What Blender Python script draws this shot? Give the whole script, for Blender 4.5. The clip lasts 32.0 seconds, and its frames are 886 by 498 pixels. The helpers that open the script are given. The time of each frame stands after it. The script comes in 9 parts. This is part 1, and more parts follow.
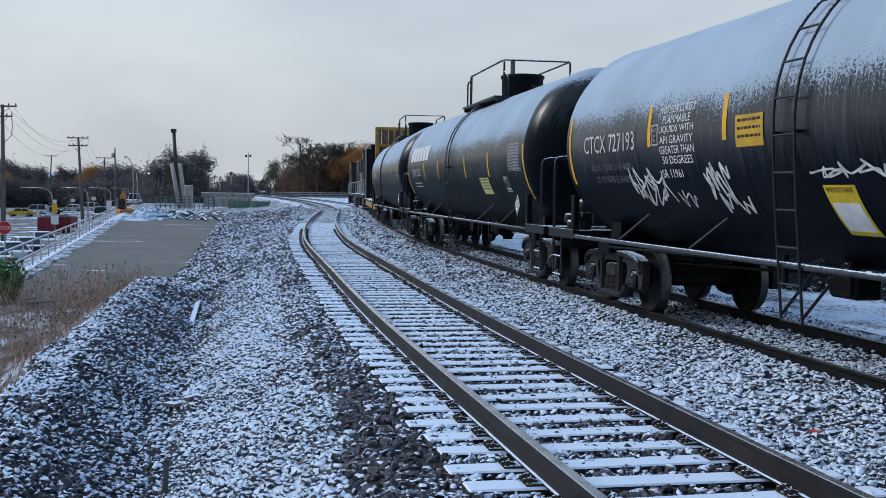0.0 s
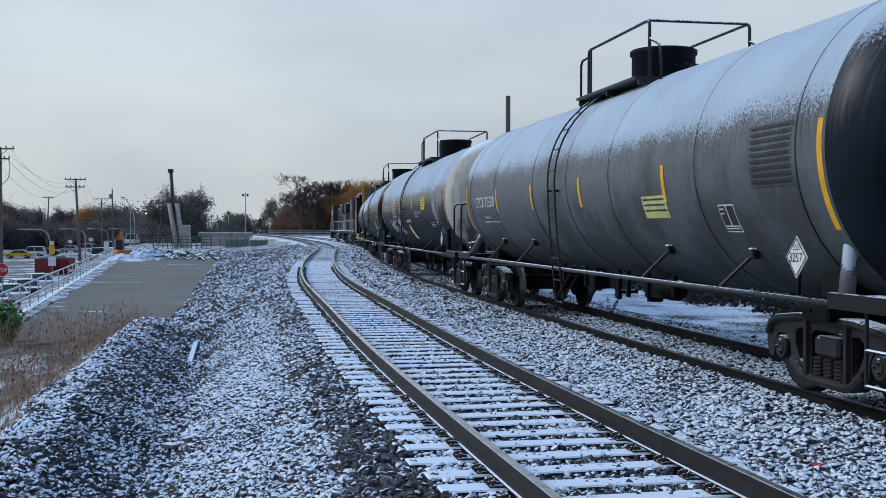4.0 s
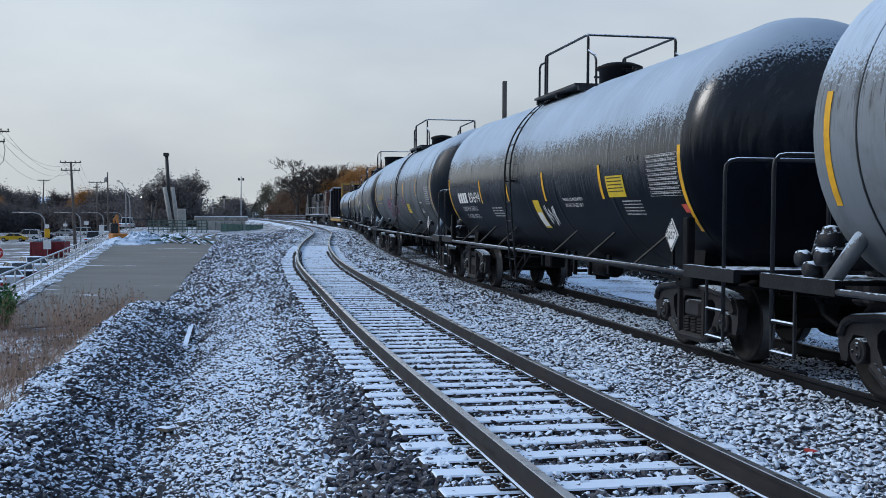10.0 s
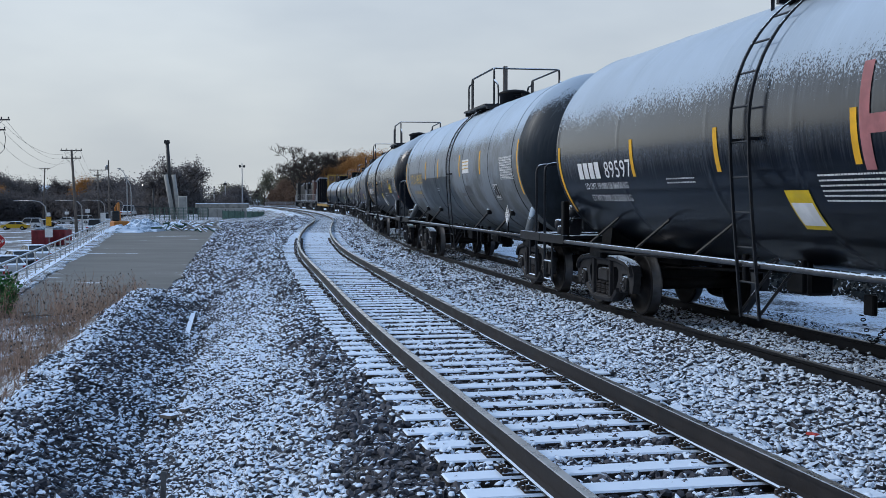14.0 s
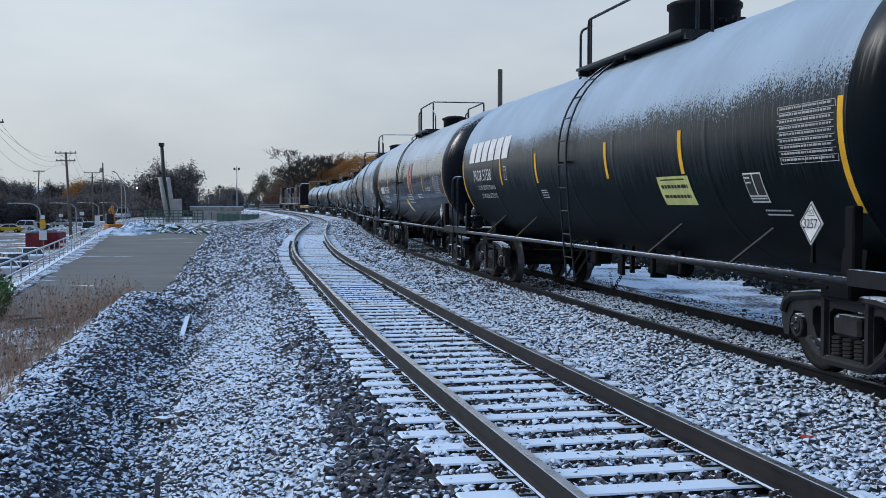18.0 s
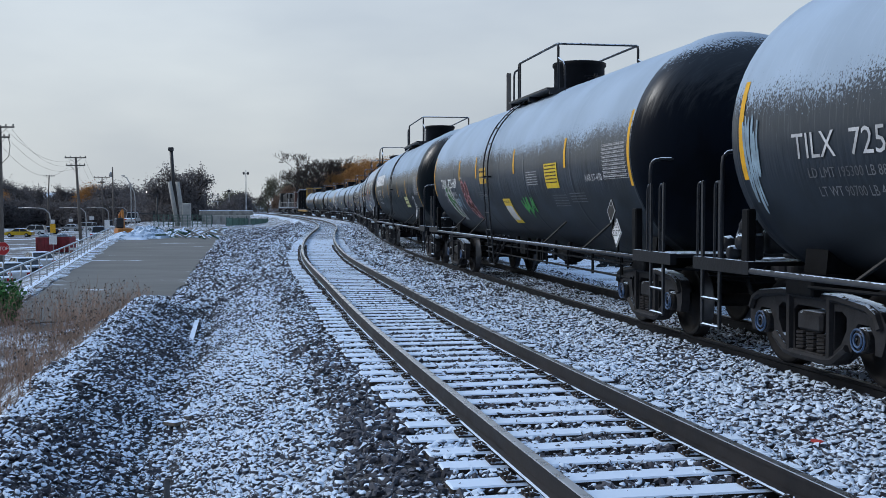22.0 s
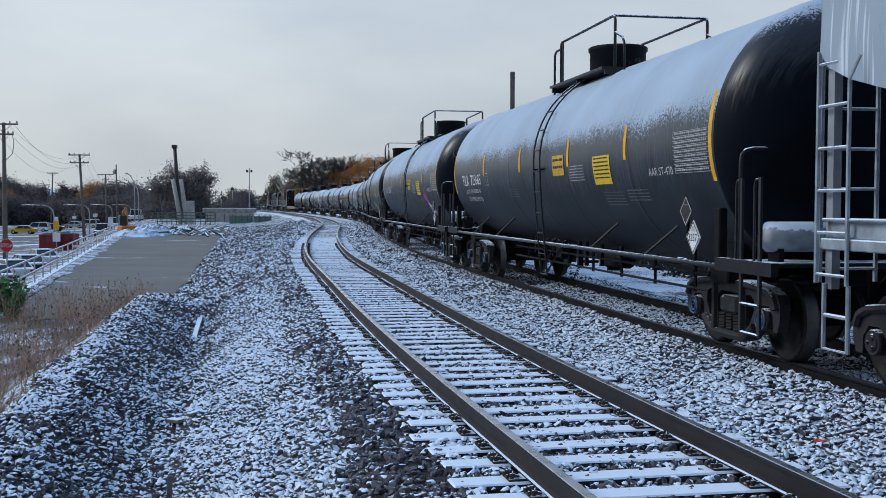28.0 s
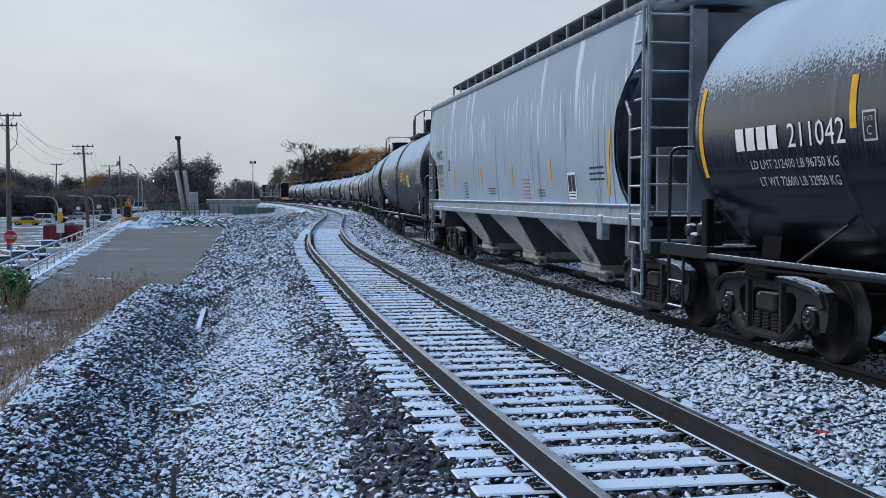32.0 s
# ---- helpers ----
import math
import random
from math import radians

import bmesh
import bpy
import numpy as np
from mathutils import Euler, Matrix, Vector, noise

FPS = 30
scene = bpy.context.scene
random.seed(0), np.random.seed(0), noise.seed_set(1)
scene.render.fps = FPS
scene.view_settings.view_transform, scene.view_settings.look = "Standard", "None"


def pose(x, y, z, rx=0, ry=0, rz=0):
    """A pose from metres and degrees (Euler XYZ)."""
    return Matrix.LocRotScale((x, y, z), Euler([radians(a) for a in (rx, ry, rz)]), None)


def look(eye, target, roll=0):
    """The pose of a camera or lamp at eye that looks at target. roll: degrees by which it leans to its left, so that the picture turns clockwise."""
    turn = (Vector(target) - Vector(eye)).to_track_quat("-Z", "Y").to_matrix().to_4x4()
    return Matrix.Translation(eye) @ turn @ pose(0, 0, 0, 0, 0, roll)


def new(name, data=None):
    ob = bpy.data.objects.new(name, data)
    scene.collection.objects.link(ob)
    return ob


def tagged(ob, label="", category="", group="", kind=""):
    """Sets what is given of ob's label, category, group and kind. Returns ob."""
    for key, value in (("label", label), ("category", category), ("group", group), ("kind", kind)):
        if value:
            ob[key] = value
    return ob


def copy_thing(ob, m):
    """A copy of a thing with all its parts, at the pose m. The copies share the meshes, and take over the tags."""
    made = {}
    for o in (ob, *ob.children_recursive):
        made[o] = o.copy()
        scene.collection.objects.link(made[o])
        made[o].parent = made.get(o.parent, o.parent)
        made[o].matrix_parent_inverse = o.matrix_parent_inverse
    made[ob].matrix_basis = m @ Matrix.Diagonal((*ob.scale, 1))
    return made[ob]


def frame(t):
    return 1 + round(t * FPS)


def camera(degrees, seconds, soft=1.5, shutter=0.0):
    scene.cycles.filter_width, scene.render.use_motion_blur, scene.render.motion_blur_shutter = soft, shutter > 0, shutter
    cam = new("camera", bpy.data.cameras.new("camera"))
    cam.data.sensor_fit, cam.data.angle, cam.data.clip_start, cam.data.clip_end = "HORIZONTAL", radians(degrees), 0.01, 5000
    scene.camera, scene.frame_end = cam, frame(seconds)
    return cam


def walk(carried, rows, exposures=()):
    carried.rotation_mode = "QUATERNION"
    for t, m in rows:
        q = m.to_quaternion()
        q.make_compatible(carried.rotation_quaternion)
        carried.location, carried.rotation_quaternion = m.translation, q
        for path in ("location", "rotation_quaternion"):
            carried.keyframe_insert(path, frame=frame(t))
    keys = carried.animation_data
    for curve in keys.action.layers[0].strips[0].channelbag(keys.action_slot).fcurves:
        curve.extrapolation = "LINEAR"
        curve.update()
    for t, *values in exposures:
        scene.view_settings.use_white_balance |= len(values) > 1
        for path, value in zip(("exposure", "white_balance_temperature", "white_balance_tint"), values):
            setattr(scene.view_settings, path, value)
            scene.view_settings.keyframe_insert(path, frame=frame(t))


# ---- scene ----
cam = camera(44.42, 32.0, soft=0.65)
EYE = 1.688
AIM = [
    (0, 86.969, -0.789, 0.019), (0.5, 87.047, -0.663, 0.045), (1, 87.072, -0.544, 0.257), (1.5, 87.090, -0.452, 0.505), (2, 87.234, -0.424, 0.541),
    (2.5, 87.599, -0.283, 0.309), (3, 88.273, -0.174, -0.002), (3.5, 88.903, -0.050, -0.141), (5.5, 88.703, -0.261, -0.135), (6, 88.548, -0.353, -0.202),
    (6.5, 88.497, -0.399, -0.281), (7, 88.524, -0.463, -0.357), (7.5, 88.568, -0.451, -0.387), (8, 88.543, -0.402, -0.397), (8.5, 88.469, -0.385, -0.401),
    (9, 88.419, -0.406, -0.378), (9.5, 88.288, -0.387, -0.354), (10, 88.122, -0.357, -0.350), (10.5, 87.920, -0.287, -0.345), (11, 87.800, -0.237, -0.302),
    (11.5, 87.732, -0.188, -0.250), (12, 87.673, -0.218, -0.213), (12.5, 87.570, -0.130, -0.212), (13, 87.482, -0.106, -0.258), (13.5, 87.422, -0.041, -0.301),
    (14, 87.377, -0.030, -0.284), (14.5, 87.374, -0.052, -0.257), (16.5, 87.397, -0.095, -0.173), (17, 87.423, -0.046, -0.168), (17.5, 87.466, -0.039, -0.301),
    (18, 87.527, -0.058, -0.558), (18.5, 87.542, -0.070, -0.725), (19, 87.559, -0.009, -0.696), (19.5, 87.569, 0.074, -0.559), (20, 87.560, 0.098, -0.439),
    (20.5, 87.548, 0.047, -0.356), (21, 87.542, 0.036, -0.285), (21.5, 87.624, 0.028, -0.188), (22, 87.740, 0.009, -0.092), (22.5, 87.825, -0.018, -0.042),
    (23, 87.824, -0.014, 0.001), (23.5, 87.734, -0.017, 0.001), (24, 87.602, -0.036, -0.000), (24.5, 87.487, -0.149, -0.049), (25, 87.477, -0.274, -0.128),
    (25.5, 87.546, -0.360, -0.179), (27.5, 87.619, -0.225, 0.085), (28, 87.654, -0.168, 0.079), (28.5, 87.632, -0.096, 0.120), (29, 87.610, -0.062, 0.219),
    (29.5, 87.586, -0.011, 0.385), (30, 87.536, -0.006, 0.499), (30.5, 87.447, -0.019, 0.508), (31, 87.389, -0.059, 0.424), (31.5, 87.317, -0.135, 0.317),
    (32, 87.189, -0.152, 0.265),
]
walk(cam, [(t, pose(0, 0, EYE, rx, ry, rz)) for t, rx, ry, rz in AIM], exposures=[(0.0, 0.0), (32.0, 0.0)])

# ---- light: an overcast winter sky ----
world = bpy.data.worlds.new("overcast_sky")
scene.world = world
world.use_nodes = True
wn = world.node_tree
wn.nodes.clear()


def wnode(kind, **values):
    n = wn.nodes.new(kind)
    for key, value in values.items():
        n.inputs[key].default_value = value
    return n


SUN_UP, SUN_TURN = radians(36), radians(-80)
sky = wn.nodes.new("ShaderNodeTexSky")
sky.sky_type, sky.sun_disc = "NISHITA", False
sky.sun_elevation, sky.sun_rotation = SUN_UP, SUN_TURN
sky.air_density, sky.dust_density = 1.0, 4.0
coord = wn.nodes.new("ShaderNodeTexCoord")
cloud_map = wnode("ShaderNodeMapping", Scale=(1.2, 1.2, 3.4))
cloud = wnode("ShaderNodeTexNoise", Scale=1.7, Detail=5.0, Roughness=0.5)
ramp = wn.nodes.new("ShaderNodeValToRGB")
ramp.color_ramp.elements[0].position, ramp.color_ramp.elements[1].position = 0.34, 0.66
ramp.color_ramp.elements[0].color = (0.56, 0.59, 0.63, 1)
ramp.color_ramp.elements[1].color = (0.80, 0.81, 0.80, 1)
height = wn.nodes.new("ShaderNodeSeparateXYZ")
up_ramp = wn.nodes.new("ShaderNodeValToRGB")
up_ramp.color_ramp.elements[0].position, up_ramp.color_ramp.elements[1].position = 0.0, 0.75
up_ramp.color_ramp.elements[0].color = (0.955, 0.995, 1.0, 1)
up_ramp.color_ramp.elements[1].color = (0.545, 0.805, 1.235, 1)
tint = wn.nodes.new("ShaderNodeMix")
tint.data_type, tint.blend_type = "RGBA", "MULTIPLY"
tint.inputs[0].default_value = 1.0
mix = wn.nodes.new("ShaderNodeMix")
mix.data_type = "RGBA"
mix.inputs[0].default_value = 0.9
scaled = wn.nodes.new("ShaderNodeMix")
scaled.data_type, scaled.blend_type = "RGBA", "MULTIPLY"
scaled.inputs[0].default_value = 1.0
scaled.inputs[7].default_value = (0.09, 0.09, 0.09, 1)
back = wnode("ShaderNodeBackground", Strength=1.0)
# the cloud is thicker and darker towards the south
ahead = wn.nodes.new("ShaderNodeMapRange")
for i, value in enumerate((-0.6, 0.5, 0.65, 1.0)):
    ahead.inputs[1 + i].default_value = value
out = wn.nodes.new("ShaderNodeOutputWorld")
for a, b in ((coord.outputs["Generated"], cloud_map.inputs["Vector"]), (cloud_map.outputs[0], cloud.inputs["Vector"]),
             (cloud.outputs[0], ramp.inputs[0]), (coord.outputs["Generated"], height.inputs[0]), (height.outputs["Z"], up_ramp.inputs[0]),
             (ramp.outputs[0], tint.inputs[6]), (up_ramp.outputs[0], tint.inputs[7]), (sky.outputs[0], scaled.inputs[6]),
             (scaled.outputs[2], mix.inputs[6]), (tint.outputs[2], mix.inputs[7]), (height.outputs["Y"], ahead.inputs[0]), (mix.outputs[2], back.inputs[0]), (ahead.outputs[0], back.inputs[1]), (back.outputs[0], out.inputs[0])):
    wn.links.new(a, b)
sun = new("sun", bpy.data.lights.new("sun", "SUN"))
sun.data.energy, sun.data.angle, sun.data.color = 1.6, radians(20), (0.98, 0.985, 0.98)
sun.matrix_world = look((0, 0, 50), Vector((0, 0, 50)) - Vector((math.sin(SUN_TURN) * math.cos(SUN_UP), math.cos(SUN_TURN) * math.cos(SUN_UP), math.sin(SUN_UP))))


# ---- materials ----
class Mat:
    """A node material with short calls for its nodes."""

    def __init__(self, name, rough=0.7, metal=0.0, spec=0.5):
        self.m = bpy.data.materials.new(name)
        self.m.use_nodes = True
        self.t = self.m.node_tree
        self.b = self.t.nodes["Principled BSDF"]
        self.b.inputs["Roughness"].default_value = rough
        self.b.inputs["Metallic"].default_value = metal
        self.b.inputs["Specular IOR Level"].default_value = spec
        self.c = self.t.nodes.new("ShaderNodeTexCoord")
        self.g = self.t.nodes.new("ShaderNodeNewGeometry")

    def put(self, socket, value):
        if isinstance(value, (int, float)):
            socket.default_value = value
        elif isinstance(value, tuple):
            socket.default_value = value if len(value) != 3 or socket.type == "VECTOR" else (*value, 1)
        else:
            self.t.links.new(value, socket)

    def noise(self, scale, detail=4.0, rough=0.55, where="Object", stretch=(1, 1, 1)):
        mp, n = self.t.nodes.new("ShaderNodeMapping"), self.t.nodes.new("ShaderNodeTexNoise")
        mp.inputs["Scale"].default_value = stretch
        src = self.g.outputs["Position"] if where == "World" else self.c.outputs[where]
        self.t.links.new(src, mp.inputs[0])
        self.t.links.new(mp.outputs[0], n.inputs["Vector"])
        for key, value in (("Scale", scale), ("Detail", detail), ("Roughness", rough)):
            n.inputs[key].default_value = value
        return n.outputs[0]

    def ramp(self, value, low, high, a=0.0, b=1.0):
        n = self.t.nodes.new("ShaderNodeMapRange")
        n.interpolation_type = "SMOOTHSTEP"
        self.put(n.inputs[0], value)
        for i, x in enumerate((low, high, a, b)):
            self.put(n.inputs[1 + i], x)
        return n.outputs[0]

    def math(self, op, a, b=0.0):
        n = self.t.nodes.new("ShaderNodeMath")
        n.operation = op
        self.put(n.inputs[0], a)
        self.put(n.inputs[1], b)
        return n.outputs[0]

    def mix(self, f, a, b, blend="MIX"):
        n = self.t.nodes.new("ShaderNodeMix")
        n.data_type, n.blend_type = "RGBA", blend
        self.put(n.inputs[0], f)
        self.put(n.inputs[6], a)
        self.put(n.inputs[7], b)
        return n.outputs[2]

    def axis(self, i, what="Object"):
        n = self.t.nodes.new("ShaderNodeSeparateXYZ")
        src = self.g.outputs["Normal"] if what == "Normal" else self.g.outputs["Position"] if what == "World" else self.c.outputs[what]
        self.t.links.new(src, n.inputs[0])
        return n.outputs[i]

    def rand(self, island=False):
        if island:
            return self.g.outputs["Random Per Island"]
        return self.t.nodes.new("ShaderNodeObjectInfo").outputs["Random"]

    def done(self, color, rough=None, bump=None, strength=0.3, dist=0.02):
        self.put(self.b.inputs["Base Color"], color)
        if rough is not None:
            self.put(self.b.inputs["Roughness"], rough)
        if bump is not None:
            n = self.t.nodes.new("ShaderNodeBump")
            n.inputs["Strength"].default_value, n.inputs["Distance"].default_value = strength, dist
            self.t.links.new(bump, n.inputs["Height"])
            self.t.links.new(n.outputs[0], self.b.inputs["Normal"])
        return self.m


SNOW = (0.71, 0.833, 1.0)


def plain(name, color, rough=0.6, metal=0.0, vary=0.25, scale=6.0, spec=0.4):
    m = Mat(name, rough, metal, spec)
    n = m.noise(scale, 5)
    dark = tuple(c * (1 - vary) for c in color)
    light = tuple(min(1, c * (1 + vary)) for c in color)
    return m.done(m.mix(m.ramp(n, 0.3, 0.7), dark, light), m.ramp(n, 0.2, 0.8, rough * 0.8, min(1, rough * 1.2)), m.noise(scale * 8, 3), 0.12, 0.01)


def dusted(name, color, rough=0.6, metal=0.0, cover=0.5, scale=5.0, vary=0.25, where="Object", spec=0.3):
    """A surface whose upward faces hold thin snow."""
    m = Mat(name, rough, metal, spec)
    n = m.noise(scale, 5, where=where)
    base = m.mix(m.ramp(n, 0.3, 0.7), tuple(c * (1 - vary) for c in color), tuple(c * (1 + vary) for c in color))
    up = m.math("ADD", m.axis(2, "Normal"), m.math("MULTIPLY", m.math("SUBTRACT", m.noise(scale * 2.3, 5, where=where), 0.5), 0.9))
    f = m.ramp(up, 1.0 - cover, 1.12 - cover)
    return m.done(m.mix(f, base, SNOW), m.ramp(f, 0, 1, rough, 0.85), m.noise(scale * 6, 4, where=where), 0.2, 0.015)


def tank_paint(name, color, snow=0.95, rough=0.38, streak=0.6, wet=0.5, drop=None, dry=0.05):
    """Tank paint: snow lies on the crown and thins into flecks; meltwater runs wet and glossy below it; dull dirt
    under, deepened by shade put into the colour.
    """
    m = Mat(name, rough)
    if wet > 0.7:
        m.b.inputs["Coat Weight"].default_value, m.b.inputs["Coat Roughness"].default_value = 0.4, 0.14
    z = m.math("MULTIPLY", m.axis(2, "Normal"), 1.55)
    run = m.noise(9.0, 4, 0.6, stretch=(0.35, 1.6, 0.25))
    fine = m.noise(16.0, 4, 0.65, stretch=(0.2, 1.8, 0.10))
    big = m.noise(0.9, 4, 0.5)
    fleck = m.noise(38.0, 3, 0.7)
    edge = m.math("ADD", z, m.math("MULTIPLY", m.math("SUBTRACT", big, 0.5), 0.35))
    edge = m.math("ADD", edge, m.math("MULTIPLY", m.math("SUBTRACT", run, 0.5), 0.18))
    fl = m.math("ADD", edge, m.math("MULTIPLY", m.math("SUBTRACT", fleck, 0.5), 1.15))
    fl = m.math("ADD", fl, m.math("MULTIPLY", m.math("SUBTRACT", fine, 0.5), 0.22))
    whole = m.math("MAXIMUM", m.ramp(fl, snow - 0.03, snow + 0.10), m.ramp(edge, snow + 0.22, snow + 0.50))
    # lower faces darkened here and under the dirt mask: shade put into the colour
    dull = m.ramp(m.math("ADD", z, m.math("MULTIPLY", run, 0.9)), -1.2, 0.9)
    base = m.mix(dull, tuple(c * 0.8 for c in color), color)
    drip = m.math("MULTIPLY", m.ramp(fine, 0.53, 0.62), m.ramp(m.math("ADD", edge, m.math("MULTIPLY", m.math("SUBTRACT", run, 0.5), 0.7)), snow - 0.60, snow - 0.15))
    grime_shade = m.math("MULTIPLY", m.ramp(m.math("ADD", m.noise(1.6, 5, 0.6, stretch=(1, 0.6, 0.5)), m.math("MULTIPLY", m.axis(2), -0.10)), 0.22, 0.44), 0.75)
    base = m.mix(grime_shade, base, tuple(c * k for c, k in zip(color, (0.46, 0.42, 0.36))))
    base = m.mix(m.math("MULTIPLY", drip, streak), base, drop or (0.085, 0.095, 0.11))
    thin = m.ramp(m.noise(0.8, 4, 0.5), 0.25, 0.75, 0.50, 0.62)
    col = m.mix(m.math("MULTIPLY", whole, thin), base, (0.62, 0.79, 1.0))
    # gloss drops off downward, so the lower half reflects little
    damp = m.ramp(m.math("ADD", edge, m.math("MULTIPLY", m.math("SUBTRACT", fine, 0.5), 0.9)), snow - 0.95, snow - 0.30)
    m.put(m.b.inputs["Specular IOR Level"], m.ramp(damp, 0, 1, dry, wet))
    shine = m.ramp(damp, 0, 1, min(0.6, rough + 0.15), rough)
    return m.done(col, m.math("MAXIMUM", shine, m.math("MULTIPLY", whole, 0.85)), m.math("ADD", m.math("MULTIPLY", whole, 0.4), m.math("MULTIPLY", fleck, 0.15)), 0.25, 0.02)


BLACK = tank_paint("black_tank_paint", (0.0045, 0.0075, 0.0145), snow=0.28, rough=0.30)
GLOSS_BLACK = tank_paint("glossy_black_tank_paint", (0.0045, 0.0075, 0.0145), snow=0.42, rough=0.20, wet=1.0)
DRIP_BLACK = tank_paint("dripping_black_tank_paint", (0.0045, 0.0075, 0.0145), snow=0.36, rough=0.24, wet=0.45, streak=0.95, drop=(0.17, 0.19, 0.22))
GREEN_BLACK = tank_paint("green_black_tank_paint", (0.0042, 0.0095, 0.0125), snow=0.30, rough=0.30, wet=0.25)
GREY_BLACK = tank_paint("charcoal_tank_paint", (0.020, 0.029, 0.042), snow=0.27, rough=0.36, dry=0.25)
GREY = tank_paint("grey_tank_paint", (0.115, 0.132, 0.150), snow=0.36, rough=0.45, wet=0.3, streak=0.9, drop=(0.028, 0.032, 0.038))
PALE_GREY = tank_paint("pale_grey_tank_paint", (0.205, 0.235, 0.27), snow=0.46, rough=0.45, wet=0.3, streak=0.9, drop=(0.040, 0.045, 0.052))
# both greys are darkened here: shade of the trailing end put into the colour
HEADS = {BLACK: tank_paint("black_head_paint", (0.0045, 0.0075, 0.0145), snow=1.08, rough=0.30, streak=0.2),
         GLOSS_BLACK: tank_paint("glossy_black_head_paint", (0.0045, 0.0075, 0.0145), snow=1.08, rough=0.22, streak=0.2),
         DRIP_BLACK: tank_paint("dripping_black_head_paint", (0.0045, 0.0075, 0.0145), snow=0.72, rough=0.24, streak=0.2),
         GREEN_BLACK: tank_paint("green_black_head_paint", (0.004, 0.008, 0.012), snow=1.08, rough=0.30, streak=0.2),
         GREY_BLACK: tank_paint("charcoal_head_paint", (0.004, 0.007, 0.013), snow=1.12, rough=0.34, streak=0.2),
         GREY: tank_paint("grey_head_shade", (0.017, 0.023, 0.032), snow=0.84, rough=0.45, wet=0.3),
         PALE_GREY: tank_paint("pale_grey_head_shade", (0.030, 0.039, 0.050), snow=0.80, rough=0.45, wet=0.3)}
SEAM = tank_paint("dark_seam_line", (0.035, 0.04, 0.046), snow=0.40, rough=0.5)
STAY = dusted("snow_topped_stay", (0.007, 0.0075, 0.010), 0.5, cover=0.42, scale=2.5)
STEEL_DARK = plain("dark_car_steel", (0.0045, 0.005, 0.0065), 0.6, 0.0, 0.4, spec=0.12)
RAILING = dusted("dark_railing", (0.014, 0.016, 0.021), 0.45, cover=0.40, scale=14, spec=0.35)
SILL_PIPE = dusted("grey_side_pipe", (0.045, 0.05, 0.06), 0.45, cover=0.36, scale=9, spec=0.3)
SILL_SNOW = dusted("snow_dusted_sill", (0.007, 0.0075, 0.010), 0.5, cover=0.72, scale=9, spec=0.2)
PLATFORM = dusted("patchy_platform", (0.010, 0.011, 0.014), 0.5, cover=0.10, scale=4, spec=0.2)
TRUCK_STEEL = dusted("rusty_truck_steel", (0.021, 0.021, 0.024), 0.62, cover=0.20, scale=8, spec=0.25)
SPRING_STEEL = plain("worn_spring_steel", (0.030, 0.028, 0.029), 0.6, 0.2, 0.4, spec=0.2)
WHEEL_STEEL = plain("wheel_steel", (0.013, 0.0125, 0.0135), 0.6, 0.0, 0.4, spec=0.12)
RIM_STEEL = plain("worn_wheel_rim", (0.09, 0.09, 0.095), 0.35, 0.8, 0.2)
RAIL_SIDE = plain("rail_web_steel", (0.023, 0.021, 0.022), 0.55, 0.0, 0.35, 3.0, spec=0.2)
RAIL_DARK = plain("dark_rail_web", (0.009, 0.010, 0.013), 0.6, 0.0, 0.3, 3.0, spec=0.15)
RAIL_FOOT = dusted("snow_edged_rail_foot", (0.03, 0.027, 0.026), 0.7, 0, 0.5, 5.0, 0.3)
RAIL_DULL = plain("dull_rail_head", (0.05, 0.05, 0.055), 0.45, 0.5, 0.2, 3.0)
RAIL_TOP = plain("polished_rail_head", (0.55, 0.55, 0.56), 0.28, 0.9, 0.12, 3.0)
TIE = dusted("snowy_timber_tie", (0.035, 0.030, 0.028), 0.85, cover=0.60, scale=11, where="World")


def rusty_head():
    """Old pale paint worn through to rust and dirt."""
    m = Mat("rust_stained_pale_paint", 0.7)
    n, drip = m.noise(1.1, 4, 0.5), m.noise(3.2, 4, 0.6, stretch=(1.5, 1.5, 0.25))
    c = m.mix(m.ramp(n, 0.3, 0.7), (0.40, 0.40, 0.40), (0.50, 0.485, 0.46))
    c = m.mix(m.math("MULTIPLY", m.ramp(drip, 0.45, 0.72), 0.55), c, (0.27, 0.215, 0.17))
    # soot smeared down one side of the head
    away = m.math("ABSOLUTE", m.math("ADD", m.math("ADD", m.axis(0), 0.85), m.math("MULTIPLY", m.math("SUBTRACT", drip, 0.5), 0.9)))
    soot = m.math("MULTIPLY", m.ramp(away, 0.50, 0.08), m.ramp(m.axis(2), 3.2, 2.3))
    c = m.mix(m.math("MULTIPLY", soot, 0.9), c, (0.022, 0.020, 0.020))
    return m.done(m.mix(m.ramp(m.axis(2, "Normal"), 0.5, 0.85), c, SNOW), 0.7, n, 0.15, 0.02)


RUSTY_HEAD = rusty_head()
TIE_DARK = dusted("dark_timber_tie", (0.022, 0.020, 0.020), 0.85, cover=0.40, scale=7, where="World")
WHITE = plain("white_lettering", (0.72, 0.73, 0.74), 0.6, 0, 0.1)
YELLOW = plain("yellow_marking", (0.72, 0.38, 0.015), 0.55, 0, 0.15)


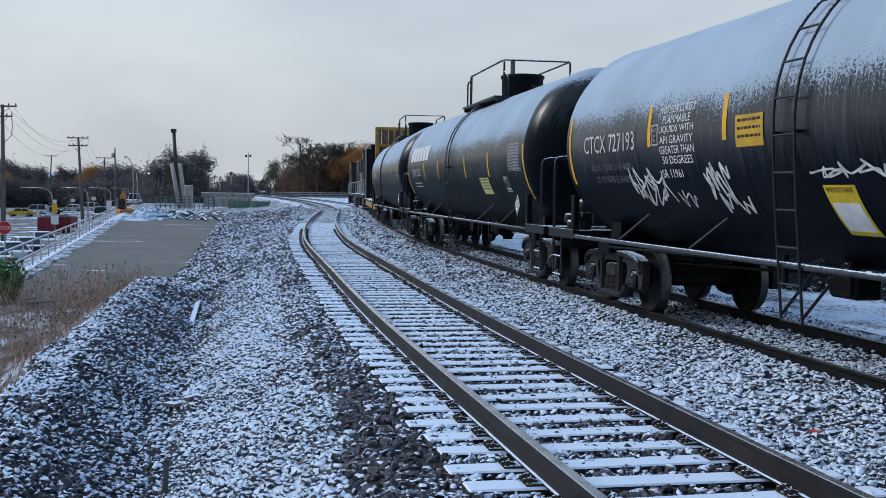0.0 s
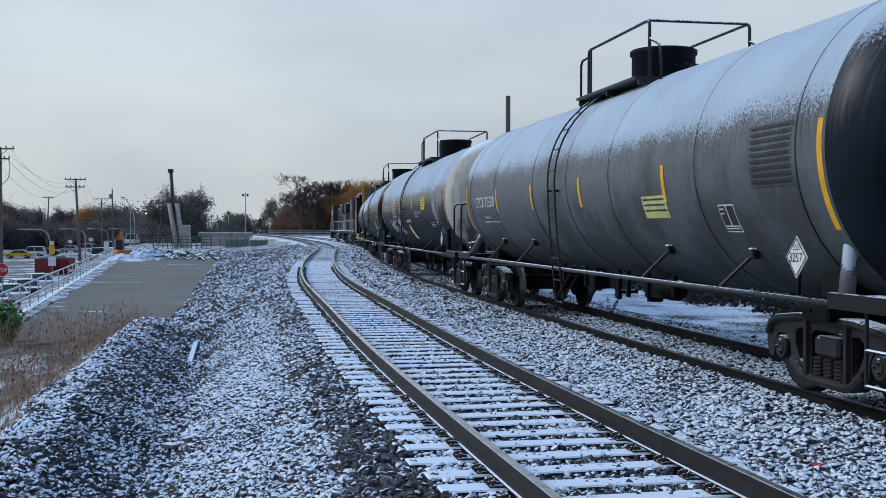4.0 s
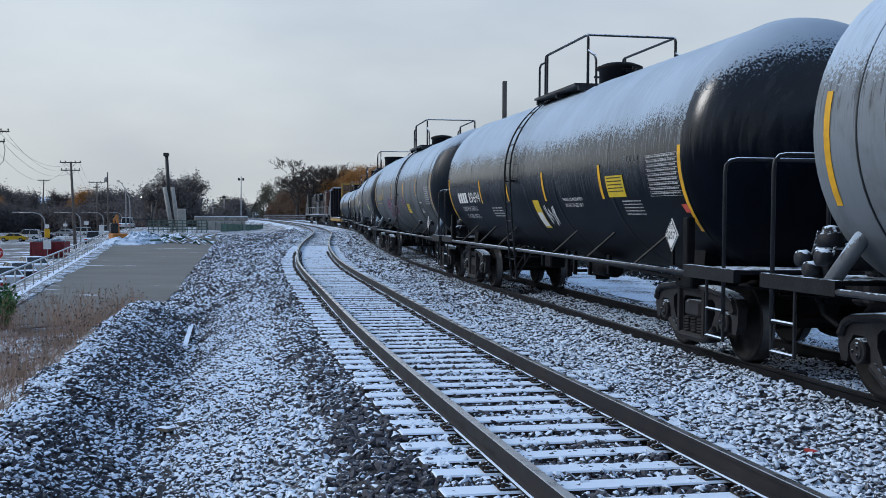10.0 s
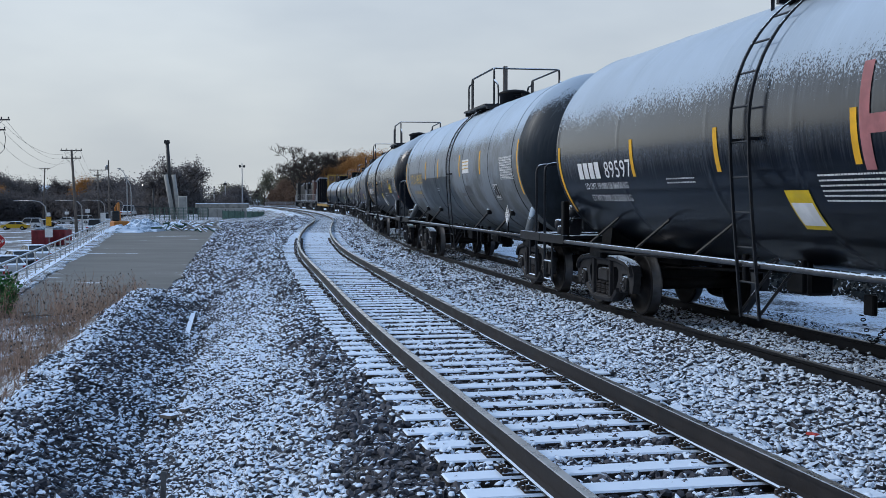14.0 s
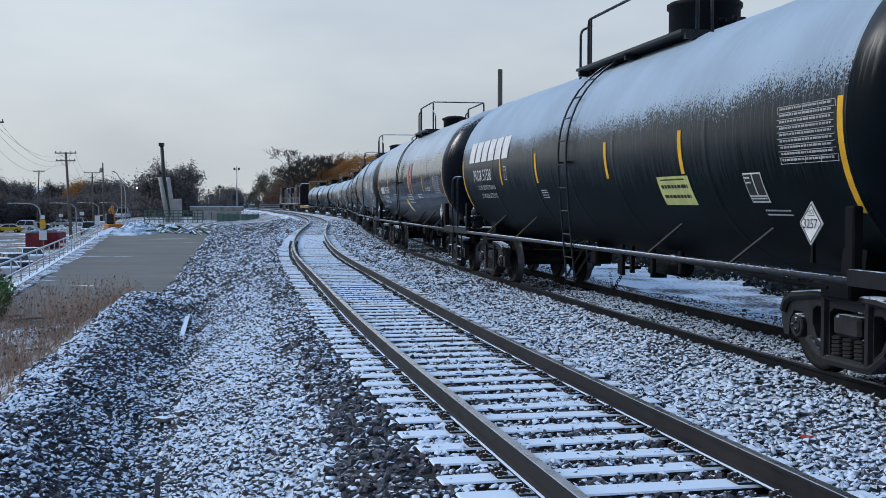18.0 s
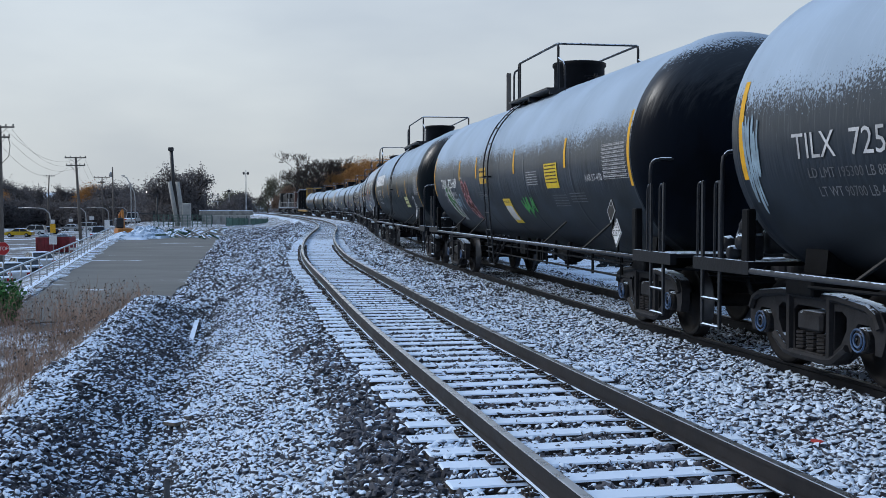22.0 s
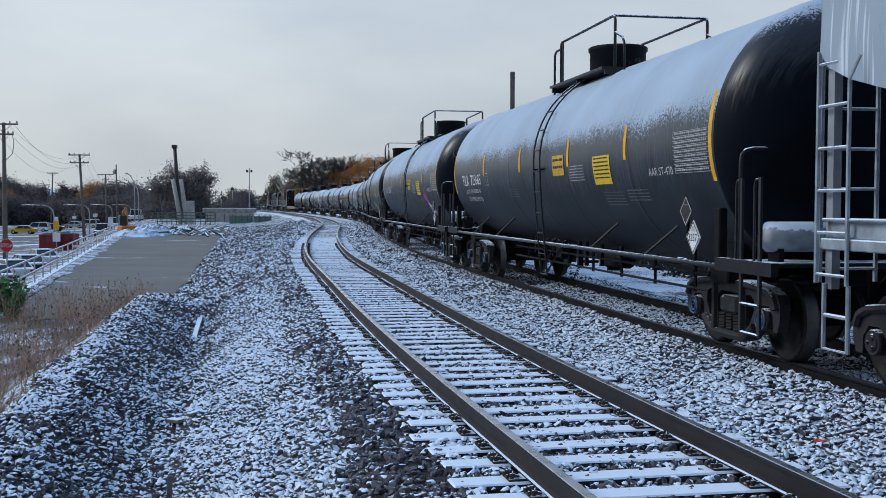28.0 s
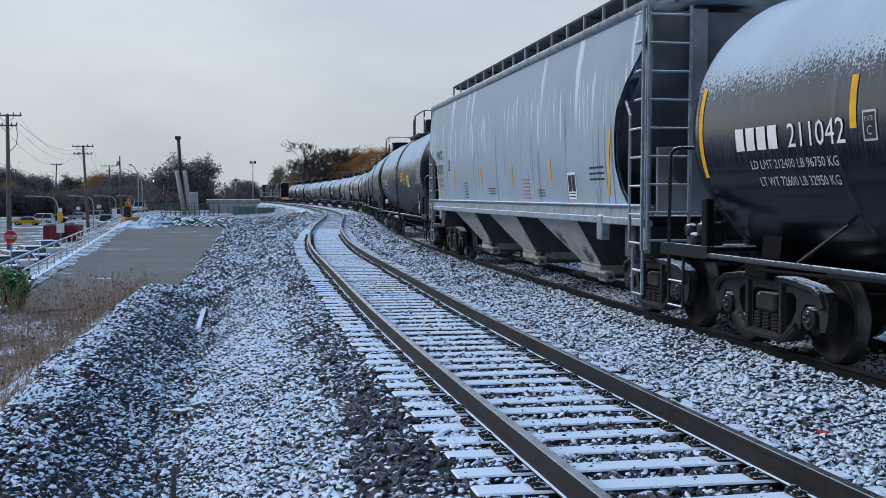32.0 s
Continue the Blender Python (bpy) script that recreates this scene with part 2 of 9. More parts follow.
def ground_mat(name, low, high, stone=((0.022, 0.024, 0.029), (0.10, 0.104, 0.116))):
    m = Mat(name, 0.9)
    n, big = m.noise(11.0, 6, 0.72, where="World"), m.noise(0.7, 5, 0.5, where="World")
    c = m.mix(m.ramp(m.noise(24.0, 3, where="World"), 0.3, 0.7), *stone)
    f = m.ramp(m.math("ADD", n, m.math("MULTIPLY", m.math("SUBTRACT", big, 0.5), 0.7)), low, high)
    return m.done(m.mix(f, c, SNOW), 0.9, n, 0.9, 0.06)


GROUND = ground_mat("frosted_ground", 0.46, 0.62, ((0.05, 0.046, 0.043), (0.15, 0.14, 0.13)))
BED = ground_mat("dark_ballast_bed", 0.55, 0.68, ((0.008, 0.009, 0.012), (0.036, 0.038, 0.045)))
FAR_BED = ground_mat("snowy_distant_ballast", 0.36, 0.54)
SNOW_FIELD = ground_mat("trodden_snow", 0.34, 0.52)
EARTH = ground_mat("frosted_earth", 0.46, 0.64, ((0.08, 0.064, 0.056), (0.20, 0.165, 0.145)))

# ---- building helpers ----
def mesh_of(bm, name, material, smooth=False):
    me = bpy.data.meshes.new(name)
    bm.to_mesh(me)
    bm.free()
    for mat in material if isinstance(material, (list, tuple)) else (material,):
        me.materials.append(mat)
    if smooth:
        me.polygons.foreach_set("use_smooth", [True] * len(me.polygons))
    return me


def part(name, bm, material, parent=None, label="", at=None, smooth=False):
    """Links a bmesh (or a ready mesh) as one object, under a thing or a part."""
    me = bm if isinstance(bm, bpy.types.Mesh) else mesh_of(bm, name, material, smooth)
    ob = new(name, me)
    if parent is not None:
        ob.parent = parent
    if at is not None:
        ob.matrix_basis = at
    return tagged(ob, label)


def thing(name, label, category, at=None, group="", kind=""):
    ob = new(name)
    ob.empty_display_size = 0.3
    if at is not None:
        ob.matrix_basis = at
    return tagged(ob, label, category, group, kind)


def BM():
    return bmesh.new()


def box(bm, x0, x1, y0, y1, z0, z1, m=None, bevel=0.0, mi=0):
    vs = [bm.verts.new(m @ Vector(c) if m else c) for c in ((x0, y0, z0), (x1, y0, z0), (x1, y1, z0), (x0, y1, z0), (x0, y0, z1), (x1, y0, z1), (x1, y1, z1), (x0, y1, z1))]
    fs = [bm.faces.new([vs[i] for i in f]) for f in ((3, 2, 1, 0), (4, 5, 6, 7), (0, 1, 5, 4), (1, 2, 6, 5), (2, 3, 7, 6), (3, 0, 4, 7))]
    for f in fs:
        f.material_index = mi
    if bevel:
        bmesh.ops.bevel(bm, geom=list({e for f in fs for e in f.edges}), offset=bevel, segments=1, affect="EDGES")
    return bm


def tube(bm, pts, r, seg=6, caps=True, mi=0):
    """A round bar along points."""
    pts = [Vector(p) for p in pts]
    rings = []
    for i, p in enumerate(pts):
        d = (pts[min(i + 1, len(pts) - 1)] - pts[max(i - 1, 0)]).normalized()
        a = d.orthogonal().normalized() if i == 0 else (rings_a - d * rings_a.dot(d)).normalized()
        rings_a = a
        b = d.cross(a)
        rr = r[i] if isinstance(r, (list, tuple)) else r
        rings.append([bm.verts.new(p + (a * math.cos(k * math.tau / seg) + b * math.sin(k * math.tau / seg)) * rr) for k in range(seg)])
    for ra, rb in zip(rings, rings[1:]):
        for k in range(seg):
            f = bm.faces.new((ra[k], ra[(k + 1) % seg], rb[(k + 1) % seg], rb[k]))
            f.smooth, f.material_index = seg > 6, mi
    if caps:
        bm.faces.new(rings[0][::-1]).material_index = mi
        bm.faces.new(rings[-1]).material_index = mi
    return bm


def lathe(bm, profile, seg=24, axis="y", centre=(0, 0, 0), mi=0, smooth=True):
    """profile: (along, radius) turned about an axis through centre."""
    c = Vector(centre)
    rings = []
    for a, r in profile:
        ring = []
        for k in range(seg):
            u, w = r * math.cos(k * math.tau / seg), r * math.sin(k * math.tau / seg)
            ring.append(bm.verts.new(c + Vector({"y": (u, a, w), "x": (a, w, u), "z": (u, w, a)}[axis])))
        rings.append(ring)
    flip = axis != "y"
    for ra, rb in zip(rings, rings[1:]):
        for k in range(seg):
            q = (ra[k], rb[k], rb[(k + 1) % seg], ra[(k + 1) % seg])
            f = bm.faces.new(q[::-1] if flip else q)
            f.smooth, f.material_index = smooth, mi
    for ring, rev in ((rings[0], flip), (rings[-1], not flip)):
        f = bm.faces.new(ring[::-1] if rev else ring)
        f.material_index = mi
    return bm


def sweep(bm, profile, line, closed=True, mi=0):
    """A profile of (across, up) along a line of (x, y, z, heading)."""
    rings = []
    for x, y, z, h in line:
        rings.append([bm.verts.new((x + math.cos(h) * a, y + math.sin(h) * a, z + b)) for a, b in profile])
    n = len(profile)
    for ra, rb in zip(rings, rings[1:]):
        for k in range(n if closed else n - 1):
            bm.faces.new((ra[k], ra[(k + 1) % n], rb[(k + 1) % n], rb[k])).material_index = mi
    return bm


# ---- the line: a gentle double bend, slope dx/dy between knots ----
KNOT_Y = [-300, -10, 5, 12, 20, 30, 42, 60, 80, 105, 140, 180, 230, 300, 380, 460, 560]
KNOT_M = [-0.2448, -0.2448, -0.2135, -0.1988, -0.1708, -0.178, -0.1296, -0.099, -0.0824, -0.133, -0.181, -0.202, -0.235, -0.305, -0.42, -0.52, -0.55]
LY = np.arange(-300, 560, 0.25)
LM = np.interp(LY, KNOT_Y, KNOT_M)
LM = np.convolve(np.pad(LM, 12, "edge"), np.ones(25) / 25, "valid")
LX = np.concatenate([[0], np.cumsum((LM[1:] + LM[:-1]) / 2 * 0.25)])
LX += 5.317 - np.interp(-10, LY, LX)
LH = -np.arctan(LM)
SPACING, HALF_GAUGE = 3.989, 0.7525
T2X, T2Y = LX + np.cos(LH) * SPACING, LY + np.sin(LH) * SPACING
T2S = np.concatenate([[0], np.cumsum(np.hypot(np.diff(T2X), np.diff(T2Y)))])
T2S -= np.interp(0, T2Y, T2S)
T1S = np.concatenate([[0], np.cumsum(np.hypot(np.diff(LX), np.diff(LY)))])
T1S -= np.interp(0, LY, T1S)


def centre_x(y):
    return float(np.interp(y, LY, LX))


def on_track(s, track, off=0.0):
    """x, y and heading at a station of track 1 or 2, shifted across by off."""
    S, X, Y = (T1S, LX, LY) if track == 1 else (T2S, T2X, T2Y)
    h = float(np.interp(s, S, LH))
    return float(np.interp(s, S, X)) + math.cos(h) * off, float(np.interp(s, S, Y)) + math.sin(h) * off, h


def travel(t):
    """Metres that the train has gone at t seconds; it slows a little."""
    return 6.5858 * t - 0.01561 * t * t - 0.000103 * t ** 3


# ---- ground ----
def smooth(a, b, x):
    k = min(1.0, max(0.0, (x - a) / (b - a)))
    return k * k * (3 - 2 * k)


def apron_right(y):
    return -8.7 - (y - 34.6) * 0.182


def apron_left(y):
    return -16.9 - (y - 44.7) * 0.256


APRON_Z, STREET_Z = -1.5, -3.6


def ground_z(x, y):
    """Height of the earth at a place: ballast bed, ditch, spoil bank, apron, street."""
    lat = x - centre_x(y)
    n = noise.noise((x * 0.9, y * 0.9, 0)) * 0.06 + noise.noise((x * 0.35, y * 0.35, 7)) * 0.10
    if lat > -1.75:
        if lat < 6.3:
            bed = abs(lat) < 1.4 or abs(lat - 4.05) < 1.4
            return -0.245 + n * 0.12 * (0.3 if bed else 1) + 0.05 * smooth(24, 55, y) + 0.085 * smooth(1.9, 2.7, lat) * (1 - smooth(5.3, 6.2, lat)) + 0.05 * smooth(2.0, 2.9, lat) * (lat < 3.2)
        far = smooth(6.3, 7.6, lat)
        return -0.245 - 0.30 * far + n * (0.12 + 0.3 * far)
    # near: ditch and bank of spoil
    k = [(-1.75, -0.25), (-2.6, -0.68), (-3.45, -1.20), (-3.75, -1.16), (-4.75, -0.56), (-5.15, -0.54), (-5.5, -0.70), (-7.2, -1.75), (-10, -2.2), (-20, -3.0), (-30, STREET_Z), (-500, STREET_Z)]
    zn = float(np.interp(-lat, [-a for a, b in k], [b for a, b in k]))
    if lat < -1.75:
        zn += n * (1.2 if lat < -3.0 else 0.35)
    # far: bank down to the apron, then a drop to the street
    ar, al = apron_right(y) - centre_x(y), apron_left(y) - centre_x(y)
    zf = float(np.interp(-lat, [1.75, 2.6, -ar - 0.3, -ar, -al, -al + 1.2, -al + 5, 500], [-0.25, -0.55, APRON_Z + 0.12, APRON_Z - 0.03, APRON_Z - 0.03, APRON_Z - 0.25, STREET_Z, STREET_Z]))
    if ar < lat < -1.75:
        zf += n * 2.0 * smooth(1.75, 3.2, -lat)
    q = smooth(5.6, 7.0, -lat)
    w = smooth(26 - 4 * q, 33 - 3.5 * q, y)
    z = zn * (1 - w) + zf * w
    # beyond the apron the bank runs out level
    e = smooth(118, 150, y) * smooth(1.75, 6, -lat) * (1 - smooth(24, 31, -lat))
    return z * (1 - e) + (-1.1 + n) * e


def grid_lines(spans):
    out = []
    for a, b, step in spans:
        out += list(np.arange(a, b - 1e-6, step))
    return out + [spans[-1][1]]


def make_ground():
    ys = grid_lines([(-60, 0, 5), (0, 4, 1), (4, 30, 0.25), (30, 60, 0.5), (60, 130, 1.5), (130, 300, 8), (300, 700, 40), (700, 3000, 460)])
    us = grid_lines([(-1500, -300, 200), (-300, -60, 20), (-60, -22, 2), (-22, -9, 0.5), (-9, 7.5, 0.22), (7.5, 20, 1.2), (20, 100, 10), (100, 1500, 200)])
    verts = []
    for y in ys:
        c = centre_x(min(y, 555)) 
        for u in us:
            verts.append((c + u, y, ground_z(c + u, min(y, 555))))
    n = len(us)
    faces = [(j * n + i, j * n + i + 1, (j + 1) * n + i + 1, (j + 1) * n + i) for j in range(len(ys) - 1) for i in range(n - 1)]
    me = bpy.data.meshes.new("ground")
    me.from_pydata(verts, [], faces)
    for mat in (GROUND, BED, FAR_BED, SNOW_FIELD, EARTH):
        me.materials.append(mat)
    slots = []
    for j in range(len(ys) - 1):
        for i in range(n - 1):
            y = ys[j]
            u = (us[i] + us[i + 1]) / 2 + 0.3 * noise.noise((us[i] * 2.3, y * 1.7, 11)) + 0.25 * noise.noise((us[i], y * 0.5, 17))
            edge = 30.5 + 2.5 * noise.noise((u * 0.35, 2, 6))
            slots.append(4 if y < edge and u < -5.25 + 0.45 * noise.noise((y * 0.8, 1, 4)) else 3 if u > 6.4 else 0 if u < -5.4 or y > 420 or (y > 60 and u < -2.2) else 2 if y > 40 or -3.2 < u < -1.9 or 1.5 < u < 2.6 else 1)
    me.polygons.foreach_set("material_index", slots)
    me.polygons.foreach_set("use_smooth", [True] * len(me.polygons))
    return tagged(new("ground", me), "snow-dusted crushed stone and bare earth beside the tracks", "ground", kind="structure")


make_ground()


def make_rails():
    head = [(-0.068, -0.17), (0.068, -0.17), (0.068, -0.158), (0.050, -0.152), (0.012, -0.135), (0.010, -0.042), (0.036, -0.030), (0.036, -0.004), (0.030, 0.0), (-0.030, 0.0), (-0.036, -0.004), (-0.036, -0.030), (-0.010, -0.042), (-0.012, -0.135), (-0.050, -0.152), (-0.068, -0.158)]
    stations = grid_lines([(-45, 60, 1.0), (60, 420, 3.0)])
    for track in (1, 2):
        owner = thing("railway_track", "railway track of steel rails on snowy timber ties" if track == 1 else "railway track of duller steel rails carrying the train", "railway track", kind="structure")
        for side in (-1, 1):
            bm = BM()
            line = []
            for s in stations:
                x, y, h = on_track(s, track, side * HALF_GAUGE)
                line.append((x, y, 0.0, h))
            sweep(bm, head, line)
            for f in bm.faces:
                z = f.calc_center_median().z
                f.material_index = 1 if z > -0.003 else 2 if -0.158 < z < -0.1535 else 0
            part("rail", bm, (RAIL_SIDE, RAIL_TOP, RAIL_FOOT) if track == 1 else (RAIL_DARK, RAIL_DULL, RAIL_DARK), owner, "polished steel rail" if track == 1 else "dull steel rail")
        TRACKS.append(owner)


TRACKS = []
make_rails()

# ---- rolling stock ----
AXIS_Z, RADIUS = 2.45, 1.55
TRAIN = []          # (thing, station at the start, half the distance between its trucks)
WHEELS = []         # (wheelset, place in its truck)
MESH = {}


def truck_meshes():
    """One freight truck, centred on its bolster at rail height; y along the track."""
    bm = BM()
    box(bm, -1.08, 1.08, -0.22, 0.22, 0.44, 0.64, bevel=0.03)
    box(bm, -0.25, 0.25, -0.28, 0.28, 0.62, 0.74, bevel=0.03)
    MESH["bolster"] = mesh_of(bm, "bolster", TRUCK_STEEL)
    # cast side frame: one plate with pedestal jaws, a spring window and two side windows, ribbed along its edges
    half = [(0.0, 0.845), (0.50, 0.845), (0.98, 0.795), (1.14, 0.74), (1.22, 0.64), (1.22, 0.48), (1.17, 0.34), (1.07, 0.34), (1.06, 0.50), (0.98, 0.60), (0.80, 0.60), (0.72, 0.50), (0.71, 0.33), (0.62, 0.31), (0.46, 0.17), (0.30, 0.14), (0.0, 0.14)]
    outer = half + [(-y, z) for y, z in half[-2:0:-1]]
    centre = [(-0.29, 0.24), (0.29, 0.24), (0.31, 0.64), (0.24, 0.69), (-0.24, 0.69), (-0.31, 0.64)]
    wing = [(0.42, 0.30), (0.53, 0.37), (0.62, 0.52), (0.62, 0.64), (0.54, 0.69), (0.42, 0.68)]
    bm = BM()
    for ring in (outer, centre, wing, [(-y, z) for y, z in wing][::-1]):
        vs = [bm.verts.new((-0.055, y, z)) for y, z in ring]
        for i in range(len(vs)):
            bm.edges.new((vs[i], vs[(i + 1) % len(vs)]))
    bmesh.ops.triangle_fill(bm, edges=list(bm.edges), use_beauty=True)
    made = bmesh.ops.extrude_face_region(bm, geom=list(bm.faces))
    for v in made["geom"]:
        if isinstance(v, bmesh.types.BMVert):
            v.co.x = 0.055
    # raised rims on both faces
    for x in (-0.07, 0.07):
        tube(bm, [(x, y, z - 0.035) for y, z in ((-1.16, 0.62), (-1.10, 0.73), (-0.97, 0.79), (-0.50, 0.84), (0.50, 0.84), (0.97, 0.79), (1.10, 0.73), (1.16, 0.62))], 0.042, 6)
        tube(bm, [(x, y, z) for y, z in ((-0.66, 0.35), (-0.44, 0.21), (-0.30, 0.19), (0.30, 0.19), (0.44, 0.21), (0.66, 0.35))], 0.045, 6)
        for q in (-0.365, 0.365):
            tube(bm, [(x, q, 0.2), (x, q, 0.80)], 0.04, 6)
    bmesh.ops.recalc_face_normals(bm, faces=bm.faces)
    MESH["side_frame"] = mesh_of(bm, "side_frame", TRUCK_STEEL)
    bm = BM()
    for y in (-0.19, 0.0, 0.19):
        tube(bm, [(0.075 * math.cos(k * 0.785), y + 0.078 * math.sin(k * 0.785), 0.245 + k * 0.0048) for k in range(41)], 0.019, 5)
    box(bm, -0.09, 0.09, -0.28, 0.28, 0.19, 0.245, bevel=0.01)
    MESH["spring_nest"] = mesh_of(bm, "spring_nest", SPRING_STEEL)
    bm = BM()
    lathe(bm, [(-0.045, 0.02), (-0.045, 0.075), (-0.03, 0.085), (-0.03, 0.112), (-0.015, 0.122), (0.07, 0.122)], 18, "x", smooth=False)
    for k in range(3):
        lathe(bm, [(-0.062, 0.004), (-0.06, 0.018), (-0.04, 0.018)], 6, "x", (0, 0.048 * math.cos(k * math.tau / 3), 0.048 * math.sin(k * math.tau / 3)), smooth=False)
    MESH["bearing_cap"] = mesh_of(bm, "bearing_cap", TRUCK_STEEL)
    bm = BM()
    for r in (0.105, 0.062):
        tube(bm, [(-0.066, r * math.cos(k * math.tau / 16), r * math.sin(k * math.tau / 16)) for k in range(17)], 0.011, 5, False)
    MESH["bearing_blue"] = mesh_of(bm, "bearing_ring", BLUE_PAINT)
    # wheelset about its axle
    bm = BM()
    tube(bm, [(-1.0, 0, 0), (1.0, 0, 0)], 0.085, 10)
    for s in (-1, 1):
        prof = [(0.075, 0.10), (0.075, 0.17), (0.02, 0.22), (0.02, 0.37), (0.065, 0.40), (0.065, 0.445), (0.055, 0.454), (-0.045, 0.459), (-0.058, 0.484), (-0.075, 0.484), (-0.078, 0.41), (-0.03, 0.36), (-0.03, 0.20), (-0.07, 0.17), (-0.07, 0.10)]
        n0 = len(bm.faces)
        lathe(bm, [(s * (0.755 + a), r) for a, r in prof] if s > 0 else [(-(0.755 + a), r) for a, r in prof][::-1], 48, "x", smooth=False)
        bm.faces.ensure_lookup_table()
        for f in bm.faces[n0:]:
            c = f.calc_center_median()
            r = math.hypot(c.y, c.z)
            f.material_index = 1 if r > 0.452 else 0
            f.smooth = True
    bmesh.ops.recalc_face_normals(bm, faces=bm.faces)
    MESH["wheelset"] = mesh_of(bm, "wheelset", (WHEEL_STEEL, RIM_STEEL))


BLUE_PAINT = plain("blue_bearing_paint", (0.05, 0.10, 0.20), 0.5)
truck_meshes()


def add_truck(car, y, blue=False):
    tr = part("truck", MESH["bolster"], None, car, "three-piece steel freight truck", pose(0, y, 0))
    for s in (-1, 1):
        part("side_frame", MESH["side_frame"], None, tr, at=pose(s * 1.0, 0, 0))
        part("spring_nest", MESH["spring_nest"], None, tr, at=pose(s * 1.0, 0, 0))
        for a in (-0.889, 0.889):
            part("bearing_cap", MESH["bearing_cap"], None, tr, at=pose(s * 1.05, a, 0.457, 0, 0, 0 if s < 0 else 180))
            if blue and s < 0:
                part("bearing_ring", MESH["bearing_blue"], None, tr, "blue bearing cap ring", pose(s * 1.05, a, 0.457))
    for a in (-0.889, 0.889):
        w = part("wheelset", MESH["wheelset"], None, tr, at=pose(0, a, 0.457))
        WHEELS.append((w, a, 0.457))
    return tr


def wrap(me, r=RADIUS, zc=AXIS_Z, lift=0.006, side=-1):
    """Bends a flat mesh drawn in (y, z) onto the tank's side."""
    for v in me.vertices:
        y, z = v.co.x, v.co.y
        a = z / r
        v.co = (side * (r + lift) * math.cos(a), y, zc + (r + lift) * math.sin(a))
    return me


def flat_side(me, x):
    for v in me.vertices:
        v.co = (x, v.co.x, v.co.y)
    return me


def lettering(words, size, y, z, stretch=1.0):
    """Words as a mesh in a plane: they run toward -y (the reader stands on the -x side), first letter at y, foot at z."""
    cu = bpy.data.curves.new("lettering", "FONT")
    cu.body, cu.size, cu.resolution_u = words, size, 2
    ob = bpy.data.objects.new("lettering", cu)
    me = bpy.data.meshes.new_from_object(ob)
    bpy.data.objects.remove(ob)
    for v in me.vertices:
        v.co = (y - v.co.x * stretch, z + v.co.y, 0)
    me.flip_normals()
    return me


def bars(rows, y, z, w, h, gap=0.5, rng=None, cells=1):
    """Unreadable writing: short bars on rows."""
    rng = rng or random.Random(5)
    bm = BM()
    for i in range(rows):
        x = 0.0
        zz = z - i * h * (1 + gap)
        while x < w:
            l = min(w - x, rng.uniform(0.4, 1.0) * h * 3.2)
            q = [bm.verts.new(c) for c in ((y - x, zz, 0), (y - x - l, zz, 0), (y - x - l, zz + h, 0), (y - x, zz + h, 0))]
            bm.faces.new(q)
            x += l + h * 0.55
    return bm


def patch(y0, y1, z0, z1, ny=1, nz=4):
    bm = BM()
    vs = [[bm.verts.new((y0 + (y1 - y0) * i / ny, z0 + (z1 - z0) * j / nz, 0)) for i in range(ny + 1)] for j in range(nz + 1)]
    for j in range(nz):
        for i in range(ny):
            bm.faces.new((vs[j][i], vs[j][i + 1], vs[j + 1][i + 1], vs[j + 1][i]))
    return bm


def on_tank(name, bm, mat, car, label="", lift=0.006):
    me = bm if isinstance(bm, bpy.types.Mesh) else mesh_of(bm, name, mat)
    if isinstance(bm, bpy.types.Mesh):
        me.materials.append(mat)
        me.name = name
    wrap(me, lift=lift)
    return part(name, me, None, car, label)


VALVE = dusted("dark_brake_casting", (0.018, 0.020, 0.025), 0.6, cover=0.40, scale=9)


